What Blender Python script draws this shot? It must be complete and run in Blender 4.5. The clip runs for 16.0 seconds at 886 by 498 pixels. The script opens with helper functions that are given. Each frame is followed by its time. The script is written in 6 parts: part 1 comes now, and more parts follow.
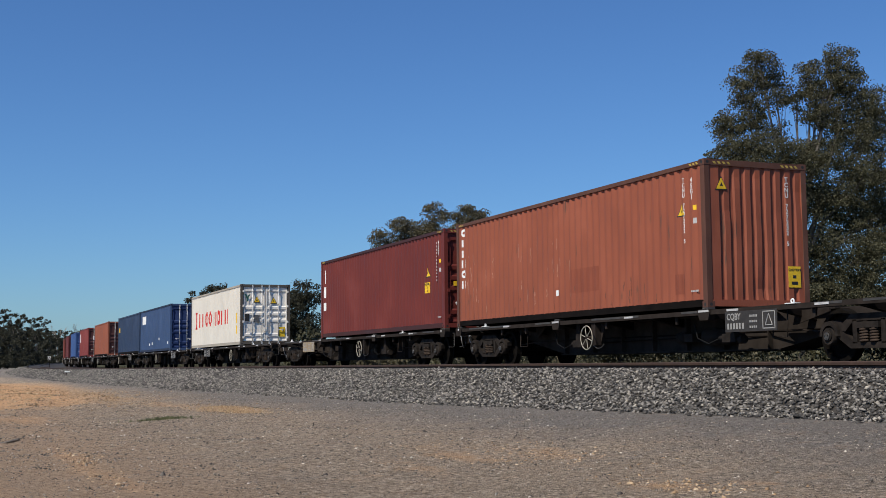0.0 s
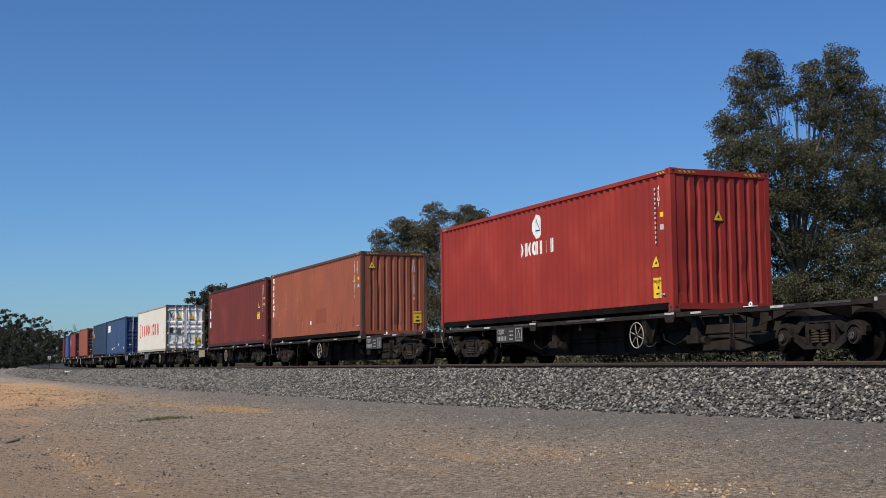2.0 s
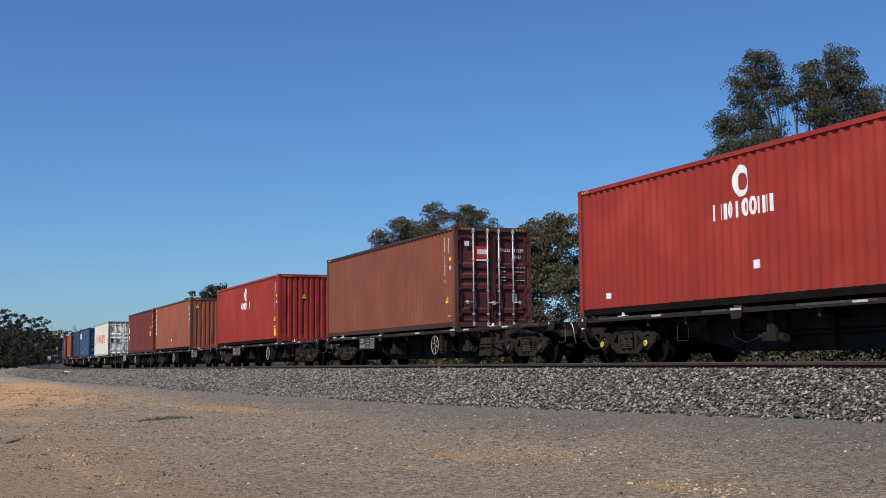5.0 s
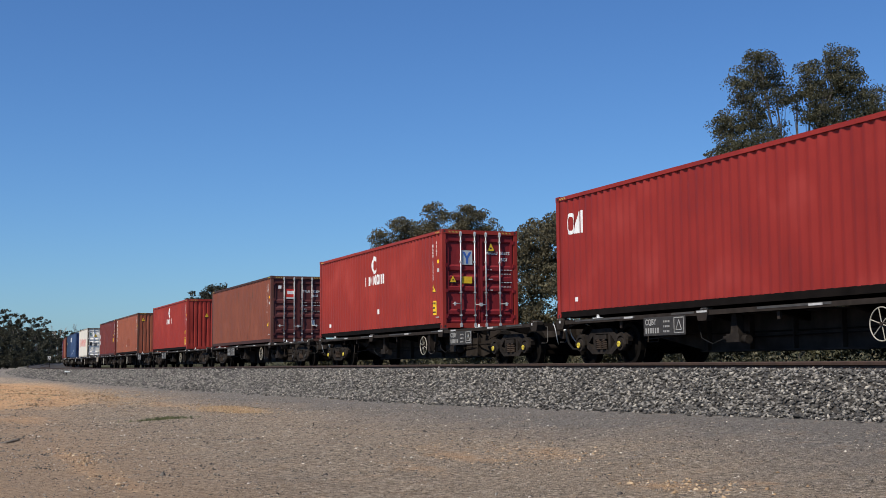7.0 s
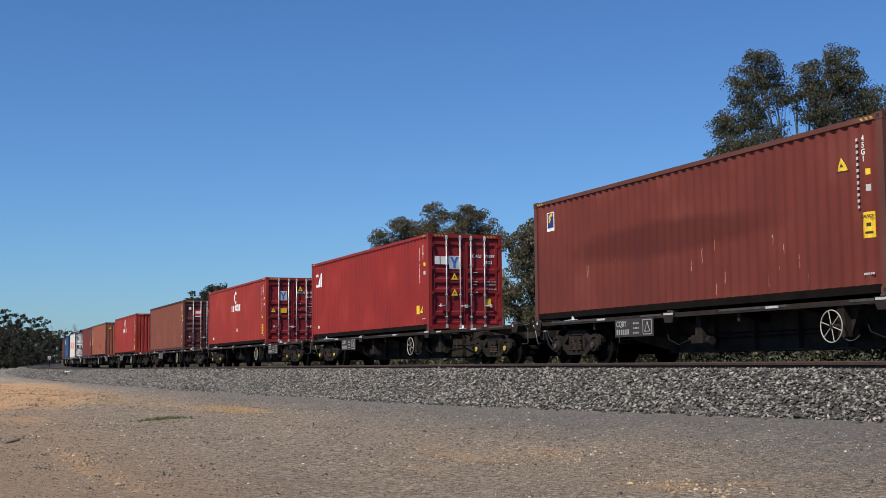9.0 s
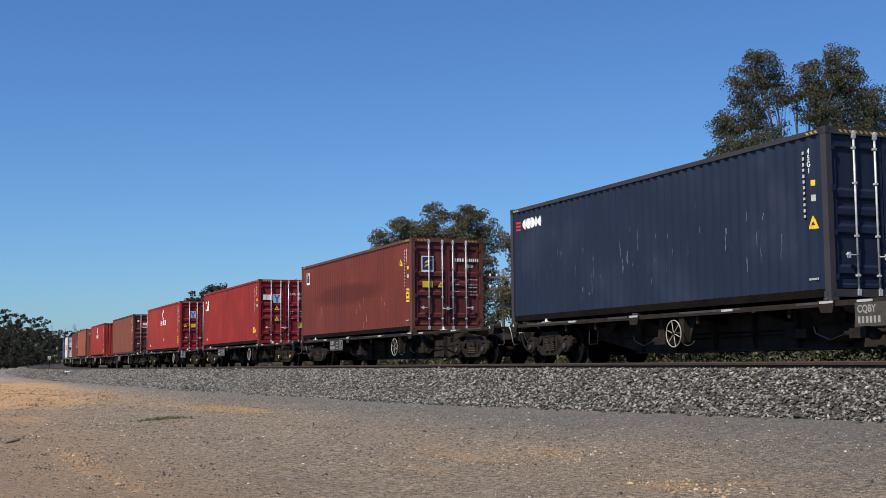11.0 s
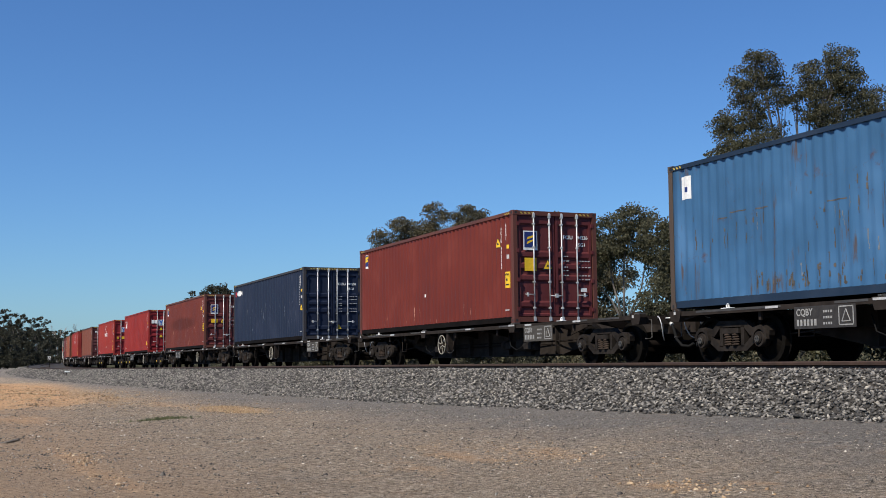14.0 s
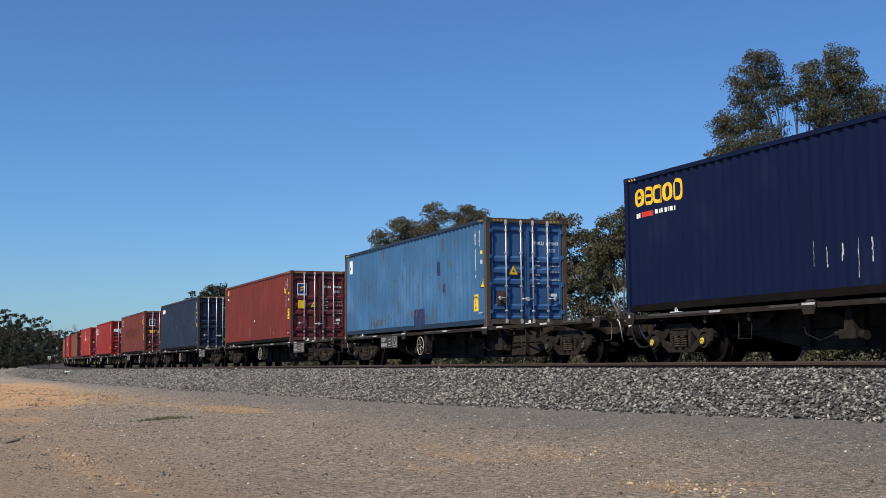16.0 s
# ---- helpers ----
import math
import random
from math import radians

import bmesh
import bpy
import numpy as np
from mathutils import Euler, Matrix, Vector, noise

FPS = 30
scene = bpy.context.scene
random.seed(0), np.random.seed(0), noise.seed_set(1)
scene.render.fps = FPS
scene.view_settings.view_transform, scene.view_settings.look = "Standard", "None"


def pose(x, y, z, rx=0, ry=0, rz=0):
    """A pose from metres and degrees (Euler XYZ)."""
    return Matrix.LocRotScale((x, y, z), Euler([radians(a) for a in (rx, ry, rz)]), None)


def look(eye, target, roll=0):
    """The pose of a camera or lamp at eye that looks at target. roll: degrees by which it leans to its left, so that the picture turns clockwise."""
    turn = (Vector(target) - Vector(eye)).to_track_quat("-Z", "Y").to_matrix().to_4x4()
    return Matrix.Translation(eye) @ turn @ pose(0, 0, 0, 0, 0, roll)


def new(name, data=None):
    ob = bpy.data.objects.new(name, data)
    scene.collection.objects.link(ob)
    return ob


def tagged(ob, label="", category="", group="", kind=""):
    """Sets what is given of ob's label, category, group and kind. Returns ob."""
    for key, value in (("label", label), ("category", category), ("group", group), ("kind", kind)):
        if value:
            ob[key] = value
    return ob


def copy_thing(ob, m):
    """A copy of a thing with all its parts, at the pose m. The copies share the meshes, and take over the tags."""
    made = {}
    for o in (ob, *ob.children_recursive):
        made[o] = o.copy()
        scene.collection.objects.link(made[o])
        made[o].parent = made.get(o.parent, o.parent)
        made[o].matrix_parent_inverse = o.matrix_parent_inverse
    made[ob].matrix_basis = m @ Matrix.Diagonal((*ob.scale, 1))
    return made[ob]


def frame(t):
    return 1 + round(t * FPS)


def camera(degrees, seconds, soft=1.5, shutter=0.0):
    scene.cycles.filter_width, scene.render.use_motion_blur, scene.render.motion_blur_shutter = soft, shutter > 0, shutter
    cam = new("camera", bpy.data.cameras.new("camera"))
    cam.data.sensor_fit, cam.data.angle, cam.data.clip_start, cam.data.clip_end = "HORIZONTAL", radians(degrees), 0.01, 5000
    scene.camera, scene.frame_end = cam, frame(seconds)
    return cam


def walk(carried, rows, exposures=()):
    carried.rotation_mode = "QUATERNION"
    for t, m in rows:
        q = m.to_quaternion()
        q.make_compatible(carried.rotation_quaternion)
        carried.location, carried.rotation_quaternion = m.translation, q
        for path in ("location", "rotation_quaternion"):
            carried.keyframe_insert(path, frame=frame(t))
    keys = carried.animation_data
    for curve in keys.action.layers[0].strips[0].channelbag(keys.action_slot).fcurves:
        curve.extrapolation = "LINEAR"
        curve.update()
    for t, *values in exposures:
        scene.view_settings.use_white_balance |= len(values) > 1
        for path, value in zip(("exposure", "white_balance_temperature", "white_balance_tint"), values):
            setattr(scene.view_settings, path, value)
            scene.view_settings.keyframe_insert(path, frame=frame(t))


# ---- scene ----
EYE = (0.0, 0.0, 0.70)
TILT, LEAN = 4.864, -0.335
cam = camera(39.2, 16.0, soft=0.85, shutter=0.0)
_t = radians(TILT)
STAND = look(EYE, (0, math.cos(_t), EYE[2] + math.sin(_t)), LEAN)
walk(cam, [(0, STAND), (16, STAND)], [(0, 0.06), (4, 0.08), (6.5, 0.14), (9, 0.16), (11.5, 0.22), (16, 0.22)])

# ---- world, sun ----
SUN_EL, SUN_AZ = 50.0, math.degrees(math.atan2(-0.69, -0.72))
world = bpy.data.worlds.new("world")
scene.world = world
world.use_nodes = True
wn = world.node_tree.nodes
sky = wn.new("ShaderNodeTexSky")
sky.sky_type, sky.sun_disc = "NISHITA", False
sky.sun_elevation, sky.sun_rotation = radians(SUN_EL), radians(SUN_AZ)
sky.altitude, sky.air_density, sky.dust_density, sky.ozone_density = 100, 1.0, 0.3, 2.2
wn["Background"].inputs["Strength"].default_value = 0.083
tint = wn.new("ShaderNodeMix")
tint.data_type, tint.blend_type = "RGBA", "MULTIPLY"
tint.inputs["Factor"].default_value, tint.inputs["B"].default_value = 1.0, (0.50, 0.80, 1.20, 1)
world.node_tree.links.new(sky.outputs["Color"], tint.inputs["A"])
world.node_tree.links.new(tint.outputs["Result"], wn["Background"].inputs["Color"])
sun = new("sun", bpy.data.lights.new("sun", "SUN"))
sun.data.energy, sun.data.angle, sun.data.color = 4.7, radians(0.53), (1.0, 0.93, 0.81)
_a, _e = radians(SUN_AZ), radians(SUN_EL)
SUN_DIR = Vector((math.sin(_a) * math.cos(_e), math.cos(_a) * math.cos(_e), math.sin(_e)))
sun.matrix_world = look(SUN_DIR * 50, (0, 0, 0))


# ---- the line of the track: arc length s, heading to the left of north, rail height ----
H_S = [-10, 15, 35, 60, 90, 120, 150, 180, 220, 420]
H_A = [22.7, 22.62, 22.5, 22.09, 21.2, 19.85, 18.62, 17.51, 16.2, 9.5]
Z_S = [-400, -60, -10, 20, 50, 90, 130, 180, 260, 600]
Z_R = [0.75, 0.72, 0.573, 0.309, 0.027, -0.29, -0.49, -0.66, -0.78, -0.8]
_S = np.arange(-400.0, 620.0, 0.5)
_H = np.radians(np.interp(_S, H_S, H_A))
_X, _Y = np.cumsum(-np.sin(_H)) * 0.5, np.cumsum(np.cos(_H)) * 0.5
_i0 = int(np.searchsorted(_S, 0))
# the middle of the far track lies half a container's width behind its near side
_X += 5.050 + 1.219 * math.cos(_H[_i0]) - _X[_i0]
_Y += 23.965 + 1.219 * math.sin(_H[_i0]) - _Y[_i0]
_Z = np.convolve(np.pad(np.interp(_S, Z_S, Z_R), 20, mode="edge"), np.ones(41) / 41, "valid")
NEAR = 5.4          # spacing of the two tracks, towards the camera
GAUGE = 1.6


def heading(s):
    return np.interp(s, _S, _H)


def rail_z(s):
    return np.interp(s, _S, _Z)


def place(s, off):
    """World x, y of a point at arc length s and off metres from the far track's middle towards the camera."""
    s = np.asarray(s, float)
    h = heading(s)
    sc = np.clip(s, _S[0], _S[-1])
    x = np.interp(s, _S, _X) - np.sin(h) * (s - sc) - np.cos(h) * off
    y = np.interp(s, _S, _Y) + np.cos(h) * (s - sc) - np.sin(h) * off
    return x, y


def on_track(s, off=0.0, up=0.0):
    x, y = place(s, off)
    return Vector((float(x), float(y), float(rail_z(s)) + up))


def rail_pose(s, half):
    """Pose of a vehicle with its middle at s on the far track, its bogies half metres before and behind it. x forward, y to the camera."""
    a, b = on_track(s - half), on_track(s + half)
    fx = (b - a).normalized()
    fy = Vector((0, 0, 1)).cross(fx).normalized()
    fz = fx.cross(fy)
    m = Matrix((fx, fy, fz)).transposed().to_4x4()
    m.translation = (a + b) / 2
    return m


# the train's run: seconds, metres
RUN_T = [0, 0.5, 1, 1.5, 2, 2.5, 3, 3.5, 4, 5, 6, 6.5, 7, 7.5, 8, 8.5, 9, 10, 11, 11.5, 12, 12.5, 13, 13.5, 14, 14.5, 15, 15.5, 16]
RUN_D = [-0.15, 4.80, 10.06, 14.98, 20.38, 25.20, 30.40, 35.27, 40.60, 50.70, 60.80, 65.78, 71.07, 76.02, 81.25, 86.22, 91.43, 101.75, 112.03,
         117.10, 122.37, 127.38, 132.71, 137.72, 143.20, 148.22, 153.70, 158.82, 164.27]


def run(t):
    """Metres that the train has gone at t, gliding through the rows above."""
    n = len(RUN_T)
    v = []
    for i in range(n):
        a, b = max(0, i - 1), min(n - 1, i + 1)
        v.append((RUN_D[b] - RUN_D[a]) / (RUN_T[b] - RUN_T[a]))
    i = min(max(int(np.searchsorted(RUN_T, t, side="right")) - 1, 0), n - 2)
    d = RUN_T[i + 1] - RUN_T[i]
    u = (t - RUN_T[i]) / d
    return ((2 * u**3 - 3 * u**2 + 1) * RUN_D[i] + (u**3 - 2 * u**2 + u) * d * v[i]
            + (-2 * u**3 + 3 * u**2) * RUN_D[i + 1] + (u**3 - u**2) * d * v[i + 1])


# ---- materials ----
def node_material(name):
    m = bpy.data.materials.new(name)
    m.use_nodes = True
    nt = m.node_tree
    return m, nt, nt.nodes["Principled BSDF"]


def ramp(nt, fac, stops):
    r = nt.nodes.new("ShaderNodeValToRGB")
    el = r.color_ramp.elements
    while len(el) > 1:
        el.remove(el[-1])
    el[0].position, el[0].color = stops[0][0], (*stops[0][1], 1)
    for p, c in stops[1:]:
        e = el.new(p)
        e.color = (*c, 1)
    nt.links.new(fac, r.inputs["Fac"])
    return r.outputs["Color"]


def noise_tex(nt, scale, detail=4.0, coord="Object", stretch=None, rough=0.55, shift=None):
    tc = nt.nodes.new("ShaderNodeTexCoord")
    n = nt.nodes.new("ShaderNodeTexNoise")
    n.inputs["Scale"].default_value, n.inputs["Detail"].default_value, n.inputs["Roughness"].default_value = scale, detail, rough
    out = tc.outputs[coord]
    if stretch or shift:
        mp = nt.nodes.new("ShaderNodeMapping")
        if stretch:
            mp.inputs["Scale"].default_value = stretch
        if shift:
            mp.inputs["Location"].default_value = shift
        nt.links.new(out, mp.inputs["Vector"])
        out = mp.outputs["Vector"]
    nt.links.new(out, n.inputs["Vector"])
    return n.outputs["Fac"]


def mix(nt, fac, a, b, kind="MIX"):
    n = nt.nodes.new("ShaderNodeMix")
    n.data_type, n.blend_type = "RGBA", kind
    for sock, v in ((n.inputs["Factor"], fac), (n.inputs["A"], a), (n.inputs["B"], b)):
        if isinstance(v, (int, float)):
            sock.default_value = v
        elif isinstance(v, tuple):
            sock.default_value = (*v, 1)
        else:
            nt.links.new(v, sock)
    return n.outputs["Result"]


def level(nt, fac, lo, hi, out_lo=0.0, out_hi=1.0):
    n = nt.nodes.new("ShaderNodeMapRange")
    for k, v in (("From Min", lo), ("From Max", hi), ("To Min", out_lo), ("To Max", out_hi)):
        n.inputs[k].default_value = v
    nt.links.new(fac, n.inputs["Value"])
    return n.outputs["Result"]


def bump(nt, bsdf, height, strength, dist):
    b = nt.nodes.new("ShaderNodeBump")
    b.inputs["Strength"].default_value, b.inputs["Distance"].default_value = strength, dist
    nt.links.new(height, b.inputs["Height"])
    nt.links.new(b.outputs["Normal"], bsdf.inputs["Normal"])


def scaled(c, k):
    return tuple(min(1.0, v * k) for v in c)


def plain(name, c, rough=0.6, metal=0.0, vary=0.25, scale=6.0, grain=60.0, gloss=0.4):
    """A painted, rusted or moulded surface with blotches and fine grain."""
    m, nt, b = node_material(name)
    f = noise_tex(nt, scale)
    col = ramp(nt, f, [(0.3, scaled(c, 1 - vary)), (0.7, scaled(c, 1 + vary))])
    nt.links.new(col, b.inputs["Base Color"])
    b.inputs["Roughness"].default_value, b.inputs["Metallic"].default_value = rough, metal
    b.inputs["Specular IOR Level"].default_value = gloss
    bump(nt, b, noise_tex(nt, grain, 3), 0.25, 0.004)
    return m


def paint(name, c, fade=0.18, rust=0.25, dirt=0.3, seed=0.0, rust_c=(0.09, 0.035, 0.018), rough=0.55, flakes=0.0, flake_c=(0.5, 0.5, 0.5), stain=None, runs=0.0, gloss=0.22):
    """Weathered container paint: chalky fading, streaks that run down, rust freckles, scuffs, dust low down the panels."""
    m, nt, b = node_material(name)
    c = scaled(c, 0.98)
    big = noise_tex(nt, 0.7, 3, shift=(seed, seed * 2, 0))
    col = ramp(nt, big, [(0.3, scaled(c, 1 - fade)), (0.55, c), (0.75, tuple(min(1, v * (1 + fade) + 0.012 * fade * 5) for v in c))])
    streak = noise_tex(nt, 1.0, 5, stretch=(5.0, 5.0, 0.22), shift=(seed, 0, seed))
    col = mix(nt, level(nt, streak, 0.5, 0.78, 0, dirt), col, scaled(c, 0.55))
    fine = noise_tex(nt, 1.0, 6, stretch=(16.0, 16.0, 1.4), shift=(seed * 3, 0, 0), rough=0.7)
    if rust:
        sp = noise_tex(nt, 3.2, 9, rough=0.72, shift=(seed, seed, 0))
        col = mix(nt, level(nt, sp, 0.66 - 0.07 * rust, 0.76 - 0.05 * rust, 0, min(1, 0.45 + rust * 0.5)), col, rust_c)
    if flakes:
        col = mix(nt, level(nt, fine, 0.72 - 0.05 * flakes, 0.77 - 0.05 * flakes, 0, 0.8), col, flake_c)
    col = mix(nt, level(nt, fine, 0.35, 0.65, 0.0, 0.16), col, scaled(c, 1.4))
    if runs:
        rr = noise_tex(nt, 1.0, 7, stretch=(7.0, 7.0, 0.5), shift=(seed * 5, 0, 1), rough=0.72)
        low = noise_tex(nt, 0.9, 3, shift=(0, 0, seed))
        rr = maths(nt, "MULTIPLY_ADD", low, 0.5, rr)
        col = mix(nt, level(nt, rr, 0.93 - 0.1 * runs, 1.0 - 0.08 * runs, 0, 0.85), col, (0.085, 0.055, 0.04))
    if stain:
        e = maths(nt, "MULTIPLY_ADD", noise_tex(nt, 2.5, 4), 0.5, ellipse_mask(nt, *stain, upright=True))
        col = mix(nt, level(nt, e, 0.28, 0.66, 0.0, 0.72), col, scaled(c, 0.55))
    nt.links.new(col, b.inputs["Base Color"])
    nt.links.new(level(nt, big, 0.3, 0.7, rough - 0.08, rough + 0.15), b.inputs["Roughness"])
    b.inputs["Specular IOR Level"].default_value = gloss
    bump(nt, b, noise_tex(nt, 2.2, 5, shift=(seed, 0, 0)), 0.16, 0.03)
    return m


def ellipse_mask(nt, cx, cy, rx, ry, turn=0.0, upright=False):
    """One in the middle of an ellipse on the ground (or, upright, in x and z), falling to nought at its rim."""
    tc = nt.nodes.new("ShaderNodeTexCoord")
    mp = nt.nodes.new("ShaderNodeMapping")
    mp.vector_type = "TEXTURE"
    mp.inputs["Location"].default_value = (cx, 0, cy) if upright else (cx, cy, 0)
    mp.inputs["Rotation"].default_value = (0, 0, radians(turn))
    mp.inputs["Scale"].default_value = (rx, 100, ry) if upright else (rx, ry, 100)
    g = nt.nodes.new("ShaderNodeTexGradient")
    g.gradient_type = "SPHERICAL"
    nt.links.new(tc.outputs["Object"], mp.inputs["Vector"])
    nt.links.new(mp.outputs["Vector"], g.inputs["Vector"])
    return g.outputs["Fac"]


def maths(nt, op, a, b, c=None):
    n = nt.nodes.new("ShaderNodeMath")
    n.operation = op
    for i, v in enumerate((a, b, c)):
        if v is None:
            continue
        if isinstance(v, (int, float)):
            n.inputs[i].default_value = v
        else:
            nt.links.new(v, n.inputs[i])
    return n.outputs[0]


# dark steel, lowered further so its colour carries the shade under the deck
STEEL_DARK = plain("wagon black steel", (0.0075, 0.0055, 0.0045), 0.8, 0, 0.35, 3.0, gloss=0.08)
STEEL_BROWN = plain("dusty brown steel", (0.026, 0.020, 0.0165), 0.85, 0, 0.35, 4.0, gloss=0.12)
BOGIE_STEEL = plain("dusty dark bogie steel", (0.021, 0.0165, 0.0135), 0.85, 0, 0.5, 5.0, gloss=0.15)
SPRING_STEEL = plain("rust brown spring steel", (0.040, 0.028, 0.021), 0.8, 0, 0.4, 5.0, gloss=0.12)
STEEL_GREY = plain("worn grey steel edge", (0.065, 0.06, 0.055), 0.55, 0.2, 0.3, 5.0)
STEEL_GIRDER = plain("sooty girder steel", (0.030, 0.0245, 0.021), 0.85, 0, 0.4, 2.5, gloss=0.06)
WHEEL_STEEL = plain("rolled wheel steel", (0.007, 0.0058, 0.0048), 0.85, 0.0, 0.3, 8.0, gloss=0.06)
GALV = plain("galvanised rods", (0.55, 0.55, 0.54), 0.45, 0.3, 0.2, 9.0)
WHITE = plain("white lettering paint", (0.72, 0.72, 0.70), 0.6, 0, 0.12, 14.0)
HAZARD = plain("dull hazard yellow", (0.42, 0.30, 0.06), 0.6, 0, 0.3, 14.0)
DULL_WHITE = plain("dull white print", (0.46, 0.45, 0.44), 0.6, 0, 0.2, 14.0)
YELLOW = plain("yellow label", (0.75, 0.47, 0.02), 0.5, 0, 0.12, 14.0)
BLACK = plain("black marking", (0.02, 0.02, 0.02), 0.6, 0, 0.2, 14.0)
CREAM = plain("pale wheel rim paint", (0.36, 0.33, 0.265), 0.6, 0, 0.25, 14.0)
RUBBER = plain("black rubber", (0.008, 0.008, 0.008), 0.8, 0, 0.2, 10.0, gloss=0.15)
LOGO_RED = plain("red logo paint", (0.55, 0.03, 0.02), 0.5, 0, 0.1, 10.0)
LOGO_BLUE = plain("dark blue logo paint", (0.015, 0.03, 0.14), 0.5, 0, 0.1, 10.0)
GASKET = plain("dark door gasket", (0.03, 0.028, 0.028), 0.7, 0, 0.2, 10.0)
PLATE_GREY = plain("grey placard", (0.10, 0.10, 0.10), 0.6, 0, 0.2, 10.0)
POST_RUST = plain("rust stained steel", (0.075, 0.045, 0.032), 0.7, 0, 0.45, 5.0)


# ---- mesh helpers ----
def part(name, bm, material, parent, label="", smooth=False):
    """Links a bmesh as one mesh object under a thing or part."""
    me = bpy.data.meshes.new(name)
    bm.to_mesh(me)
    bm.free()
    for m in (material if isinstance(material, (list, tuple)) else [material]):
        me.materials.append(m)
    if smooth:
        for p in me.polygons:
            p.use_smooth = True
    ob = new(name, me)
    ob.parent = parent
    if label:
        ob["label"] = label
    return ob


def again(ob, loc, parent=None):
    """Another object on the same mesh, moved by loc, under the same parent."""
    o = new(ob.name.split(".")[0], ob.data)
    o.parent = parent or ob.parent
    o.location = loc
    if "label" in ob:
        o["label"] = ob["label"]
    return o


def thing(name, label, category, group="", kind=""):
    return tagged(new(name), label, category, group, kind)


def box(bm, x0, x1, y0, y1, z0, z1, mat=0):
    v = [bm.verts.new((x, y, z)) for x in (x0, x1) for y in (y0, y1) for z in (z0, z1)]
    for q in ((0, 1, 3, 2), (4, 6, 7, 5), (0, 4, 5, 1), (2, 3, 7, 6), (0, 2, 6, 4), (1, 5, 7, 3)):
        bm.faces.new([v[i] for i in q]).material_index = mat
    return v


def prism(bm, pts, y0, y1, mat=0, axis="y"):
    """A polygon in x, z, drawn out along y (or in x, y along z; or in y, z along x)."""
    def at(a, b, c):
        return (a, c, b) if axis == "y" else ((a, b, c) if axis == "z" else (c, a, b))
    lo = [bm.verts.new(at(a, b, y0)) for a, b in pts]
    hi = [bm.verts.new(at(a, b, y1)) for a, b in pts]
    n = len(pts)
    for f in ([lo[::-1], hi] + [[lo[i], lo[(i + 1) % n], hi[(i + 1) % n], hi[i]] for i in range(n)]):
        bm.faces.new(f).material_index = mat


def tube(bm, a, b, r, n=10, r2=None, mat=0):
    """A closed cylinder or cone from a to b."""
    a, b = Vector(a), Vector(b)
    d = (b - a).normalized()
    u = d.orthogonal().normalized()
    w = d.cross(u)
    r2 = r if r2 is None else r2
    ra = [bm.verts.new(a + (u * math.cos(k) + w * math.sin(k)) * r) for k in (2 * math.pi * i / n for i in range(n))]
    rb = [bm.verts.new(b + (u * math.cos(k) + w * math.sin(k)) * r2) for k in (2 * math.pi * i / n for i in range(n))]
    bm.faces.new(ra[::-1]).material_index = mat
    bm.faces.new(rb).material_index = mat
    for i in range(n):
        f = bm.faces.new([ra[i], ra[(i + 1) % n], rb[(i + 1) % n], rb[i]])
        f.material_index, f.smooth = mat, n > 6
    return


def ring(bm, centre, axis, radius, r, n=24, k=6):
    """A torus round centre, about the axis 'x', 'y' or 'z'."""
    c = Vector(centre)
    e = {"x": (Vector((0, 1, 0)), Vector((0, 0, 1)), Vector((1, 0, 0))), "y": (Vector((0, 0, 1)), Vector((1, 0, 0)), Vector((0, 1, 0))),
         "z": (Vector((1, 0, 0)), Vector((0, 1, 0)), Vector((0, 0, 1)))}[axis]
    vs = [[bm.verts.new(c + (e[0] * math.cos(a) + e[1] * math.sin(a)) * (radius + r * math.cos(b)) + e[2] * r * math.sin(b))
           for b in (2 * math.pi * j / k for j in range(k))] for a in (2 * math.pi * i / n for i in range(n))]
    for i in range(n):
        for j in range(k):
            bm.faces.new([vs[i][j], vs[(i + 1) % n][j], vs[(i + 1) % n][(j + 1) % k], vs[i][(j + 1) % k]]).smooth = True


def pipe(bm, pts, r, n=8):
    """One bent tube through the points."""
    pts = [Vector(p) for p in pts]
    rows = []
    for i, p in enumerate(pts):
        d = (pts[min(i + 1, len(pts) - 1)] - pts[max(i - 1, 0)]).normalized()
        u = d.cross(Vector((0.31, 0.95, 0.05))).normalized()
        w = d.cross(u)
        rows.append([bm.verts.new(p + (u * math.cos(k) + w * math.sin(k)) * r) for k in (2 * math.pi * j / n for j in range(n))])
    for a, b in zip(rows, rows[1:]):
        for j in range(n):
            bm.faces.new([a[j], a[(j + 1) % n], b[(j + 1) % n], b[j]]).smooth = True
    bm.faces.new(rows[0][::-1])
    bm.faces.new(rows[-1])


def bars(bm, x0, x1, z0, z1, y, n, upright=True, seed=1, thick=0.003, fill=0.72, sign=1):
    """Unreadable writing as a row of small bars: n marks from x0 to x1 (or from z1 down to z0), at depth y."""
    rnd = random.Random(seed)
    for i in range(n):
        a, b = i / n, (i + fill * rnd.uniform(0.75, 1.1)) / n
        if upright:
            zt = z1 - (z1 - z0) * a
            zb = z1 - (z1 - z0) * b
            xa, xb = x0, x1
        else:
            xa, xb = x0 + (x1 - x0) * a, x0 + (x1 - x0) * b
            zb, zt = z0, z1
        box(bm, xa, xb, y, y + thick * sign, zb, zt)


# ---- ground, ballast and rails ----
def mesh_of(name, verts, faces, material, smooth=False):
    me = bpy.data.meshes.new(name)
    me.from_pydata(verts, [], faces)
    me.materials.append(material)
    if smooth:
        me.polygons.foreach_set("use_smooth", np.ones(len(me.polygons), bool))
    me.update()
    return new(name, me)


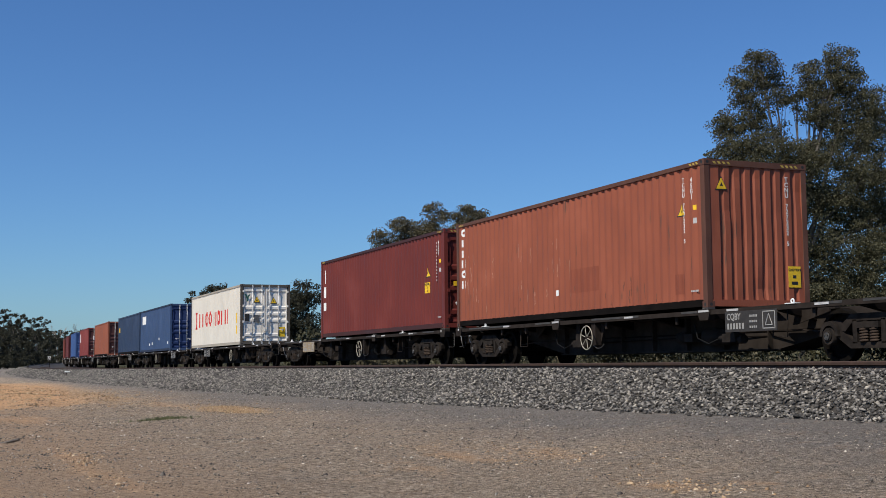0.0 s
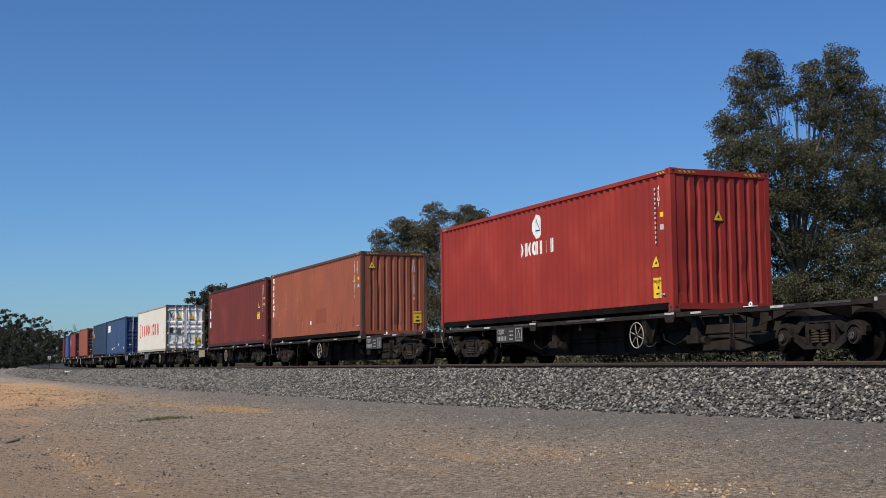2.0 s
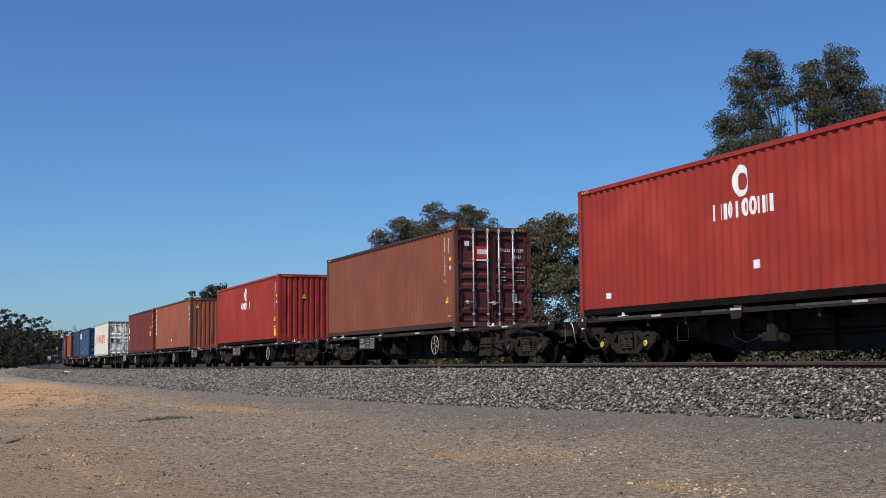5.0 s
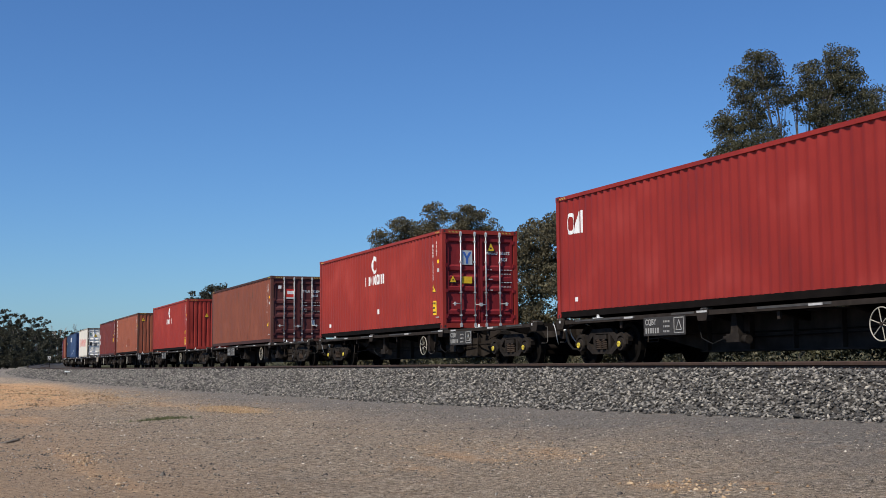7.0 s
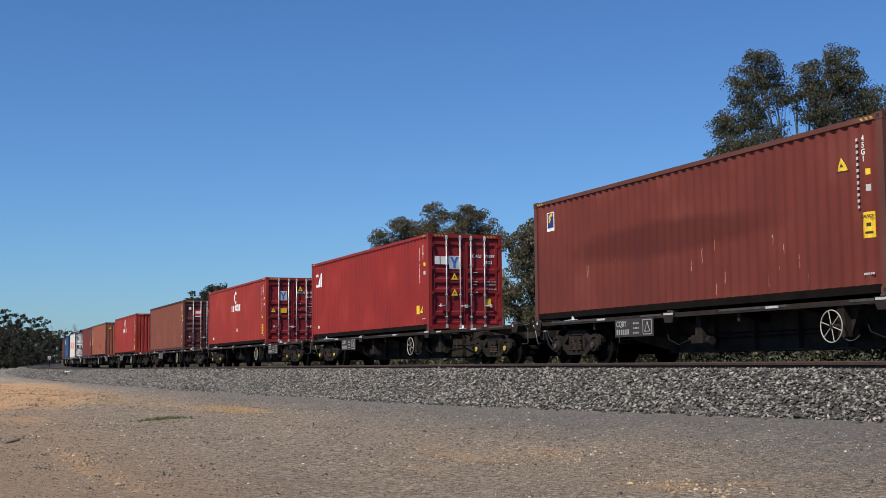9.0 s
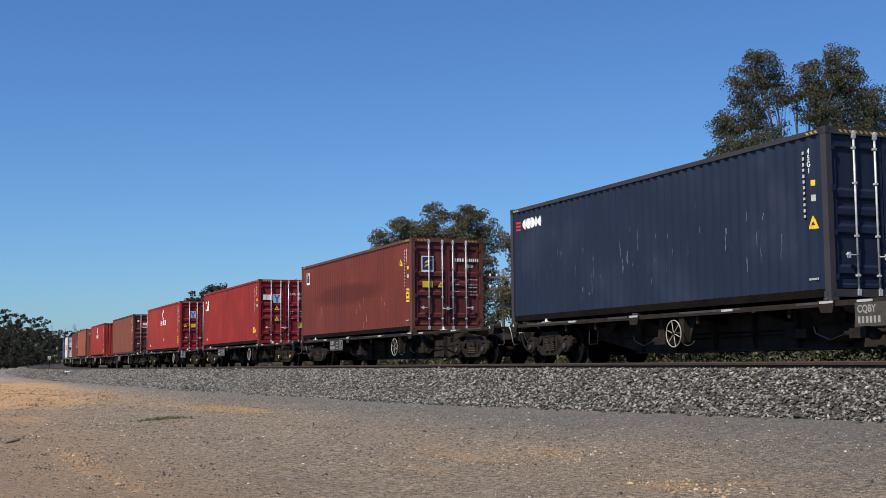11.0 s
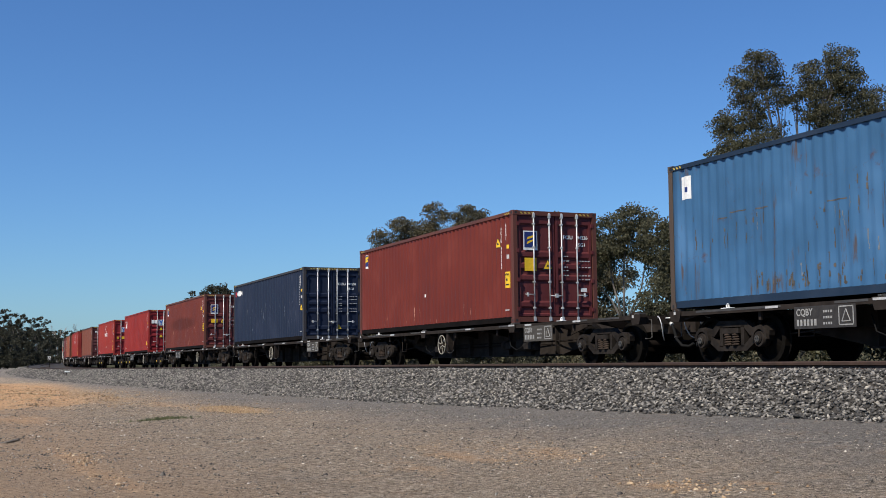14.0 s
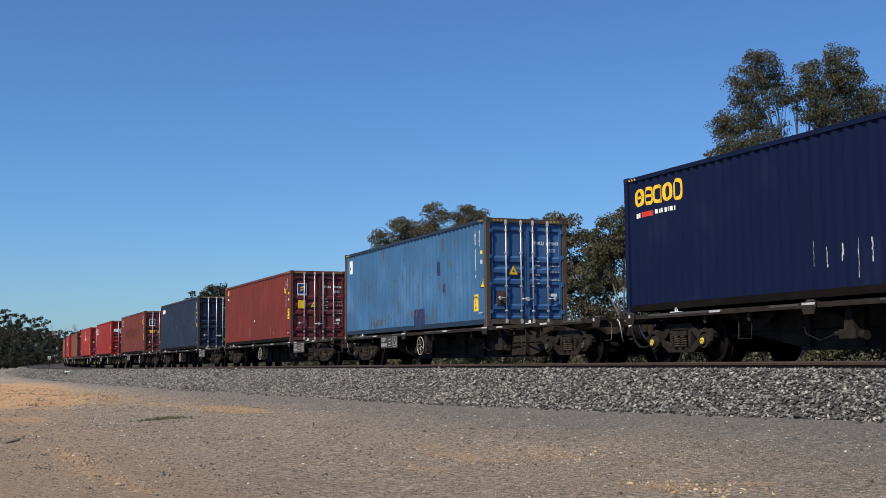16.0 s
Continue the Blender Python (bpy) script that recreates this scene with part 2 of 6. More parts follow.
PROF_O = [-1400, -60, -20, -9, -5, -2.9, -2.3, -1.6, 1.6, 2.2, 2.7, 3.2, 3.8, 6.77, 7.62, 8.2, 11, 16, 40, 3000]
PROF_Z = [0.4, 0.2, -0.25, -0.55, -0.62, -0.60, -0.45, -0.12, -0.12, -0.28, -0.36, -0.28, -0.07, -0.07, -0.585, -0.61, -0.63, -0.64, -0.55, -0.5]


def rise(s):
    """How much higher the gravel lies against the ballast where the line comes nearest."""
    return np.interp(s, [-18, -11.5, -8.5, -5.5, -2, 2], [0.17, 0.118, 0.081, 0.048, 0.009, 0.0])


def steep(s):
    """How steeply the ballast falls: it flattens out towards the bend."""
    return np.interp(s, [0, 4, 17, 40, 80], [0.604, 0.52, 0.34, 0.27, 0.25])


def toe(s):
    """Where the ballast slope meets the gravel."""
    return 6.85 + (0.465 - rise(s)) / steep(s)


def ground_z(s, off):
    s, off = np.asarray(s, float), np.asarray(off, float)
    z = np.interp(off, PROF_O, PROF_Z)
    floor = np.where(off > 7.62, z, -0.585) + rise(s) * np.interp(off, [6.8, 8.6, 12.0], [1, 1, 0])
    slope = -0.12 - (off - 6.85) * steep(s)
    return np.interp(s, _S, _Z) + np.where(off > 6.77, np.maximum(slope, floor), z)


def relief(x, y, off):
    """Small swells and ruts in the gravel, none on the tracks."""
    rng = np.random.default_rng(77)
    z = 0.0
    for wave, high in ((5.1, 0.012), (3.3, 0.009), (2.1, 0.007), (1.6, 0.006), (1.2, 0.005), (0.9, 0.004), (0.75, 0.003)):
        for _ in range(3):
            a, p = rng.uniform(0, 3.1416), rng.uniform(0, 6.283)
            z = z + high * np.sin((x * np.cos(a) + y * np.sin(a)) * 6.283 / (wave * rng.uniform(0.85, 1.15)) + p)
    s = (y - 23.965) * 0.925 - (x - 5.05) * 0.38
    bank = np.interp(s, [-1, 4, 40, 60], [0, 1, 1, 0]) * np.interp(off, [10.4, 12.2], [0, 1])
    return z * (0.6 + 1.5 * bank) * np.interp(off, [7.7, 9.0, 17, 24], [0, 1, 1, 0])


def dirt_material():
    """Fine grey gravel along the foot of the ballast, brown-grey gravel beyond it, tan earth, a sandy bank and straw coloured patches."""
    m, nt, b = node_material("gravel and earth")
    big = noise_tex(nt, 0.22, 5, shift=(3.1, 0.7, 0))
    mid = noise_tex(nt, 1.3, 6)
    fine = noise_tex(nt, 24.0, 6, rough=0.85)
    grit = noise_tex(nt, 110.0, 3, rough=0.8)
    speck = maths(nt, "MULTIPLY_ADD", maths(nt, "SUBTRACT", grit, 0.5), 0.75, fine)
    grey = ramp(nt, speck, [(0.34, (0.055, 0.048, 0.041)), (0.45, (0.156, 0.139, 0.120)), (0.56, (0.222, 0.200, 0.174)), (0.66, (0.48, 0.43, 0.365))])
    brown = ramp(nt, speck, [(0.35, (0.050, 0.037, 0.026)), (0.45, (0.240, 0.186, 0.133)), (0.56, (0.376, 0.295, 0.213)), (0.65, (0.74, 0.61, 0.47))])
    tan = ramp(nt, speck, [(0.34, (0.12, 0.074, 0.044)), (0.46, (0.315, 0.221, 0.146)), (0.66, (0.52, 0.385, 0.262))])
    sand = ramp(nt, speck, [(0.33, (0.22, 0.115, 0.060)), (0.46, (0.50, 0.290, 0.148)), (0.66, (0.74, 0.50, 0.29))])
    tc = nt.nodes.new("ShaderNodeTexCoord")
    sep = nt.nodes.new("ShaderNodeSeparateXYZ")
    nt.links.new(tc.outputs["Object"], sep.inputs["Vector"])
    # metres from the far track's middle towards the near side, and metres along the line
    off = maths(nt, "MULTIPLY_ADD", sep.outputs["Y"], -0.38, maths(nt, "MULTIPLY_ADD", sep.outputs["X"], -0.925, 15.0))
    along = maths(nt, "MULTIPLY_ADD", sep.outputs["Y"], 0.925, maths(nt, "MULTIPLY_ADD", sep.outputs["X"], -0.38, -20.25))
    wob = maths(nt, "MULTIPLY_ADD", mid, 1.6, maths(nt, "MULTIPLY_ADD", big, 2.4, maths(nt, "ADD", off, -2.0)))
    col = mix(nt, level(nt, wob, 8.9, 10.6), grey, brown)
    col = mix(nt, level(nt, noise_tex(nt, 0.75, 6, shift=(11, 4, 0), rough=0.7), 0.54, 0.72, 0.0, 0.5), col, mix(nt, level(nt, wob, 9.0, 10.8), grey, tan))
    col = mix(nt, level(nt, noise_tex(nt, 0.6, 6, shift=(5, 9, 0), rough=0.7), 0.55, 0.70, 0.0, 0.7), col, grey)
    # the earth track that runs beside the gravel, and the paler wheel rut in it
    ragged = maths(nt, "MULTIPLY_ADD", noise_tex(nt, 3.0, 6, rough=0.75, shift=(1, 3, 0)), 1.3, maths(nt, "MULTIPLY_ADD", big, 0.9, maths(nt, "ADD", off, -1.1)))
    col = mix(nt, level(nt, ragged, 12.7, 13.8, 0.0, 0.95), col, tan)
    # the sandy bank
    blot = maths(nt, "MULTIPLY_ADD", noise_tex(nt, 14.0, 6, rough=0.8, shift=(2, 7, 0)), 1.1, noise_tex(nt, 2.4, 6, rough=0.75, shift=(2, 7, 0)))
    bank = maths(nt, "MULTIPLY", level(nt, along, -0.5, 7.0), level(nt, along, 46.0, 30.0))
    bank = maths(nt, "MULTIPLY", bank, level(nt, maths(nt, "MULTIPLY_ADD", along, 0.055, off), 11.2, 13.3))
    total = bank
    for cx, cy, rx, ry, w in ((-7.4, 26.5, 5.5, 1.1, 0.55), (-5.0, 22.8, 3.6, 0.8, 0.5), (-3.3, 19.4, 1.9, 0.62, 0.85), (0.1, 9.45, 1.3, 0.30, 0.42), (0.75, 9.2, 0.9, 0.28, 0.42), (-0.2, 8.4, 0.8, 0.22, 0.35), (1.2, 6.95, 0.55, 0.24, 0.5),
                              (1.75, 6.9, 0.3, 0.15, 0.4), (-2.75, 9.4, 2.8, 0.16, 0.5), (-2.05, 7.9, 1.5, 0.14, 0.45), (-2.7, 7.2, 1.5, 0.34, 0.5), (-5.6, 16.8, 2.2, 0.55, 0.5)):
        e = maths(nt, "MULTIPLY", ellipse_mask(nt, cx, cy, rx, ry, 112.5), w)
        total = maths(nt, "MAXIMUM", total, e)
    patch = maths(nt, "MULTIPLY_ADD", blot, 1.0, total)
    col = mix(nt, level(nt, patch, 1.12, 1.80, 0.0, 0.95), col, sand)
    # rough grass land behind the tracks
    col = mix(nt, level(nt, off, -2.4, -4.0), col, ramp(nt, fine, [(0.3, (0.03, 0.032, 0.015)), (0.7, (0.10, 0.09, 0.045))]))
    nt.links.new(col, b.inputs["Base Color"])
    b.inputs["Roughness"].default_value = 0.95
    b.inputs["Specular IOR Level"].default_value = 0.12
    h = maths(nt, "MULTIPLY_ADD", grit, 0.4, fine)
    bump(nt, b, h, 1.0, 0.03)
    return m


def stone_material(name, lo, mid, hi, pale):
    m, nt, b = node_material(name)
    g = nt.nodes.new("ShaderNodeNewGeometry")
    c = ramp(nt, g.outputs["Random Per Island"], [(0.0, lo), (0.55, mid), (0.86, hi), (0.94, hi), (0.98, pale)])
    c = mix(nt, level(nt, noise_tex(nt, 45, 4), 0.3, 0.7, 0.0, 0.5), c, lo)
    nt.links.new(c, b.inputs["Base Color"])
    b.inputs["Roughness"].default_value = 0.85
    bump(nt, b, noise_tex(nt, 70, 3), 0.5, 0.006)
    return m


DIRT = dirt_material()
# bed colour is darkened to stand for the shade between the stones
BALLAST_BED = plain("packed ballast", (0.035, 0.030, 0.025), 0.9, 0, 0.5, 16.0, 26.0)
BALLAST = stone_material("crushed basalt", (0.022, 0.020, 0.018), (0.140, 0.128, 0.114), (0.325, 0.297, 0.263), (0.47, 0.425, 0.355))
PEBBLE = stone_material("loose pebbles", (0.034, 0.027, 0.021), (0.175, 0.142, 0.110), (0.36, 0.297, 0.232), (0.82, 0.74, 0.62))
RAIL_RUST = plain("rusty rail", (0.046, 0.025, 0.016), 0.75, 0, 0.35, 7.0)
RAIL_TOP = plain("worn rail head", (0.030, 0.022, 0.018), 0.6, 0.2, 0.3, 9.0)
SLEEPER = plain("weathered sleeper", (0.19, 0.17, 0.15), 0.9, 0, 0.3, 9.0)


def sheet(name, ss, oo, material, bumpy, lift=0.0):
    ss, oo = np.asarray(ss, float), np.asarray(oo, float)
    S, O = np.meshgrid(ss, oo, indexing="ij")
    X, Y = place(S.ravel(), O.ravel())
    Zg = ground_z(S.ravel(), O.ravel()) + (np.where(O.ravel() < toe(S.ravel()) + 0.02, lift, -0.04) if lift else 0.0)
    pts = np.stack([X, Y, Zg], 1)
    if bumpy:
        pts[:, 2] += relief(X, Y, O.ravel())
    n, k = len(ss), len(oo)
    idx = np.arange(n * k).reshape(n, k)
    faces = np.stack([idx[:-1, :-1], idx[:-1, 1:], idx[1:, 1:], idx[1:, :-1]], -1).reshape(-1, 4)
    return mesh_of(name, pts.tolist(), faces.tolist(), material, True)


def build_ground():
    ss = np.unique(np.concatenate([[-3000, -1200, -500, -250, -150, -100], np.arange(-70, -24, 2), np.arange(-24, 24, 0.25), np.arange(24, 80, 0.6),
                                   np.arange(80, 240, 3), np.arange(240, 420, 15), [500, 700, 1200, 3000]]))
    oo = np.unique(np.round(np.concatenate([PROF_O, [-400, -150, -100, -40, -30, -15, -12], np.arange(6.95, 7.7, 0.08), np.arange(7.7, 15.9, 0.2), np.arange(16, 30, 1.0), [50, 80, 150, 400, 1000]]), 3))
    g = sheet("ground", ss, oo, DIRT, 0.022)
    tagged(g, "grey road gravel and tan earth with straw coloured patches", "ground", kind="structure")
    return g


def build_tracks():
    """The ballast beds, and for each track its rails and sleepers."""
    ss = np.unique(np.concatenate([np.arange(-200, -20, 8), np.arange(-20, 80, 0.5), np.arange(80, 260, 3), np.arange(260, 520, 20)]))
    oo = [-2.95, -2.6, -2.3, -1.95, -1.6, -0.8, 0, 0.8, 1.6, 2.2, 2.7, 3.2, 3.8, 4.6, 5.4, 6.2, 6.6, 6.77, 6.85, 6.95, 7.03, 7.11, 7.19, 7.27, 7.35, 7.43, 7.51, 7.59, 7.66, 7.8, 8.0, 8.2, 8.4, 8.6, 8.8]
    bed = sheet("ballast_bed", ss, oo, BALLAST_BED, 0.0, 0.012)
    tagged(bed, "grey crushed basalt ballast bed under the rails", "ballast", kind="structure")
    prof = [(-0.07, -0.16), (0.07, -0.16), (0.07, -0.148), (0.012, -0.13), (0.010, -0.045), (0.035, -0.035), (0.036, -0.008), (0.028, 0.0),
            (-0.028, 0.0), (-0.036, -0.008), (-0.035, -0.035), (-0.010, -0.045), (-0.012, -0.13), (-0.07, -0.148)]
    rs = np.unique(np.concatenate([np.arange(-200, 100, 4), np.arange(100, 520, 6)]))
    # one sleeper, in the track's own directions
    me = bpy.data.meshes.new("sleeper")
    bm = bmesh.new()
    prism(bm, [(-0.13, -0.22), (0.13, -0.22), (0.105, 0.0), (-0.105, 0.0)], -1.3, 1.3)
    bm.to_mesh(me)
    bm.free()
    me.materials.append(SLEEPER)
    mc = bpy.data.meshes.new("rail_clip")
    bm = bmesh.new()
    for y in (-0.1, 0.1):
        box(bm, -0.035, 0.035, y - 0.03, y + 0.03, 0.0, 0.035)
    bm.to_mesh(mc)
    bm.free()
    mc.materials.append(RAIL_RUST)
    for mid, name in ((0.0, "far"), (NEAR, "near")):
        tr = thing("railway_track", "pair of rusty steel rails on sleepers in grey ballast", "railway track", kind="structure")
        for side in (-1, 1):
            vs, fs = [], []
            n = len(prof)
            for s in rs:
                for a, z in prof:
                    p = on_track(s, mid + side * (GAUGE / 2 + 0.035) + a, z + (0.05 if mid else 0.0))
                    vs.append(p[:])
            for i in range(len(rs) - 1):
                for j in range(n):
                    fs.append((i * n + j, i * n + (j + 1) % n, (i + 1) * n + (j + 1) % n, (i + 1) * n + j))
            r = mesh_of("rail", vs, fs, RAIL_RUST)
            r.data.materials.append(RAIL_TOP)
            r.data.polygons.foreach_set("material_index", [1 if j % n == 7 else 0 for j in range(len(fs))])
            r.parent = tr
            r["label"] = "rust brown steel rail"
        s = -18.0
        while s < (62 if mid else 40):
            p = on_track(s, mid, -0.085 if mid else -0.135)
            o = new("sleeper", me)
            h = float(heading(s))
            o.matrix_basis = Matrix.Translation(p) @ pose(0, 0, 0, 0, 0, 90 + math.degrees(h) + random.uniform(-0.6, 0.6))
            o.parent = tr
            if mid:
                c = new("rail_clip", mc)
                c.matrix_basis = Matrix.Translation(on_track(s, mid + GAUGE / 2 + 0.035, -0.082)) @ pose(0, 0, 0, 0, 0, 90 + math.degrees(h))
                c.parent = tr
            s += 0.66


def stones(name, n, where, size, material, label, category, seed):
    """Many broken stones in one mesh: shards with uneven corners, each turned its own way. where(rng, n) gives s, off."""
    rng = np.random.default_rng(seed)
    s, off, lift = where(rng, n)
    n = len(s)
    x, y = place(s, off)
    z = ground_z(s, off) + lift + relief(x, y, off)
    r = rng.uniform(size[0], size[1], n) ** 1.0
    octa = np.array([(1, 0, 0), (-1, 0, 0), (0, 1, 0), (0, -1, 0), (0, 0, 1), (0, 0, -1)], float)
    v = octa[None] * rng.uniform(0.6, 1.15, (n, 6, 1)) + rng.uniform(-0.4, 0.4, (n, 6, 3))
    v *= np.stack([rng.uniform(0.85, 1.25, n), rng.uniform(0.6, 1.0, n), rng.uniform(0.4, 0.75, n)], 1)[:, None] * r[:, None, None] / 2 * 1.45
    yaw, tip, way = rng.uniform(0, 6.283, n), rng.normal(0.4, 0.45, n) / 2, rng.uniform(0, 6.283, n)
    q = np.stack([np.cos(yaw / 2) * np.cos(tip), np.sin(tip) * np.cos(way), np.sin(tip) * np.sin(way), np.sin(yaw / 2) * np.cos(tip)], 1)
    q /= np.linalg.norm(q, axis=1)[:, None]
    w, a, b, c = q.T
    R = np.stack([1 - 2 * (b * b + c * c), 2 * (a * b - c * w), 2 * (a * c + b * w), 2 * (a * b + c * w), 1 - 2 * (a * a + c * c), 2 * (b * c - a * w),
                  2 * (a * c - b * w), 2 * (b * c + a * w), 1 - 2 * (a * a + b * b)], 1).reshape(n, 3, 3)
    v = np.einsum("nij,nkj->nki", R, v) + np.stack([x, y, z + r * 0.12], 1)[:, None]
    f = np.array([(4, 0, 2), (4, 2, 1), (4, 1, 3), (4, 3, 0), (5, 2, 0), (5, 1, 2), (5, 3, 1), (5, 0, 3)])
    faces = (f[None] + np.arange(n)[:, None, None] * 6).reshape(-1)
    me = bpy.data.meshes.new(name)
    me.vertices.add(n * 6)
    me.vertices.foreach_set("co", v.reshape(-1))
    me.loops.add(n * 24)
    me.loops.foreach_set("vertex_index", faces)
    me.polygons.add(n * 8)
    me.polygons.foreach_set("loop_start", np.arange(n * 8) * 3)
    me.update(calc_edges=True)
    me.materials.append(material)
    return tagged(new(name, me), label, category, kind="stuff")


def build_stones():
    def shoulder(a, b, o0=6.28, o1=7.72):
        def f(rng, n):
            s, o = rng.uniform(a, b, n), rng.uniform(o0, o1, n)
            keep = o < toe(s) + 0.07
            return s[keep], o[keep], rng.uniform(0.0, 0.03, keep.sum())
        return f
    stones("ballast_stones", 66000, shoulder(-18, 14, 6.34, 8.0), (0.024, 0.056), BALLAST, "broken grey basalt stones heaped beside the rails", "ballast", 1)
    stones("ballast_stones", 26000, shoulder(14, 55, 6.46, 8.7), (0.035, 0.080), BALLAST, "broken grey basalt stones heaped beside the rails", "ballast", 2)
    stones("ballast_stones", 9000, shoulder(55, 150, 6.5, 8.8), (0.045, 0.10), BALLAST, "broken grey basalt stones heaped beside the rails", "ballast", 3)
    stones("ballast_stones", 5000, shoulder(-19, 50, 3.7, 6.1), (0.04, 0.07), BALLAST, "broken grey basalt stones between the rails", "ballast", 4)

    def spill(rng, n):
        s = rng.uniform(-19, 40, n)
        return s, toe(s) + np.abs(rng.normal(0, 0.12, n)), np.zeros(n)
    stones("ballast_stones", 1500, spill, (0.025, 0.06), BALLAST, "stray grey ballast stones at the foot of the slope", "ballast", 5)

    def field(rng, n):
        s, o = rng.uniform(-19, 12, n), rng.uniform(7.9, 15, n)
        x, y = place(s, o)
        keep = (rng.uniform(0, 1, n) < np.clip(8.5 / y, 0.02, 1) ** 2.2) & (np.abs(x) < 0.40 * y + 0.5) & (y > 5.2)
        return s[keep], o[keep], np.full(keep.sum(), -0.004)
    stones("loose_pebbles", 90000, field, (0.006, 0.018), PEBBLE, "small loose pebbles strewn over the gravel", "gravel", 6)

    def coarse(rng, n):
        s, o = rng.uniform(-15, 16, n), rng.uniform(8.1, 15.5, n)
        x, y = place(s, o)
        keep = (rng.uniform(0, 1, n) < np.interp(y, [8, 12, 34], [0.5, 1.0, 0.55]) * np.interp(o, [8.1, 9.4], [0.12, 1.0])) & (np.abs(x) < 0.38 * y + 0.3) & (y > 8)
        return s[keep], o[keep], np.full(keep.sum(), -0.005)
    stones("coarse_gravel", 46000, coarse, (0.011, 0.026), PEBBLE, "brown-grey road gravel over the ground", "gravel", 9)

    def litter(rng, n):
        at = np.array([(-10.4, 31.5, 5.0, 0.9), (-13.5, 40.0, 4.0, 0.9), (-7.0, 26.0, 2.8, 0.5), (-3.3, 19.4, 0.9, 0.28), (-2.75, 9.4, 1.1, 0.10), (1.2, 6.95, 0.35, 0.16), (0.75, 9.2, 0.6, 0.2), (0.1, 9.45, 0.8, 0.3)])
        k = rng.choice(len(at), n, p=[0.39, 0.20, 0.15, 0.17, 0.03, 0.02, 0.02, 0.02])
        u, v = rng.normal(0, 1, n) * at[k, 2], rng.normal(0, 1, n) * at[k, 3]
        x, y = at[k, 0] - 0.38 * u - 0.925 * v, at[k, 1] + 0.925 * u - 0.38 * v
        keep = (y > 5.5)
        off, s = 15.0 - 0.925 * x - 0.38 * y, (y - 23.965) * 0.925 - (x - 5.05) * 0.38
        keep &= off > 8.3
        return s[keep], off[keep], np.full(keep.sum(), -0.003)
    def drift(rng, n):
        u, v = rng.normal(0, 5.5, n), rng.normal(0, 1.25, n)
        x, y = -11.3 - 0.38 * u - 0.925 * v, 33.0 + 0.925 * u - 0.38 * v
        off, s = 15.0 - 0.925 * x - 0.38 * y, (y - 23.965) * 0.925 - (x - 5.05) * 0.38
        keep = (off > 8.8) & (y > 18)
        return s[keep], off[keep], np.full(keep.sum(), -0.004)
    stones("straw_litter", 5000, drift, (0.02, 0.055), CHIP, "pale straw and bark chips on sandy earth", "litter", 12)
    stones("straw_litter", 7000, litter, (0.009, 0.027), CHIP, "pale straw and bark chips on sandy earth", "litter", 10)

    def clods(rng, n):
        return rng.uniform(-18, 4, n), rng.uniform(8.6, 14.6, n), np.full(n, -0.004)
    stones("stray_stones", 450, clods, (0.014, 0.034), CLOD, "scattered brown and grey stones on the gravel", "gravel", 8)


CHIP = stone_material("straw and bark chips", (0.18, 0.11, 0.058), (0.42, 0.28, 0.155), (0.60, 0.43, 0.26), (0.74, 0.60, 0.42))
CLOD = stone_material("brown and grey stones", (0.045, 0.036, 0.03), (0.10, 0.085, 0.07), (0.17, 0.15, 0.125), (0.62, 0.58, 0.52))
build_ground()
build_tracks()
build_stones()


# ---- dry grass, weeds and scrub ----
def grass_material(name, a, b_, c):
    m, nt, b = node_material(name)
    g = nt.nodes.new("ShaderNodeNewGeometry")
    nt.links.new(ramp(nt, g.outputs["Random Per Island"], [(0, a), (0.5, b_), (1, c)]), b.inputs["Base Color"])
    b.inputs["Roughness"].default_value = 0.8
    return m


STRAW = grass_material("dry straw grass", (0.24, 0.15, 0.07), (0.36, 0.24, 0.12), (0.50, 0.38, 0.22))
WEED = grass_material("dull green weeds", (0.020, 0.022, 0.010), (0.042, 0.042, 0.019), (0.11, 0.09, 0.05))
GREEN = grass_material("green grass tuft", (0.045, 0.058, 0.018), (0.085, 0.098, 0.034), (0.14, 0.14, 0.06))


def blades(name, pts, height, width, material, label, category, seed, flat=0.5):
    """Bent three-sided blades at the given x, y, z rows."""
    rng = np.random.default_rng(seed)
    n = len(pts)
    h = rng.uniform(height[0], height[1], n)
    a = rng.uniform(0, 2 * np.pi, n)
    lean = rng.uniform(0.1, flat, n)
    b = rng.uniform(0, 2 * np.pi, n)
    d = np.stack([np.cos(a), np.sin(a), np.zeros(n)], 1) * width
    up = np.stack([np.cos(b) * lean, np.sin(b) * lean, np.sqrt(np.clip(1 - lean**2, 0.05, 1))], 1) * h[:, None]
    v = np.stack([pts - d, pts + d, pts + up * 0.6 + d * 0.7, pts + up * 0.6 - d * 0.7, pts + up + np.stack([np.cos(b), np.sin(b), 0 * b], 1) * h[:, None] * 0.25], 1)
    base = np.arange(n) * 5
    me = bpy.data.meshes.new(name)
    quads = np.stack([base, base + 1, base + 2, base + 3], 1)
    tris = np.stack([base + 3, base + 2, base + 4], 1)
    me.from_pydata(v.reshape(-1, 3).tolist(), [], quads.tolist() + tris.tolist())
    me.materials.append(material)
    return tagged(new(name, me), label, category, kind="stuff")


def clumps(rng, s0, s1, o0, o1, count, per, spread):
    s, o = rng.uniform(s0, s1, count), rng.uniform(o0, o1, count)
    k = rng.integers(per // 3, per, count)
    s = np.repeat(s, k) + rng.normal(0, spread, k.sum())
    o = np.repeat(o, k) + rng.normal(0, spread, k.sum())
    x, y = place(s, o)
    return np.stack([x, y, ground_z(s, o)], 1)


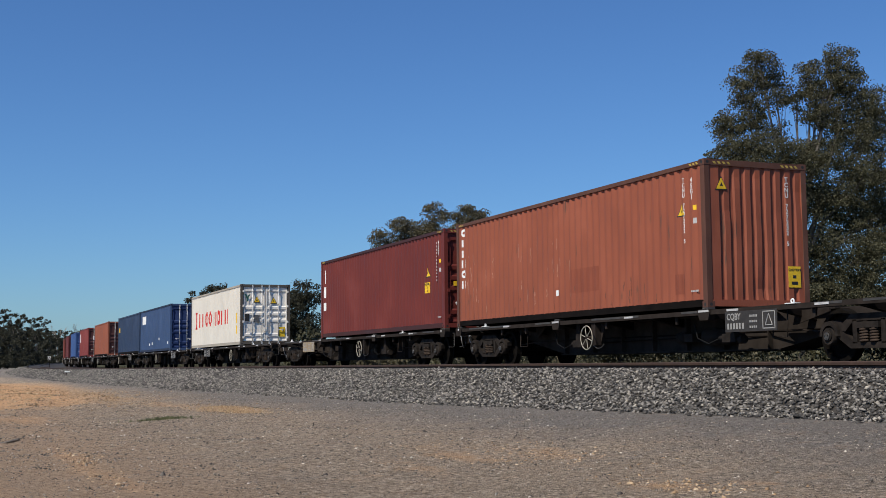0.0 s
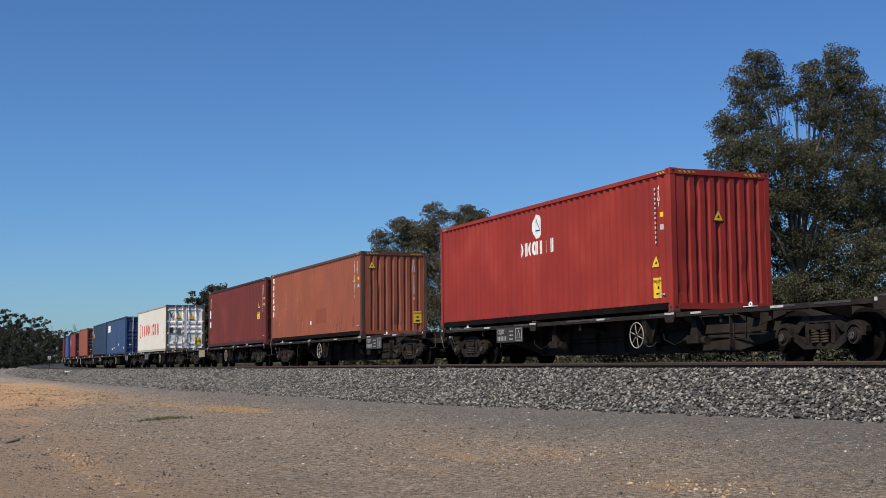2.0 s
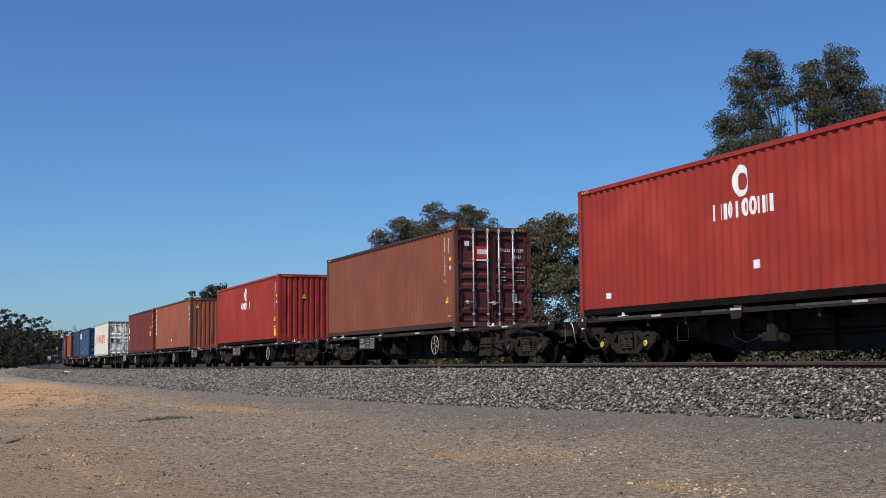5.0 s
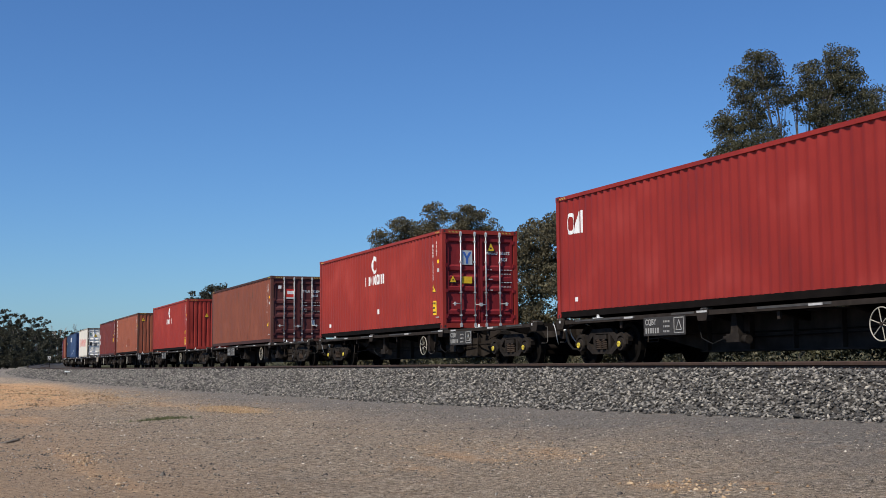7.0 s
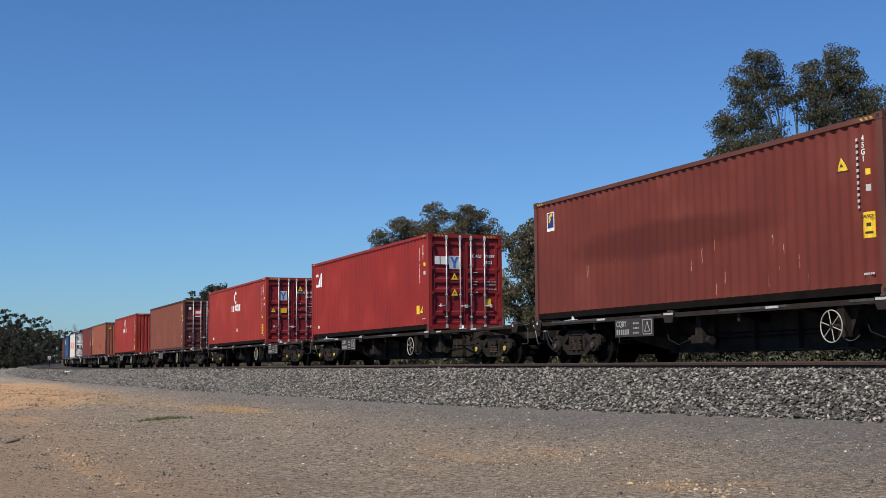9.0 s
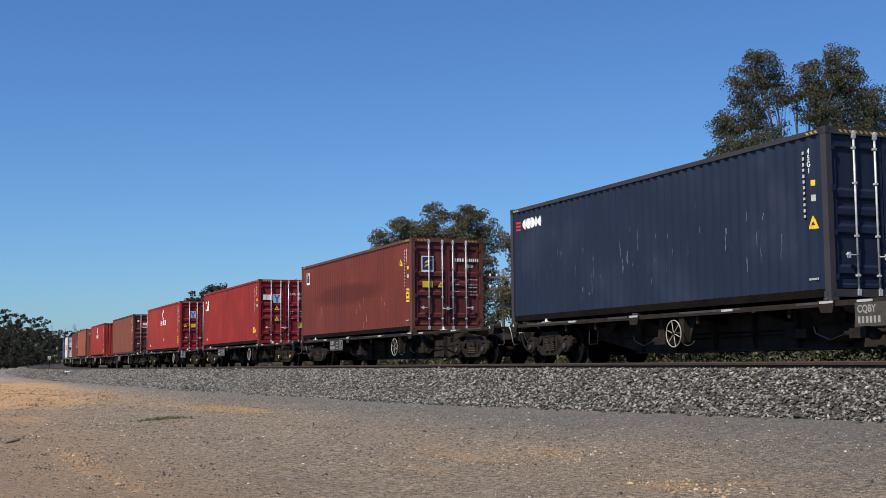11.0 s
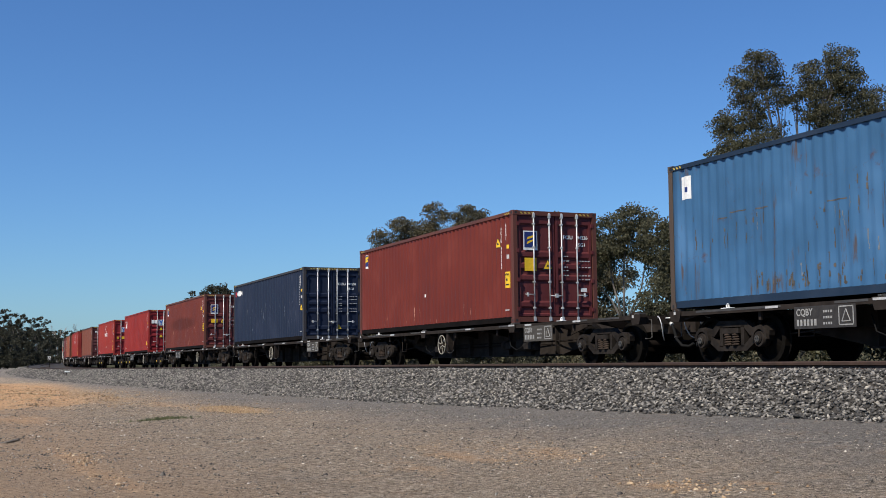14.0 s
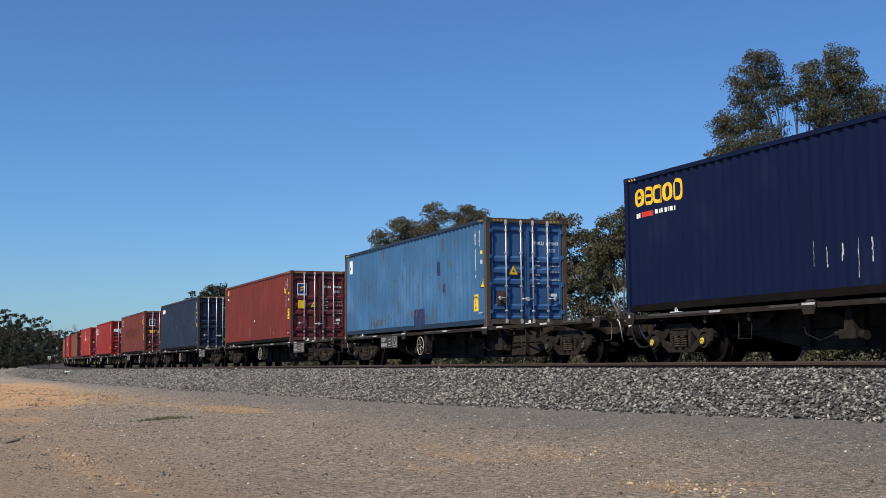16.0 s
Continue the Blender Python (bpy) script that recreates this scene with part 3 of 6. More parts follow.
def near_ground(p):
    """Ground height under rows of x, y near the camera side."""
    off = 15.0 - 0.925 * p[:, 0] - 0.38 * p[:, 1]
    s = (p[:, 1] - 23.965) * 0.925 - (p[:, 0] - 5.05) * 0.38
    return ground_z(s, off) + relief(p[:, 0], p[:, 1], off)


def leaf_scrub(rng):
    """Low bushy scrub along the far side: thousands of small leaves in one mesh."""
    n = 1200
    s, o = np.concatenate([rng.uniform(-30, 70, 850), rng.uniform(70, 200, 350)]), -rng.uniform(5.0, 26, n)
    r = rng.uniform(0.25, 0.75, n) * np.interp(-o, [5, 12, 26], [0.5, 1.0, 1.4])
    k = 46
    x, y = place(s, o)
    c = np.stack([x, y, ground_z(s, o)], 1)
    p = np.repeat(c, k, 0)
    d = rng.normal(size=(n * k, 3))
    d /= np.linalg.norm(d, axis=1)[:, None]
    d[:, 2] = np.abs(d[:, 2])
    p = p + d * np.repeat(r, k)[:, None] * rng.uniform(0.5, 1.0, (n * k, 1)) * np.array([1.1, 1.1, 1.35])
    a = rng.normal(size=(n * k, 3))
    a /= np.linalg.norm(a, axis=1)[:, None]
    b = np.cross(a, rng.normal(size=(n * k, 3)))
    b /= np.linalg.norm(b, axis=1)[:, None]
    ln = rng.uniform(0.09, 0.18, (n * k, 1))
    v = np.stack([p, p + a * ln * 0.5 + b * ln * 0.28, p + a * ln, p + a * ln * 0.5 - b * ln * 0.28], 1)
    me = bpy.data.meshes.new("low_scrub")
    m = n * k
    me.vertices.add(m * 4)
    me.vertices.foreach_set("co", v.reshape(-1))
    me.loops.add(m * 4)
    me.loops.foreach_set("vertex_index", np.arange(m * 4))
    me.polygons.add(m)
    me.polygons.foreach_set("loop_start", np.arange(m) * 4)
    me.update(calc_edges=True)
    me.materials.append(WEED)
    tagged(new("low_scrub", me), "low dull green scrub behind the tracks", "scrub", kind="stuff")


def build_grass():
    rng = np.random.default_rng(21)
    tuft = np.stack([rng.normal(-3.55, 0.32, 500), rng.normal(16.1, 0.30, 500), np.zeros(500)], 1)
    tuft[:, 0] = -3.6 + (tuft[:, 1] - 16.1) * 0.33 + rng.normal(0, 0.07, 500)
    tuft[:, 2] = near_ground(tuft)
    blades("grass_tuft", tuft, (0.015, 0.05), 0.005, GREEN, "small patch of green grass in the gravel", "grass", 3, 0.8)
    straw = []
    for cx, cy, along, across, n in ((-10.8, 32.0, 4.2, 0.8, 7000), (-7.0, 26.0, 2.2, 0.4, 1500), (-3.3, 19.4, 0.9, 0.24, 1800)):
        u, v = rng.normal(0, along, n), rng.normal(0, across, n)
        straw.append(np.stack([cx - 0.38 * u - 0.925 * v, cy + 0.925 * u - 0.38 * v, np.zeros(n)], 1))
    straw = np.concatenate(straw)
    straw[:, 2] = near_ground(straw)
    blades("dry_grass", straw, (0.010, 0.032), 0.0035, STRAW, "short dry straw on sandy earth", "grass", 4, 0.95)
    blades("scrub_grass", clumps(rng, -30, 70, -14, -2.6, 700, 36, 0.25), (0.15, 0.5), 0.010, WEED, "rough green and straw coloured weeds behind the tracks", "grass", 1, 0.7)
    leaf_scrub(rng)
    blades("scrub_grass", clumps(rng, 20, 200, -20, -2.8, 400, 36, 0.5), (0.2, 0.6), 0.02, WEED, "rough green and straw coloured weeds behind the tracks", "grass", 2, 0.7)


build_grass()


# ---- shipping containers ----
CL, CW, CH = 12.192, 2.438, 2.896
HX, HY = CL / 2, CW / 2


def corrugated(a0, a1, pitch, depth, flat, inner=None):
    """Points of a trapezoid-ribbed sheet from a0 to a1: along, inward depth. flat: the outer flats' width, inner: the inner ones'."""
    inner = inner or flat
    n = round((a1 - a0) / pitch)
    p = (a1 - a0) / n
    sl = (p - flat - inner) / 2
    pts = []
    for i in range(n):
        x = a0 + i * p
        pts += [(x + sl / 2, 0.0), (x + sl / 2 + flat, 0.0), (x + 1.5 * sl + flat, depth), (x + 1.5 * sl + flat + inner, depth)]
    return [(a0, 0.0)] + pts[:-2] + [(a1, 0.0)]


def stripes(bm, along, a0, n, z0, z1, front, mats=1):
    """Slanted hazard stripes: along 'x' on a side, 'y' on an end."""
    for i in range(n):
        a = a0 + i * 0.11
        q = [(a, z0), (a + 0.055, z0), (a + 0.095, z1), (a + 0.04, z1)]
        if along == "x":
            prism(bm, q, front, front + 0.003)
        else:
            prism(bm, q, front - 0.003, front, axis="x")


RIB_X, RIB_D = zip(*corrugated(-HX + 0.13, HX - 0.13, 0.278, 0.032, 0.074))


def crest(x):
    """The middle of the outer flat nearest to x metres from the rear end."""
    mids = [(a + b) / 2 for a, b, c, d in zip(RIB_X, RIB_X[1:], RIB_D, RIB_D[1:]) if c == d == 0.0 and b - a < 0.1]
    return min(mids, key=lambda m: abs(m + HX - x)) + HX


def painted(bm, x0, x1, low, high, lift=0.0, n=20):
    """Paint on the ribbed near wall from x0 to x1: its lower and upper edges are functions of x. It follows the ribs."""
    xs = [x for x in RIB_X if x0 < x < x1] + [x0 + (x1 - x0) * (1 - math.cos(math.pi * i / n)) / 2 for i in range(n + 1)]
    xs = sorted(set(round(x, 4) for x in xs))
    rows = []
    for x in xs:
        y = HY - 0.018 - float(np.interp(x, RIB_X, RIB_D)) + 0.002 + lift if abs(x) < HX - 0.13 else HY - 0.004 + lift
        rows.append((bm.verts.new((x, y, low(x))), bm.verts.new((x, y, max(high(x), low(x) + 0.0005)))))
    for (a, b), (c, d) in zip(rows, rows[1:]):
        bm.faces.new([a, b, d, c])


def painted_ring(bm, xc, z, rx, rz, thick, lift=0.0, square=2.0):
    def arc(r1, r2):
        return lambda x: r2 * max(0.0, 1 - abs((x - xc) / r1) ** square) ** (1 / square)
    big, small = arc(rx, rz), arc(max(rx - thick, 0.01), max(rz - thick, 0.01))
    painted(bm, xc - rx, xc + rx, lambda x: z + small(x), lambda x: z + big(x), lift, 56)
    painted(bm, xc - rx, xc + rx, lambda x: z - big(x), lambda x: z - small(x), lift, 56)
    bmesh.ops.remove_doubles(bm, verts=bm.verts, dist=0.0012)


def side_plate(parent, name, x, z, w, h, mat, label="", lift=0.0):
    """A sign on the camera-side wall, x metres from the rear end, x and z its middle."""
    bm = bmesh.new()
    a = x - HX
    painted(bm, a - w / 2, a + w / 2, lambda q: z - h / 2, lambda q: z + h / 2, lift)
    return part(name, bm, mat, parent, label)


END_FACE = {}


def end_face(ob):
    """The x of the rear end's face of the container that ob belongs to."""
    while ob.parent:
        ob = ob.parent
    return END_FACE[ob.name]


def end_plate(parent, name, y, z, w, h, mat, label="", lift=0.0):
    """A flat sign on the rear end, y metres from the near side, y and z its middle."""
    bm = bmesh.new()
    b = HY - y
    f = end_face(parent) - lift
    box(bm, f - 0.004, f, b - w / 2, b + w / 2, z - h / 2, z + h / 2)
    return part(name, bm, mat, parent, label)


def warning_triangle(parent, side, a, z, size):
    def slab(k, drop, near, far):
        """The triangle k times its size: painted on the ribs, or flat on the end."""
        bm, w = bmesh.new(), size * k
        low = z - size * 0.45 * k - drop
        if side:
            c = a - HX
            painted(bm, c - w / 2, c + w / 2, lambda x: low, lambda x: low + w * 0.95 * (1 - abs(x - c) / (w / 2)), near)
        else:
            f = end_face(parent)
            prism(bm, [(HY - a - w / 2, low), (HY - a + w / 2, low), (HY - a, low + w * 0.95)], f - far - 0.003, f - far, axis="x")
        return bm
    o = part("warning_label", slab(1.0, 0.0, 0.002, 0.003), YELLOW, parent, "yellow triangular warning label")
    part("warning_border", slab(1.22, 0.0, 0.0, 0.0), BLACK, o)
    part("warning_symbol", slab(0.30, size * 0.06, 0.004, 0.006), BLACK, o)


def lettering(parent, body, m, size, mat, name="lettering", stretch=1.0):
    c = bpy.data.curves.new(name, "FONT")
    c.offset = size * 0.022
    c.body, c.size, c.extrude, c.align_x, c.align_y, c.space_line = body, size, 0.0012, "CENTER", "CENTER", 0.86
    c.materials.append(mat)
    o = new(name, c)
    o.parent = parent
    o.matrix_basis = m @ Matrix.Diagonal((stretch, 1, 1, 1))
    return o


SIDE_TURN = Matrix(((-1, 0, 0), (0, 0, 1), (0, 1, 0))).to_4x4()      # reading along the near side
END_TURN = Matrix(((0, 0, -1), (-1, 0, 0), (0, 1, 0))).to_4x4()      # reading across the rear end


def side_text(parent, body, x, z, size, mat=None, lift=-0.012):
    m = SIDE_TURN.copy()
    m.translation = (x - HX, HY + lift, z)
    return lettering(parent, body, m, size, mat or WHITE)


def end_text(parent, body, y, z, size, mat=None, lift=0.010):
    m = END_TURN.copy()
    m.translation = (end_face(parent) - lift, HY - y, z)
    return lettering(parent, body, m, size, mat or WHITE)


def caution(parent, side, a, z, w=0.30, h=0.42):
    """Yellow height label: one readable word, the rest bars."""
    if side:
        o = side_plate(parent, "caution_label", a, z, w, h, YELLOW, "yellow height warning label")
        side_text(o, "CAUTION", a, z + h * 0.33, w * 0.22, BLACK)
        bm = bmesh.new()
        painted(bm, a - HX - w * 0.12, a - HX + w * 0.14, lambda x: z - h * 0.06, lambda x: z + h * 0.08, 0.002)
        painted(bm, a - HX - w * 0.25, a - HX + w * 0.25, lambda x: z - h * 0.34, lambda x: z - h * 0.25, 0.002)
    else:
        o = end_plate(parent, "caution_label", a, z, w, h, YELLOW, "yellow height warning label", 0.004)
        end_text(o, "CAUTION", a, z + h * 0.33, w * 0.22, BLACK)
        bm = bmesh.new()
        b = HY - a
        f = end_face(o)
        box(bm, f - 0.011, f - 0.007, b - w * 0.12, b + w * 0.14, z - h * 0.06, z + h * 0.08)
        box(bm, f - 0.011, f - 0.007, b - w * 0.25, b + w * 0.25, z - h * 0.36, z - h * 0.22)
    tagged(part("print", bm, BLACK, o), kind="stuff")


def build_container(label, body_mat, rail_mat=None, post_mat=None, rear="doors", door_mat=None, codes=True, seed=1, header_stripes=False, rod_mat=None,
                    code_z=(1.35, 2.55), hazard=True, code=""):
    ob = thing("shipping_container", label, "container", "containers on the train")
    top_mat = rail_mat or post_mat or body_mat
    # bottom rails without their own paint get the near-black, shade-carrying steel
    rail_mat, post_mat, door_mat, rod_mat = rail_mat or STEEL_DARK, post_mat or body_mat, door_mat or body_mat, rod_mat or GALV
    END_FACE[ob.name] = -HX + (0.040 if rear == "doors" else 0.018)
    # ribbed long walls
    for side in (1, -1):
        bm = bmesh.new()
        poly = [(x, side * (HY - 0.018 - d)) for x, d in zip(RIB_X, RIB_D)] + [(HX - 0.13, side * (HY - 0.07)), (-HX + 0.13, side * (HY - 0.07))]
        lo, hi = [bm.verts.new((*q, 0.155)) for q in poly], [bm.verts.new((*q, CH - 0.10)) for q in poly]
        for k in range(len(poly)):
            bm.faces.new([lo[k], lo[(k + 1) % len(poly)], hi[(k + 1) % len(poly)], hi[k]])
        bmesh.ops.recalc_face_normals(bm, faces=bm.faces)
        part("side_wall", bm, body_mat, ob, smooth=True)
        bm = bmesh.new()
        y0, y1 = sorted((side * HY, side * (HY - 0.07)))
        box(bm, -HX + 0.1, HX - 0.1, y0, y1, CH - 0.105, CH - 0.02)
        part("top_rail", bm, top_mat, ob)
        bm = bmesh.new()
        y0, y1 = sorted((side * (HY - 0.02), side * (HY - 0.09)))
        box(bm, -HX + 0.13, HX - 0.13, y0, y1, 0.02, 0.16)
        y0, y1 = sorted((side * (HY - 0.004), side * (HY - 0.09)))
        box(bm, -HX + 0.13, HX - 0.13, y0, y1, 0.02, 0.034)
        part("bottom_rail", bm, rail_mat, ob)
        for x in (-1, 1):
            bm = bmesh.new()
            xa, xb = sorted((x * (HX - 0.006), x * (HX - 0.15)))
            ya, yb = sorted((side * (HY - 0.006), side * (HY - 0.12)))
            box(bm, xa, xb, ya, yb, 0.11, CH - 0.11)
            part("corner_post", bm, post_mat, ob)
            for z in (0.0, CH - 0.118):
                bm = bmesh.new()
                xa, xb = sorted((x * HX, x * (HX - 0.178)))
                ya, yb = sorted((side * HY, side * (HY - 0.162)))
                box(bm, xa, xb, ya, yb, z, z + 0.118)
                # the lock holes: flush black discs painted for the shade inside
                hx = x * (HX - 0.089)
                tube(bm, (hx, side * (HY - 0.02), z + 0.059), (hx, side * (HY + 0.001), z + 0.059), 0.036, 10, mat=1)
                tube(bm, (x * (HX - 0.02), side * (HY - 0.081), z + 0.059), (x * (HX + 0.001), side * (HY - 0.081), z + 0.059), 0.034, 10, mat=1)
                part("corner_casting", bm, [post_mat, BLACK], ob)
    bm = bmesh.new()
    n = 40
    for i in range(n):
        a = -HX + 0.15 + i * (CL - 0.3) / n
        w = (CL - 0.3) / n
        prism(bm, [(a, CH - 0.06), (a + w, CH - 0.06), (a + w, CH - 0.035), (a + w * 0.75, CH - 0.02), (a + w * 0.35, CH - 0.02), (a, CH - 0.035)], -HY + 0.06, HY - 0.06)
    part("roof", bm, body_mat, ob)
    bm = bmesh.new()
    box(bm, -HX + 0.1, HX - 0.1, -HY + 0.08, HY - 0.08, 0.13, 0.16)
    for i in range(30):
        a = -HX + 0.3 + i * (CL - 0.6) / 29
        box(bm, a - 0.02, a + 0.02, -HY + 0.08, HY - 0.08, 0.02, 0.13)
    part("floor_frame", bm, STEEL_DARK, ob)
    # front end (towards the locomotive): ribbed wall
    ends = [(1, "wall"), (-1, rear)]
    for x, kind in ends:
        bm = bmesh.new()
        xa, xb = sorted((x * (HX - 0.004), x * (HX - 0.10)))
        box(bm, xa, xb, -HY + 0.14, HY - 0.14, CH - 0.125, CH - 0.01)
        part("end_header", bm, post_mat, ob)
        bm = bmesh.new()
        box(bm, xa, xb, -HY + 0.14, HY - 0.14, 0.02, 0.15)
        part("end_sill", bm, post_mat if kind == "doors" else body_mat, ob)
        if kind == "wall":
            bm = bmesh.new()
            pts = corrugated(-HY + 0.12, HY - 0.12, 0.245, 0.030, 0.118, 0.060)
            poly = [(x * (HX - 0.02 - d), y) for y, d in pts] + [(x * (HX - 0.09), HY - 0.12), (x * (HX - 0.09), -HY + 0.12)]
            rows = []
            for iz in range(13):
                z = 0.15 + (CH - 0.27) * iz / 12
                row = []
                for k, (px, py) in enumerate(poly):
                    dent = max(0.0, noise.noise(Vector((py * 3.0 + seed, z * 1.5, seed * 1.7))) - 0.12) * 0.055 if 0 < k < len(poly) - 3 and 0 < iz < 12 else 0.0
                    row.append(bm.verts.new((px - x * dent, py + (noise.noise(Vector((py * 2.0, z * 1.1, seed))) * 0.012 if 0 < k < len(poly) - 3 else 0.0), z)))
                rows.append(row)
            n = len(poly)
            for ra, rb in zip(rows, rows[1:]):
                for k in range(n):
                    bm.faces.new([ra[k], ra[(k + 1) % n], rb[(k + 1) % n], rb[k]])
            bm.faces.new(rows[0][::-1])
            bm.faces.new(rows[-1])
            bmesh.ops.recalc_face_normals(bm, faces=bm.faces)
            part("end_wall", bm, body_mat, ob)
    if rear == "doors":
        build_doors(ob, door_mat, rod_mat, seed)
    if hazard:
        bm = bmesh.new()
        if header_stripes:
            stripes(bm, "y", -HY + 0.2, 18, CH - 0.095, CH - 0.045, -HX + 0.004)
        else:
            stripes(bm, "y", -HY + 0.2, 4, CH - 0.095, CH - 0.045, -HX + 0.004)
            stripes(bm, "y", HY - 0.62, 4, CH - 0.095, CH - 0.045, -HX + 0.004)
        stripes(bm, "x", -HX + 0.2, 3, CH - 0.09, CH - 0.045, HY)
        stripes(bm, "x", HX - 0.5, 3, CH - 0.09, CH - 0.045, HY)
        tagged(part("hazard_stripes", bm, HAZARD, ob, "yellow hazard stripes"), kind="stuff")
    if codes:
        if code:
            side_text(ob, "\n".join(code), crest(0.66), (code_z[0] + code_z[1]) / 2, 0.118, WHITE, -0.016)
        else:
            bm = bmesh.new()
            bars(bm, 0.62 - HX - 0.024, 0.62 - HX + 0.024, code_z[0], code_z[1], HY - 0.020, 12, True, seed, 0.006, 0.55)
            tagged(part("marking", bm, DULL_WHITE, ob, "column of small white markings"), kind="stuff")
        side_text(ob, "4\n5\nG\n1", crest(0.38), 2.36, 0.13, WHITE, -0.016)
        side_plate(ob, "label_plate", 0.40, 1.72, 0.085, 0.11, DULL_WHITE, "small white label")
        side_plate(ob, "label_plate", 0.40, 1.98, 0.08, 0.10, YELLOW, "small yellow label")
        bm = bmesh.new()
        bars(bm, 0.32 - HX, 0.58 - HX, 0.32, 0.355, HY - 0.020, 5, False, seed + 4, 0.006)
        tagged(part("marking", bm, DULL_WHITE, ob), kind="stuff")
    return ob


def build_doors(ob, mat, rod_mat, seed):
    rnd = random.Random(seed)
    prof = [(0.17, 0), (0.22, 0), (0.25, 0.035), (0.37, 0.035), (0.42, 0), (0.52, 0), (0.57, 0.035), (1.06, 0.035), (1.11, 0), (1.21, 0), (1.26, 0.035), (1.36, 0.035),
            (1.41, 0), (1.51, 0), (1.56, 0.035), (1.66, 0.035), (1.71, 0), (1.82, 0), (1.87, 0.035), (2.52, 0.035), (2.57, 0), (2.76, 0)]
    for k, (y0, y1) in enumerate(((0.012, HY - 0.15), (-HY + 0.15, -0.012))):
        bm = bmesh.new()
        # ribbed leaf with a flat frame round it
        poly = [(-HX + 0.045 + d, z) for z, d in prof] + [(-HX + 0.10, 2.76), (-HX + 0.10, 0.17)]
        prism(bm, poly, y0 + 0.07, y1 - 0.07)
        box(bm, -HX + 0.040, -HX + 0.10, y0, y0 + 0.07, 0.17, 2.76)
        box(bm, -HX + 0.040, -HX + 0.10, y1 - 0.07, y1, 0.17, 2.76)
        bmesh.ops.recalc_face_normals(bm, faces=bm.faces)
        leaf = part("door", bm, mat, ob)
        bm = bmesh.new()
        e = 0.012
        edge = y1 if k == 0 else y0
        box(bm, -HX + 0.05, -HX + 0.10, min(edge, edge + (e if k == 0 else -e)), max(edge, edge + (e if k == 0 else -e)), 0.16, 2.77)
        part("gasket", bm, GASKET, leaf)
        for y in ((0.18, 0.63) if k == 0 else (-0.18, -0.63)):
            bm = bmesh.new()
            xr = -HX + 0.004
            tube(bm, (xr, y, 0.07), (xr, y, CH - 0.05), 0.019, 10)
            for z in (0.09, CH - 0.13):
                box(bm, xr - 0.022, xr + 0.03, y - 0.035, y + 0.035, z - 0.05, z + 0.06)
            for z in (0.38, 1.05, 1.95, 2.55):
                box(bm, xr - 0.024, xr + 0.04, y - 0.03, y + 0.03, z - 0.018, z + 0.018)
            rod = part("lock_rod", bm, rod_mat, leaf, "galvanised locking bar")
            bm = bmesh.new()
            d = 1 if (abs(y) > 0.4) == (y > 0) else -1
            zz = 0.72 + (0.0 if abs(y) > 0.4 else -0.02)
            tube(bm, (xr - 0.03, y, zz), (xr - 0.03, y + 0.27 * (1 if d > 0 else -1), zz + rnd.uniform(-0.012, 0.012)), 0.012, 8)
            box(bm, xr - 0.045, xr + 0.01, y + 0.2 * d - 0.02, y + 0.2 * d + 0.02, zz - 0.05, zz + 0.05)
            part("handle", bm, rod_mat, rod)
        for z in (0.35, 1.1, 1.85, 2.55):
            bm = bmesh.new()
            yy = (HY - 0.13) * (1 if k == 0 else -1)
            box(bm, -HX - 0.006, -HX + 0.05, yy - 0.035, yy + 0.035, z - 0.05, z + 0.05)
            part("hinge", bm, mat, leaf)


# ---- container wagons ----
WHEEL_R = 0.46
HALF_BASE = 7.3


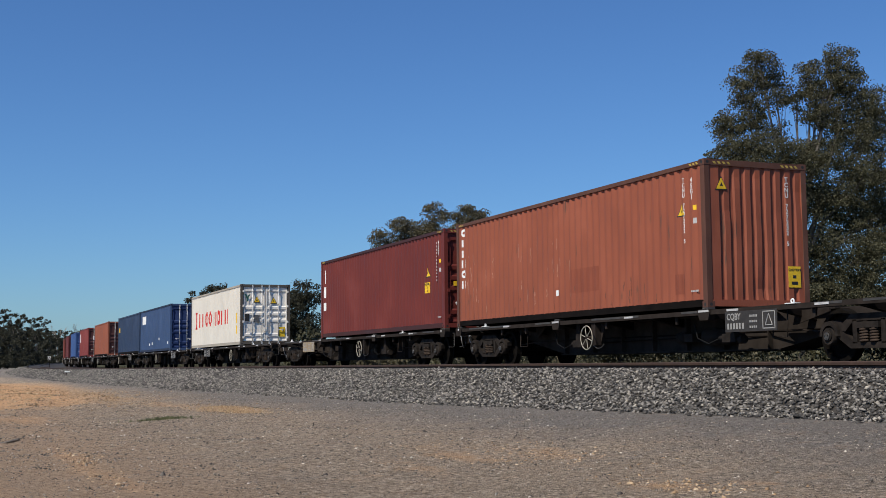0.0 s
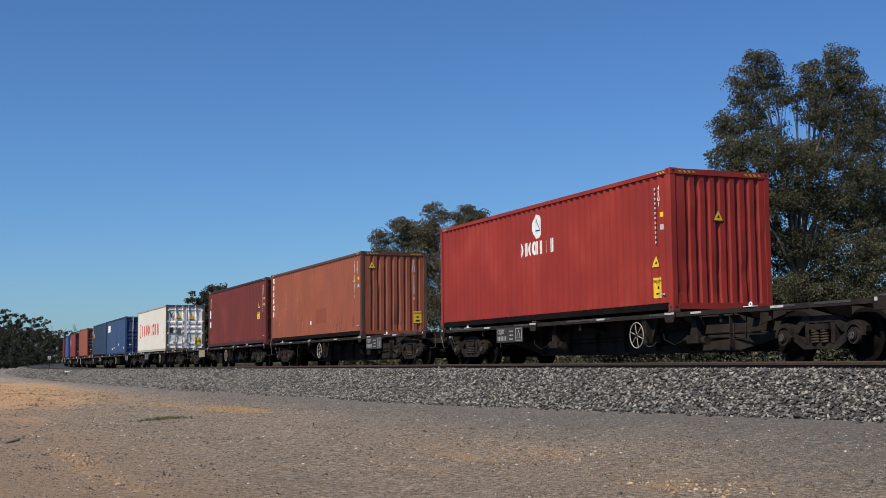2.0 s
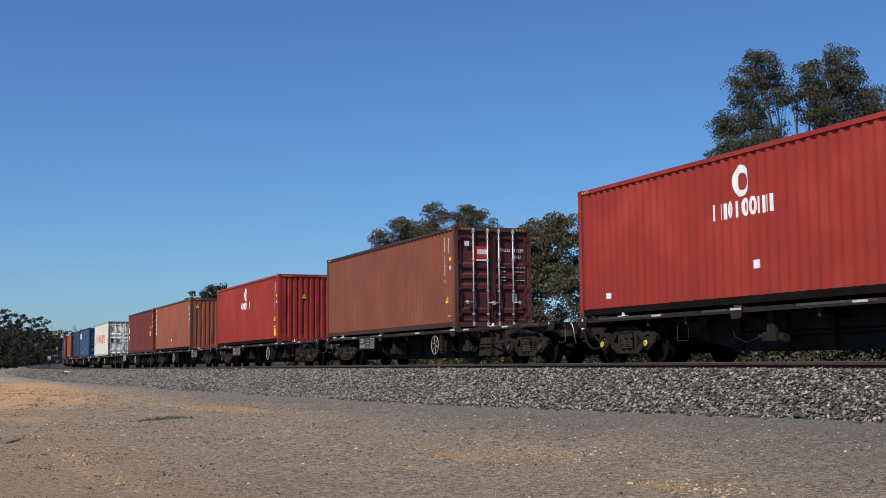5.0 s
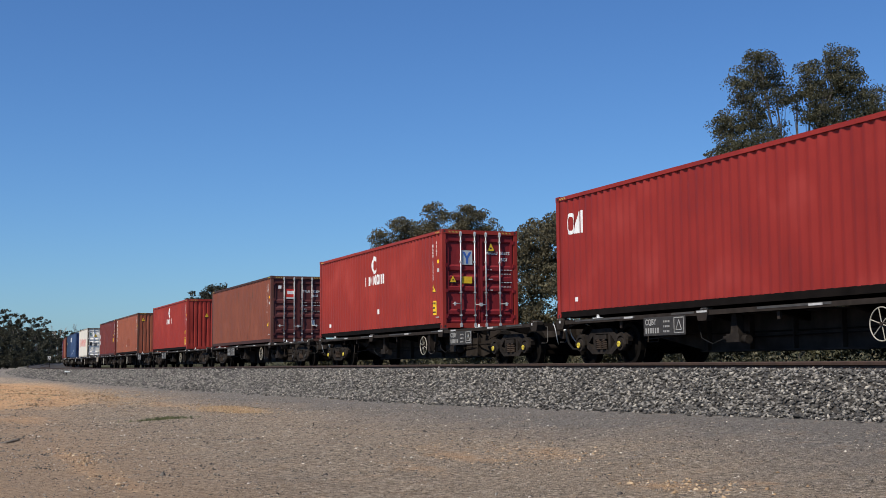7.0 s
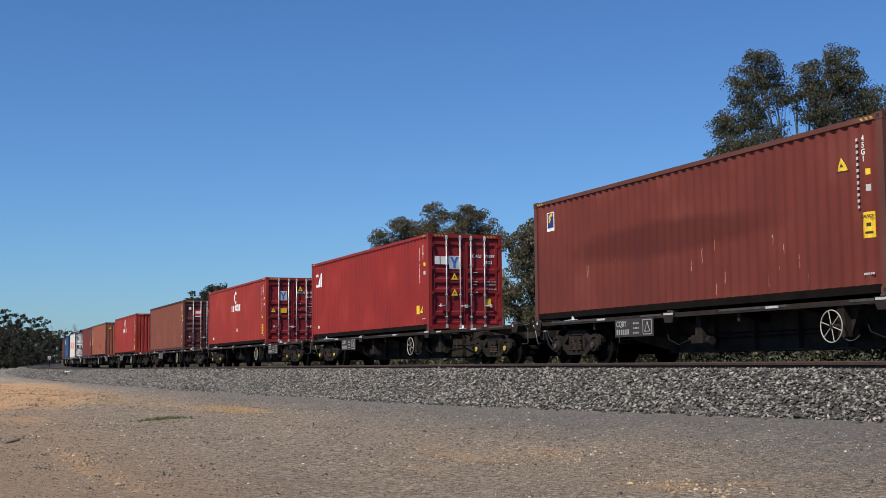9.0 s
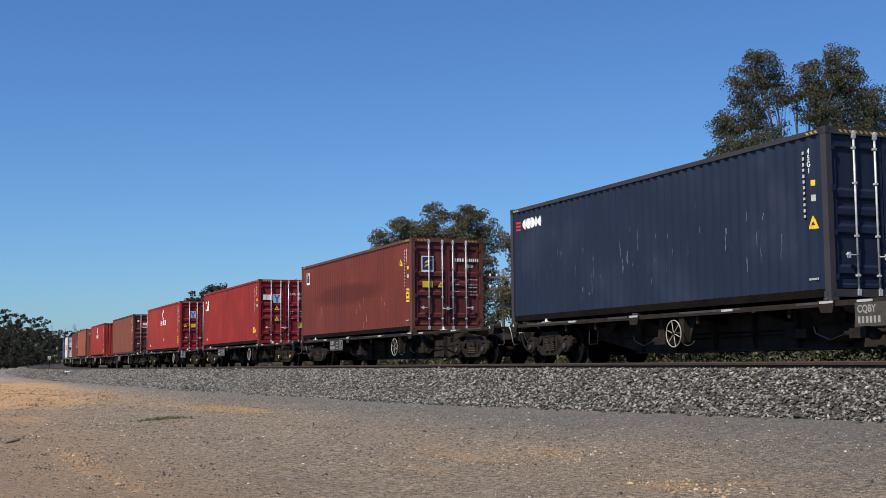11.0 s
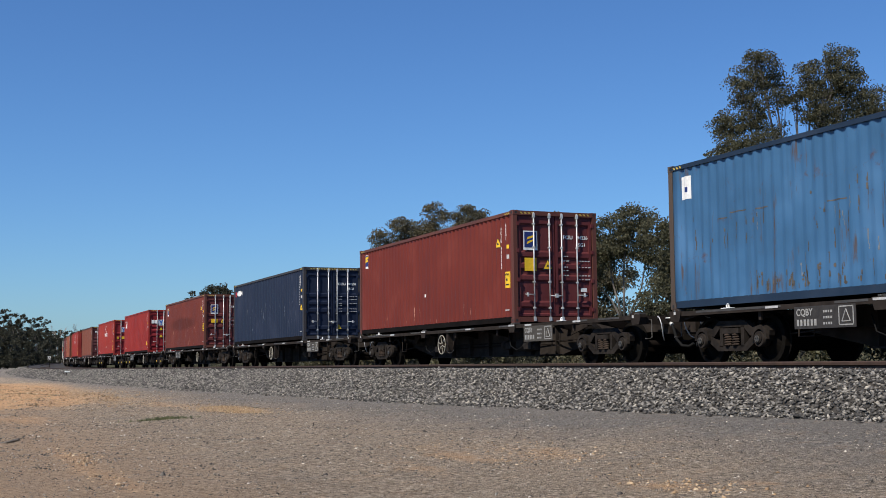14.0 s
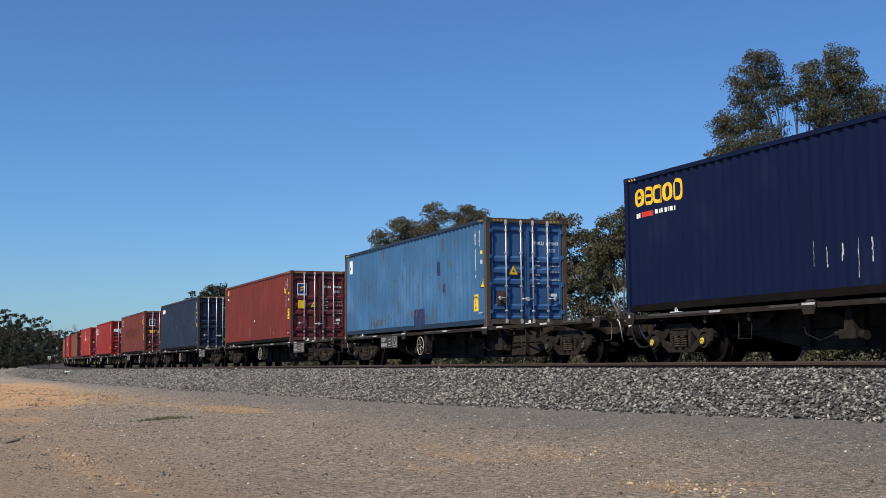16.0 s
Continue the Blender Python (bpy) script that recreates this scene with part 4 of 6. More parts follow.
def build_bogie(wagon, cx, cap):
    """Parts of one bogie under a wagon, about x = cx. Returns its two wheelsets."""
    for side in (1, -1):
        y0, y1 = sorted((side * 0.93, side * 1.06))
        bm = bmesh.new()
        # frame in three lumps, leaving the two windows and the spring opening
        prism(bm, [(cx + a, b) for a, b in [(-1.14, 0.62), (-1.06, 0.70), (-0.86, 0.72), (-0.62, 0.67), (-0.40, 0.82), (0.40, 0.82), (0.62, 0.67), (0.86, 0.72), (1.06, 0.70),
                                            (1.14, 0.62), (1.12, 0.52), (0.78, 0.56), (0.56, 0.53), (0.36, 0.70), (-0.36, 0.70), (-0.56, 0.53), (-0.78, 0.56), (-1.12, 0.52)]], y0, y1)
        prism(bm, [(cx + a, b) for a, b in [(-0.80, 0.55), (-0.66, 0.55), (-0.36, 0.35), (0.36, 0.35), (0.66, 0.55), (0.80, 0.55), (0.76, 0.44), (0.44, 0.25), (-0.44, 0.25), (-0.76, 0.44)]], y0, y1)
        for a in (-0.33, 0.33):
            box(bm, cx + a - 0.05, cx + a + 0.05, y0, y1, 0.33, 0.72)
        bmesh.ops.recalc_face_normals(bm, faces=bm.faces)
        frame_ob = part("bogie_frame", bm, BOGIE_STEEL, wagon, "cast steel bogie side frame, dusty brown")
        for a in (-0.9, 0.9):
            bm = bmesh.new()
            box(bm, cx + a - 0.15, cx + a + 0.15, y0 - 0.02, y1 + 0.02, 0.44, 0.60)
            tube(bm, (cx + a, side * 0.95, 0.46), (cx + a, side * 1.13, 0.46), 0.14, 14)
            tube(bm, (cx + a, side * 1.13, 0.46), (cx + a, side * 1.15, 0.46), 0.10, 14, 0.08)
            part("axle_box", bm, BOGIE_STEEL, frame_ob)
            bm = bmesh.new()
            tube(bm, (cx + a, side * 1.145, 0.46), (cx + a, side * 1.172, 0.46), 0.065, 12)
            for q in range(3):
                t = q * 2.094 + 0.5
                tube(bm, (cx + a + 0.04 * math.cos(t), side * 1.17, 0.46 + 0.04 * math.sin(t)), (cx + a + 0.04 * math.cos(t), side * 1.185, 0.46 + 0.04 * math.sin(t)), 0.012, 6)
            part("axle_cap", bm, cap if cap else STEEL_GREY, frame_ob)
        for a in (-0.12, 0.12):
            bm = bmesh.new()
            pts = [(cx + a + 0.085 * math.cos(k * 0.9), side * 1.02 + 0.085 * math.sin(k * 0.9), 0.36 + k * 0.0066) for k in range(34)]
            pipe(bm, pts, 0.021, 5)
            part("spring", bm, SPRING_STEEL, frame_ob, "rust brown coil spring")
        for a in (-0.9, 0.9):
            bm = bmesh.new()
            arc = [(math.cos(t), math.sin(t)) for t in (math.pi * q / 8 for q in range(9))]
            prism(bm, [(cx + a + 0.23 * c, 0.46 + 0.25 * s) for c, s in arc] + [(cx + a + 0.17 * c, 0.46 + 0.18 * s) for c, s in arc[::-1]], *sorted((side * 1.06, side * 1.12)))
            bmesh.ops.recalc_face_normals(bm, faces=bm.faces)
            part("axle_guard", bm, BOGIE_STEEL, frame_ob)
        bm = bmesh.new()
        box(bm, cx - 0.26, cx + 0.26, side * 1.0 - 0.1, side * 1.0 + 0.1, 0.58, 0.68)
        part("bolster_end", bm, BOGIE_STEEL, frame_ob)
    bm = bmesh.new()
    box(bm, cx - 0.2, cx + 0.2, -0.92, 0.92, 0.55, 0.74)
    part("bolster", bm, STEEL_DARK, wagon)
    # unseen dark boxes added to block the bright view through the bogie
    bm = bmesh.new()
    box(bm, cx - 0.62, cx + 0.62, -0.70, 0.70, 0.30, 0.40)
    for a in (-0.42, 0.42):
        box(bm, cx + a - 0.06, cx + a + 0.06, -0.72, 0.72, 0.26, 0.62)
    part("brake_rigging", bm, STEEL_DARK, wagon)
    for a in (-0.9, 0.9):
        ws = new("wheelset")
        ws.parent = wagon
        ws.location = (cx + a, 0, WHEEL_R)
        bm = bmesh.new()
        tube(bm, (0, -1.0, 0), (0, 1.0, 0), 0.075, 12)
        part("axle", bm, STEEL_DARK, ws)
        for side in (1, -1):
            bm = bmesh.new()
            n = 22
            prof = [(0.075, 0.78), (0.12, 0.74), (0.12, 0.90), (0.30, 0.80), (0.38, 0.79), (0.38, 0.90), (WHEEL_R, 0.885), (WHEEL_R + 0.006, 0.78), (WHEEL_R + 0.028, 0.765), (WHEEL_R + 0.02, 0.745), (0.38, 0.745), (0.3, 0.76), (0.14, 0.74)]
            rows = [[bm.verts.new((r * math.cos(t), side * y, r * math.sin(t))) for r, y in prof] for t in (2 * math.pi * i / n for i in range(n))]
            for i in range(n):
                for j in range(len(prof) - 1):
                    bm.faces.new([rows[i][j], rows[i][j + 1], rows[(i + 1) % n][j + 1], rows[(i + 1) % n][j]])
            bmesh.ops.recalc_face_normals(bm, faces=bm.faces)
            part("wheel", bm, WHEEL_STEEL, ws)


def build_wagon(cap=None):
    w = thing("container_wagon", "black skeletal container flat wagon on two bogies", "railway wagon", "container wagons")
    # deep middle girder, tapered towards the bogies
    bm = bmesh.new()
    prism(bm, [(-9.0, 0.98), (9.0, 0.98), (9.0, 0.72), (6.25, 0.70), (5.9, 0.58), (4.3, 0.30), (4.1, 0.27), (-4.1, 0.27), (-4.3, 0.30), (-5.9, 0.58), (-6.25, 0.70), (-9.0, 0.72)], -0.42, 0.42)
    for z in (0.265, 0.965):
        a = 4.2 if z < 0.5 else 5.9
        box(bm, -a, a, -0.54, 0.54, z - 0.01, z + 0.02)
    for x in (-4.0, -2.6, -1.3, 0, 1.3, 2.6, 4.0):
        box(bm, x - 0.012, x + 0.012, -0.53, 0.53, 0.28, 0.95)
    bmesh.ops.recalc_face_normals(bm, faces=bm.faces)
    part("centre_girder", bm, STEEL_GIRDER, w, "deep fish-bellied steel girder")
    for side in (1, -1):
        bm = bmesh.new()
        y0, y1 = sorted((side * 1.13, side * 1.235))
        box(bm, -8.9, 8.9, y0, y1, 0.955, 1.035)
        box(bm, -8.9, 8.9, *sorted((side * 1.05, side * 1.235)), 1.035, 1.045)
        part("side_sill", bm, STEEL_BROWN, w)
        # paler strips along the deck's edge: its sunlit line put into the colour
        for a, b in ((-8.3, -7.4), (-6.9, -6.2), (-2.9, -2.2), (-0.6, 1.4), (3.4, 4.2), (5.6, 8.2)):
            bm = bmesh.new()
            box(bm, a, b, *sorted((side * 1.236, side * 1.239)), 1.0, 1.04)
            part("wear_strip", bm, STEEL_GREY, w)
        for x in (5.85, -0.2, -3.9, -6.4):
            bm = bmesh.new()
            box(bm, x - 0.18, x + 0.18, *sorted((side * 1.2365, side * 1.2415)), 0.992, 1.032)
            part("reflector_strip", bm, DULL_WHITE, w, "white reflector strip")
        for x in (7.2, -5.6):
            bm = bmesh.new()
            box(bm, x - 0.16, x + 0.16, *sorted((side * 1.16, side * 1.25)), 1.045, 1.06)
            ring(bm, (x, side * 1.20, 1.09), 'y', 0.036, 0.017, 12, 5)
            part("lashing_ring", bm, WHITE, w, "white lashing bracket")
        for x in (-6.1, -4.6, -1.9, 0.9, 4.9, 6.3):
            bm = bmesh.new()
            prism(bm, [(x - 0.05, 0.955), (x + 0.05, 0.955), (x + 0.03, 0.80), (x - 0.03, 0.80)], *sorted((side * 1.12, side * 1.16)))
            part("rope_hook", bm, STEEL_BROWN, w)
        for x in (-5.5, 5.5):
            bm = bmesh.new()
            k = 1 if x > 0 else -1
            prism(bm, [(x - 0.9 * k, 0.955), (x + 0.5 * k, 0.955), (x + 0.5 * k, 0.90), (x - 0.4 * k, 0.70), (x - 0.5 * k, 0.70)], *sorted((side * 0.72, side * 0.75)))
            bmesh.ops.recalc_face_normals(bm, faces=bm.faces)
            part("side_bracket", bm, STEEL_BROWN, w)
            bm = bmesh.new()
            pipe(bm, [(x - 0.6 * k, side * 1.08, 0.95), (x - 0.6 * k, side * 1.10, 0.48), (x - 0.2 * k, side * 1.10, 0.48), (x - 0.2 * k, side * 1.08, 0.95)], 0.013, 6)
            part("step_iron", bm, STEEL_BROWN, w)
            bm = bmesh.new()
            pipe(bm, [(x - 1.5 * k, side * 0.5, 0.62), (x - 0.3 * k, side * 0.66, 0.60), (x + 0.7 * k, side * 0.8, 0.52)], 0.016, 6)
            part("brake_rod", bm, STEEL_BROWN, w)
        for x in (-9.0, -3.0, 3.1, 8.9):
            bm = bmesh.new()
            prism(bm, [(x - 0.2, 1.06), (x + 0.2, 1.06), (x + 0.2, 1.0), (x + 0.14, 0.85), (x - 0.14, 0.85), (x - 0.2, 1.0)], *sorted((side * 1.10, side * 1.26)))
            post = part("pedestal", bm, STEEL_BROWN, w, "container locking pedestal")
            if abs(x) < 5:
                bm = bmesh.new()
                box(bm, x - 0.17, x + 0.17, *sorted((side * 1.26, side * 1.264)), 1.005, 1.045)
                part("reflector_strip", bm, DULL_WHITE, post, "white reflector strip")
            bm = bmesh.new()
            box(bm, x - 0.1, x + 0.1, *sorted((side * 1.06, side * 1.22)), 1.06, 1.098)
            tube(bm, (x, side * 1.19, 1.07), (x, side * 1.27, 1.07), 0.02, 8)
            part("twist_lock", bm, STEEL_GREY, w)
    for x in (-7.3, -5.2, -3.0, -1.0, 1.0, 3.0, 5.2, 7.3):
        bm = bmesh.new()
        prism(bm, [(-1.15, 1.03), (1.15, 1.03), (1.15, 0.93), (0.25, 0.74), (-0.25, 0.74), (-1.15, 0.93)], x - 0.07, x + 0.07, axis="x")
        part("cross_bearer", bm, STEEL_DARK, w)
    for x in (-1, 1):
        bm = bmesh.new()
        box(bm, *sorted((x * 8.86, x * 9.04)), -1.2, 1.2, 0.86, 1.04)
        box(bm, *sorted((x * 8.86, x * 9.04)), -0.45, 0.45, 0.66, 0.86)
        part("headstock", bm, STEEL_BROWN, w)
        for y in (1, -1):
            bm = bmesh.new()
            prism(bm, [(x * 8.82, 0.96), (x * 8.84, 1.07), (x * 8.89, 1.115), (x * 8.98, 1.12), (x * 9.0, 0.96)], *sorted((y * 1.10, y * 1.258)))
            bmesh.ops.recalc_face_normals(bm, faces=bm.faces)
            block = part("end_block", bm, SPRING_STEEL, w, "rusty upright end block")
            bm = bmesh.new()
            box(bm, *sorted((x * 8.87, x * 8.94)), *sorted((y * 1.258, y * 1.263)), 0.99, 1.05)
            part("reflector", bm, DULL_WHITE, block, "white square reflector")
            bm = bmesh.new()
            prism(bm, [(x * 8.86, 0.86), (x * 8.86, 0.955), (x * 8.2, 0.955)], *sorted((y * 1.12, y * 1.14)))
            bmesh.ops.recalc_face_normals(bm, faces=bm.faces)
            part("gusset", bm, STEEL_BROWN, w)
            bm = bmesh.new()
            pipe(bm, [(x * 8.6, y * 0.55, 0.90), (x * 8.9, y * 0.60, 0.98), (x * 9.1, y * 0.50, 0.99), (x * 9.35, y * 0.18, 0.97)], 0.014, 6)
            part("uncoupling_rod", bm, GALV, w)
        bm = bmesh.new()
        box(bm, *sorted((x * 9.0, x * 9.45)), -0.09, 0.09, 0.74, 0.92)
        prism(bm, [(x * 9.40, -0.16), (x * 9.62, -0.18), (x * 9.66, -0.02), (x * 9.56, 0.02), (x * 9.56, 0.14), (x * 9.40, 0.16)], 0.68, 0.98, axis="z")
        bmesh.ops.recalc_face_normals(bm, faces=bm.faces)
        part("coupler", bm, STEEL_BROWN, w, "automatic coupler")
        bm = bmesh.new()
        pts = [(x * 9.0, 0.40, 0.90), (x * 9.12, 0.44, 0.88), (x * 9.22, 0.45, 0.74), (x * 9.28, 0.43, 0.54), (x * 9.40, 0.38, 0.40), (x * 9.55, 0.30, 0.38), (x * 9.64, 0.24, 0.44)]
        pipe(bm, pts, 0.032)
        part("brake_hose", bm, RUBBER, w)
        bm = bmesh.new()
        tube(bm, (x * 9.10, 0.445, 0.88), (x * 9.16, 0.45, 0.84), 0.042, 10)
        part("hose_clip", bm, GALV, w)
        # grey hose loop, its colour made paler for the bright glint along it
        bm = bmesh.new()
        pipe(bm, [(x * 9.02, 0.72, 0.98), (x * 9.12, 0.78, 1.02), (x * 9.22, 0.80, 0.98), (x * 9.27, 0.79, 0.86), (x * 9.26, 0.76, 0.72), (x * 9.20, 0.70, 0.58), (x * 9.10, 0.62, 0.52)], 0.012, 8)
        part("air_line", bm, GALV, w, "pale grey air line, its glint in the colour")
        for y in (0.95, -0.95):
            bm = bmesh.new()
            pipe(bm, [(x * 9.02, y, 0.95), (x * 9.14, y, 0.95), (x * 9.15, y, 0.90), (x * 9.15, y, 0.58), (x * 9.15, y * 1.05, 0.55), (x * 9.15, y * 1.18, 0.55)], 0.011, 6)
            part("grab_handle", bm, STEEL_GREY, w, "grey grab handle")
    # brake gear under the frame
    bm = bmesh.new()
    tube(bm, (-2.9, 0.55, 0.55), (-2.1, 0.55, 0.55), 0.17, 16)
    tube(bm, (-2.97, 0.55, 0.55), (-2.9, 0.55, 0.55), 0.1, 12, 0.17)
    tube(bm, (-2.1, 0.55, 0.55), (-2.03, 0.55, 0.55), 0.17, 12, 0.1)
    part("brake_reservoir", bm, STEEL_BROWN, w, "air brake reservoir")
    bm = bmesh.new()
    tube(bm, (-1.5, 0.6, 0.55), (-1.2, 0.6, 0.55), 0.12, 14)
    box(bm, -1.8, -1.5, 0.5, 0.72, 0.46, 0.62)
    part("brake_cylinder", bm, STEEL_BROWN, w)
    for x in (-3.55, 2.35):
        bm = bmesh.new()
        box(bm, x - 0.20, x + 0.20, 0.86, 1.10, 0.42, 0.58)
        prism(bm, [(x - 0.12, 0.58), (x + 0.12, 0.58), (x + 0.07, 0.96), (x - 0.07, 0.96)], 0.92, 1.06)
        tube(bm, (x - 0.34, 0.98, 0.47), (x - 0.20, 0.98, 0.47), 0.085, 12)
        tube(bm, (x + 0.20, 0.98, 0.50), (x + 0.42, 0.98, 0.50), 0.05, 10)
        bmesh.ops.recalc_face_normals(bm, faces=bm.faces)
        part("brake_unit", bm, BOGIE_STEEL, w, "hanging brake gear casting")
        bm = bmesh.new()
        pipe(bm, [(x + 0.4, 1.0, 0.50), (x + 0.75, 1.02, 0.40), (x + 1.15, 1.0, 0.52), (x + 1.3, 0.96, 0.80)], 0.014, 6)
        part("air_hose", bm, RUBBER, w)
    bm = bmesh.new()
    tube(bm, (-7.8, 0.42, 0.62), (7.8, 0.42, 0.62), 0.018, 8)
    tube(bm, (-6.2, 0.3, 0.5), (-1.4, 0.55, 0.55), 0.014, 6)
    tube(bm, (6.2, 0.3, 0.5), (-1.2, 0.6, 0.55), 0.014, 6)
    part("brake_pipe", bm, STEEL_DARK, w)
    for x in (-HALF_BASE, HALF_BASE):
        build_bogie(w, x, cap)
    return w


def add_sign(w, x, pale=False):
    """Dark number board on the near side, its writing as bars, with a triangle in a square."""
    bm = bmesh.new()
    box(bm, x - 0.77, x + 0.77, 1.242, 1.252, 0.60, 0.98)
    o = part("number_board", bm, (BOARD_DARK, BOARD_TAN, BOARD_PALE)[int(pale)], w, ("dark board with pale bars of writing", "dusty brown board with pale bars of writing", "pale tan board")[int(pale)])
    bm = bmesh.new()
    bars(bm, x + 0.70, x + 0.16, 0.65, 0.76, 1.252, 6, False, 4)
    for i in range(3):
        bars(bm, x + 0.02, x - 0.22, 0.66 + i * 0.1, 0.70 + i * 0.1, 1.252, 4, False, 7 + i)
    for (a, b, c, d) in ((-0.72, -0.36, 0.935, 0.955), (-0.72, -0.36, 0.635, 0.655), (-0.72, -0.70, 0.635, 0.955), (-0.38, -0.36, 0.635, 0.955)):
        box(bm, x + a, x + b, 1.252, 1.256, c, d)
    for p, q in (((-0.64, 0.70), (-0.44, 0.70)), ((-0.44, 0.70), (-0.54, 0.90)), ((-0.54, 0.90), (-0.64, 0.70))):
        tube(bm, (x + p[0], 1.254, p[1]), (x + q[0], 1.254, q[1]), 0.010, 5)
    tagged(part("print", bm, SIGN_WHITE, o), kind="stuff")
    m = SIDE_TURN.copy()
    m.translation = (x + 0.50, 1.254, 0.875)
    lettering(o, "CQBY", m, 0.165, SIGN_WHITE, stretch=0.95)


def add_handwheel(w, x):
    bm = bmesh.new()
    c = Vector((x, 1.34, 0.62))
    ring(bm, c, "y", 0.265, 0.0115, 32, 6)
    o = part("handwheel", bm, CREAM, w, "pale spoked handbrake wheel")
    for i in range(6):
        a = i * math.pi / 3 + 0.3
        bm = bmesh.new()
        tube(bm, c, c + Vector((math.cos(a), 0, math.sin(a))) * 0.262, 0.0085, 6)
        part("spoke", bm, CREAM, o)
    bm = bmesh.new()
    tube(bm, (x, 1.36, 0.62), (x, 0.95, 0.62), 0.035, 10)
    box(bm, x - 0.16, x + 0.02, 1.05, 1.2, 0.45, 0.95)
    prism(bm, [(x - 0.4, 0.98), (x + 0.05, 0.98), (x - 0.02, 0.5), (x - 0.12, 0.42)], 1.0, 1.06)
    part("gear_box", bm, STEEL_BROWN, o)
    bm = bmesh.new()
    p = Vector((x - 0.15, 1.25, 0.45))
    for i in range(9):
        q = p + Vector((-0.035, -0.01, -0.03 + 0.008 * i))
        tube(bm, p, q, 0.010, 6)
        p = q
    part("chain", bm, STEEL_GREY, o, "dull steel chain")


SIGN_WHITE = plain("dusty white print", (0.30, 0.29, 0.27), 0.7, 0, 0.2, 14.0)
BOARD_DARK = plain("dark number board", (0.034, 0.030, 0.027), 0.65, 0, 0.3, 8.0)
BOARD_PALE = plain("pale tan board", (0.30, 0.23, 0.15), 0.7, 0, 0.25, 8.0)
BOARD_TAN = plain("dusty tan board", (0.060, 0.052, 0.042), 0.7, 0, 0.25, 8.0)


# ---- the train: containers by the place of their rear end at the start ----
def P(name, c, **k):
    return paint("paint " + name, c, **k)


# rear end, container, board, handwheel, board colour, loaded at the rear of its wagon
TRAIN = []


def load(rear, ob, board, wheel, tail=False, tan=False, cap=False):
    TRAIN.append((rear, ob, board, wheel, tail, tan, cap))


def blocks(parent, mat, items, label, name="logo"):
    """Plain painted shapes on the near side: rows of x from the rear end, z, width, height."""
    for x, z, w, h in items:
        bm = bmesh.new()
        painted(bm, x - HX - w / 2, x - HX + w / 2, lambda q: z - h / 2, lambda q: z + h / 2, 0.002 if name == "logo_gap" else 0.0)
        part(name, bm, mat, parent, label)


def strokes(parent, mat, x0, z, w, h, n, label, thick=0.05, seed=1, name="logo"):
    """A painted row of n plain shapes, upright bars, slanted bars and rings, running from x0 towards the rear end."""
    rnd = random.Random(seed)
    pitch = w / n
    for i in range(n):
        bm = bmesh.new()
        xc = x0 - (i + 0.5) * pitch - HX
        g = pitch * 0.40
        k = rnd.choice((0, 1, 2))
        top = z + h / 2 * rnd.uniform(0.75, 1.0)
        if k < 2:
            for q in ((g * 0.8,), (g * 0.9, -g * 0.5))[k]:
                if len(bm.verts):
                    part(name, bm, mat, parent, label)
                    bm = bmesh.new()
                painted(bm, xc + q - thick, xc + q, lambda x: z - h / 2, lambda x: top)
        else:
            painted_ring(bm, xc, z, g, h / 2, thick)
        bmesh.ops.recalc_face_normals(bm, faces=bm.faces)
        part(name, bm, mat, parent, label)


def disc(parent, mat, x, z, rx, rz, label="", lift=0.0, name="logo", slope=0.0):
    bm = bmesh.new()
    c = x - HX

    def arc(q):
        return rz * math.sqrt(max(0.0, 1 - ((q - c) / rx) ** 2))
    painted(bm, c - rx, c + rx, lambda q: z - arc(q), lambda q: z + arc(q), lift)
    return part(name, bm, mat, parent, label)


def door_print(ob, seed, code=None):
    """Small unreadable white print on the far door leaf."""
    bm = bmesh.new()
    rnd = random.Random(seed)
    x = end_face(ob) - 0.002
    for z in (1.72, 1.60, 1.44, 1.35, 1.22, 1.12):
        for y0, n in ((-0.25, 2), (-0.70, 4)):
            if rnd.random() < 0.7:
                for i in range(n):
                    w = rnd.uniform(0.03, 0.07)
                    y = y0 - i * 0.09
                    box(bm, x - 0.006, x + 0.02, y - w, y, z, z + 0.026)
    tagged(part("print", bm, DULL_WHITE, ob, "small white print"), kind="stuff")
    end_text(ob, "45G1", HY + 0.78, 2.04, 0.13, lift=-0.032)
    if code:
        end_text(ob, code[:4], HY + 0.40, 2.23, 0.135, lift=-0.032)
        end_text(ob, code[5:], HY + 0.86, 2.23, 0.125, lift=-0.032)
        return
    bm = bmesh.new()
    for i in range(4):
        box(bm, x - 0.006, x + 0.02, -0.26 - i * 0.085 - 0.045, -0.26 - i * 0.085, 2.18, 2.28)
    for i in range(6):
        box(bm, x - 0.006, x + 0.02, -0.68 - i * 0.07 - 0.035, -0.68 - i * 0.07, 2.18, 2.28)
    tagged(part("marking", bm, WHITE, ob, "row of white markings"), kind="stuff")


def scrapes(ob, seed, count, xs, zs, mat, label, wide=1.0):
    """Short ragged upright scrapes and runs on the near wall."""
    rnd = random.Random(seed)
    for _ in range(count):
        bm = bmesh.new()
        rx, rz = rnd.uniform(*xs) - HX, rnd.uniform(*zs)
        for j in range(rnd.randint(1, 5)):
            wid, tall, at = rnd.uniform(0.003, 0.014) * wide, rnd.uniform(0.03, 0.13), rx + rnd.uniform(-0.012, 0.012)
            if rz - tall < 0.18:
                break
            painted(bm, at - wid, at + wid, lambda q: rz - tall + abs(q - at), lambda q: rz - abs(q - at), 0.001, 4)
            rz -= tall * rnd.uniform(0.7, 1.1)
        part("scrape", bm, mat, ob, label)


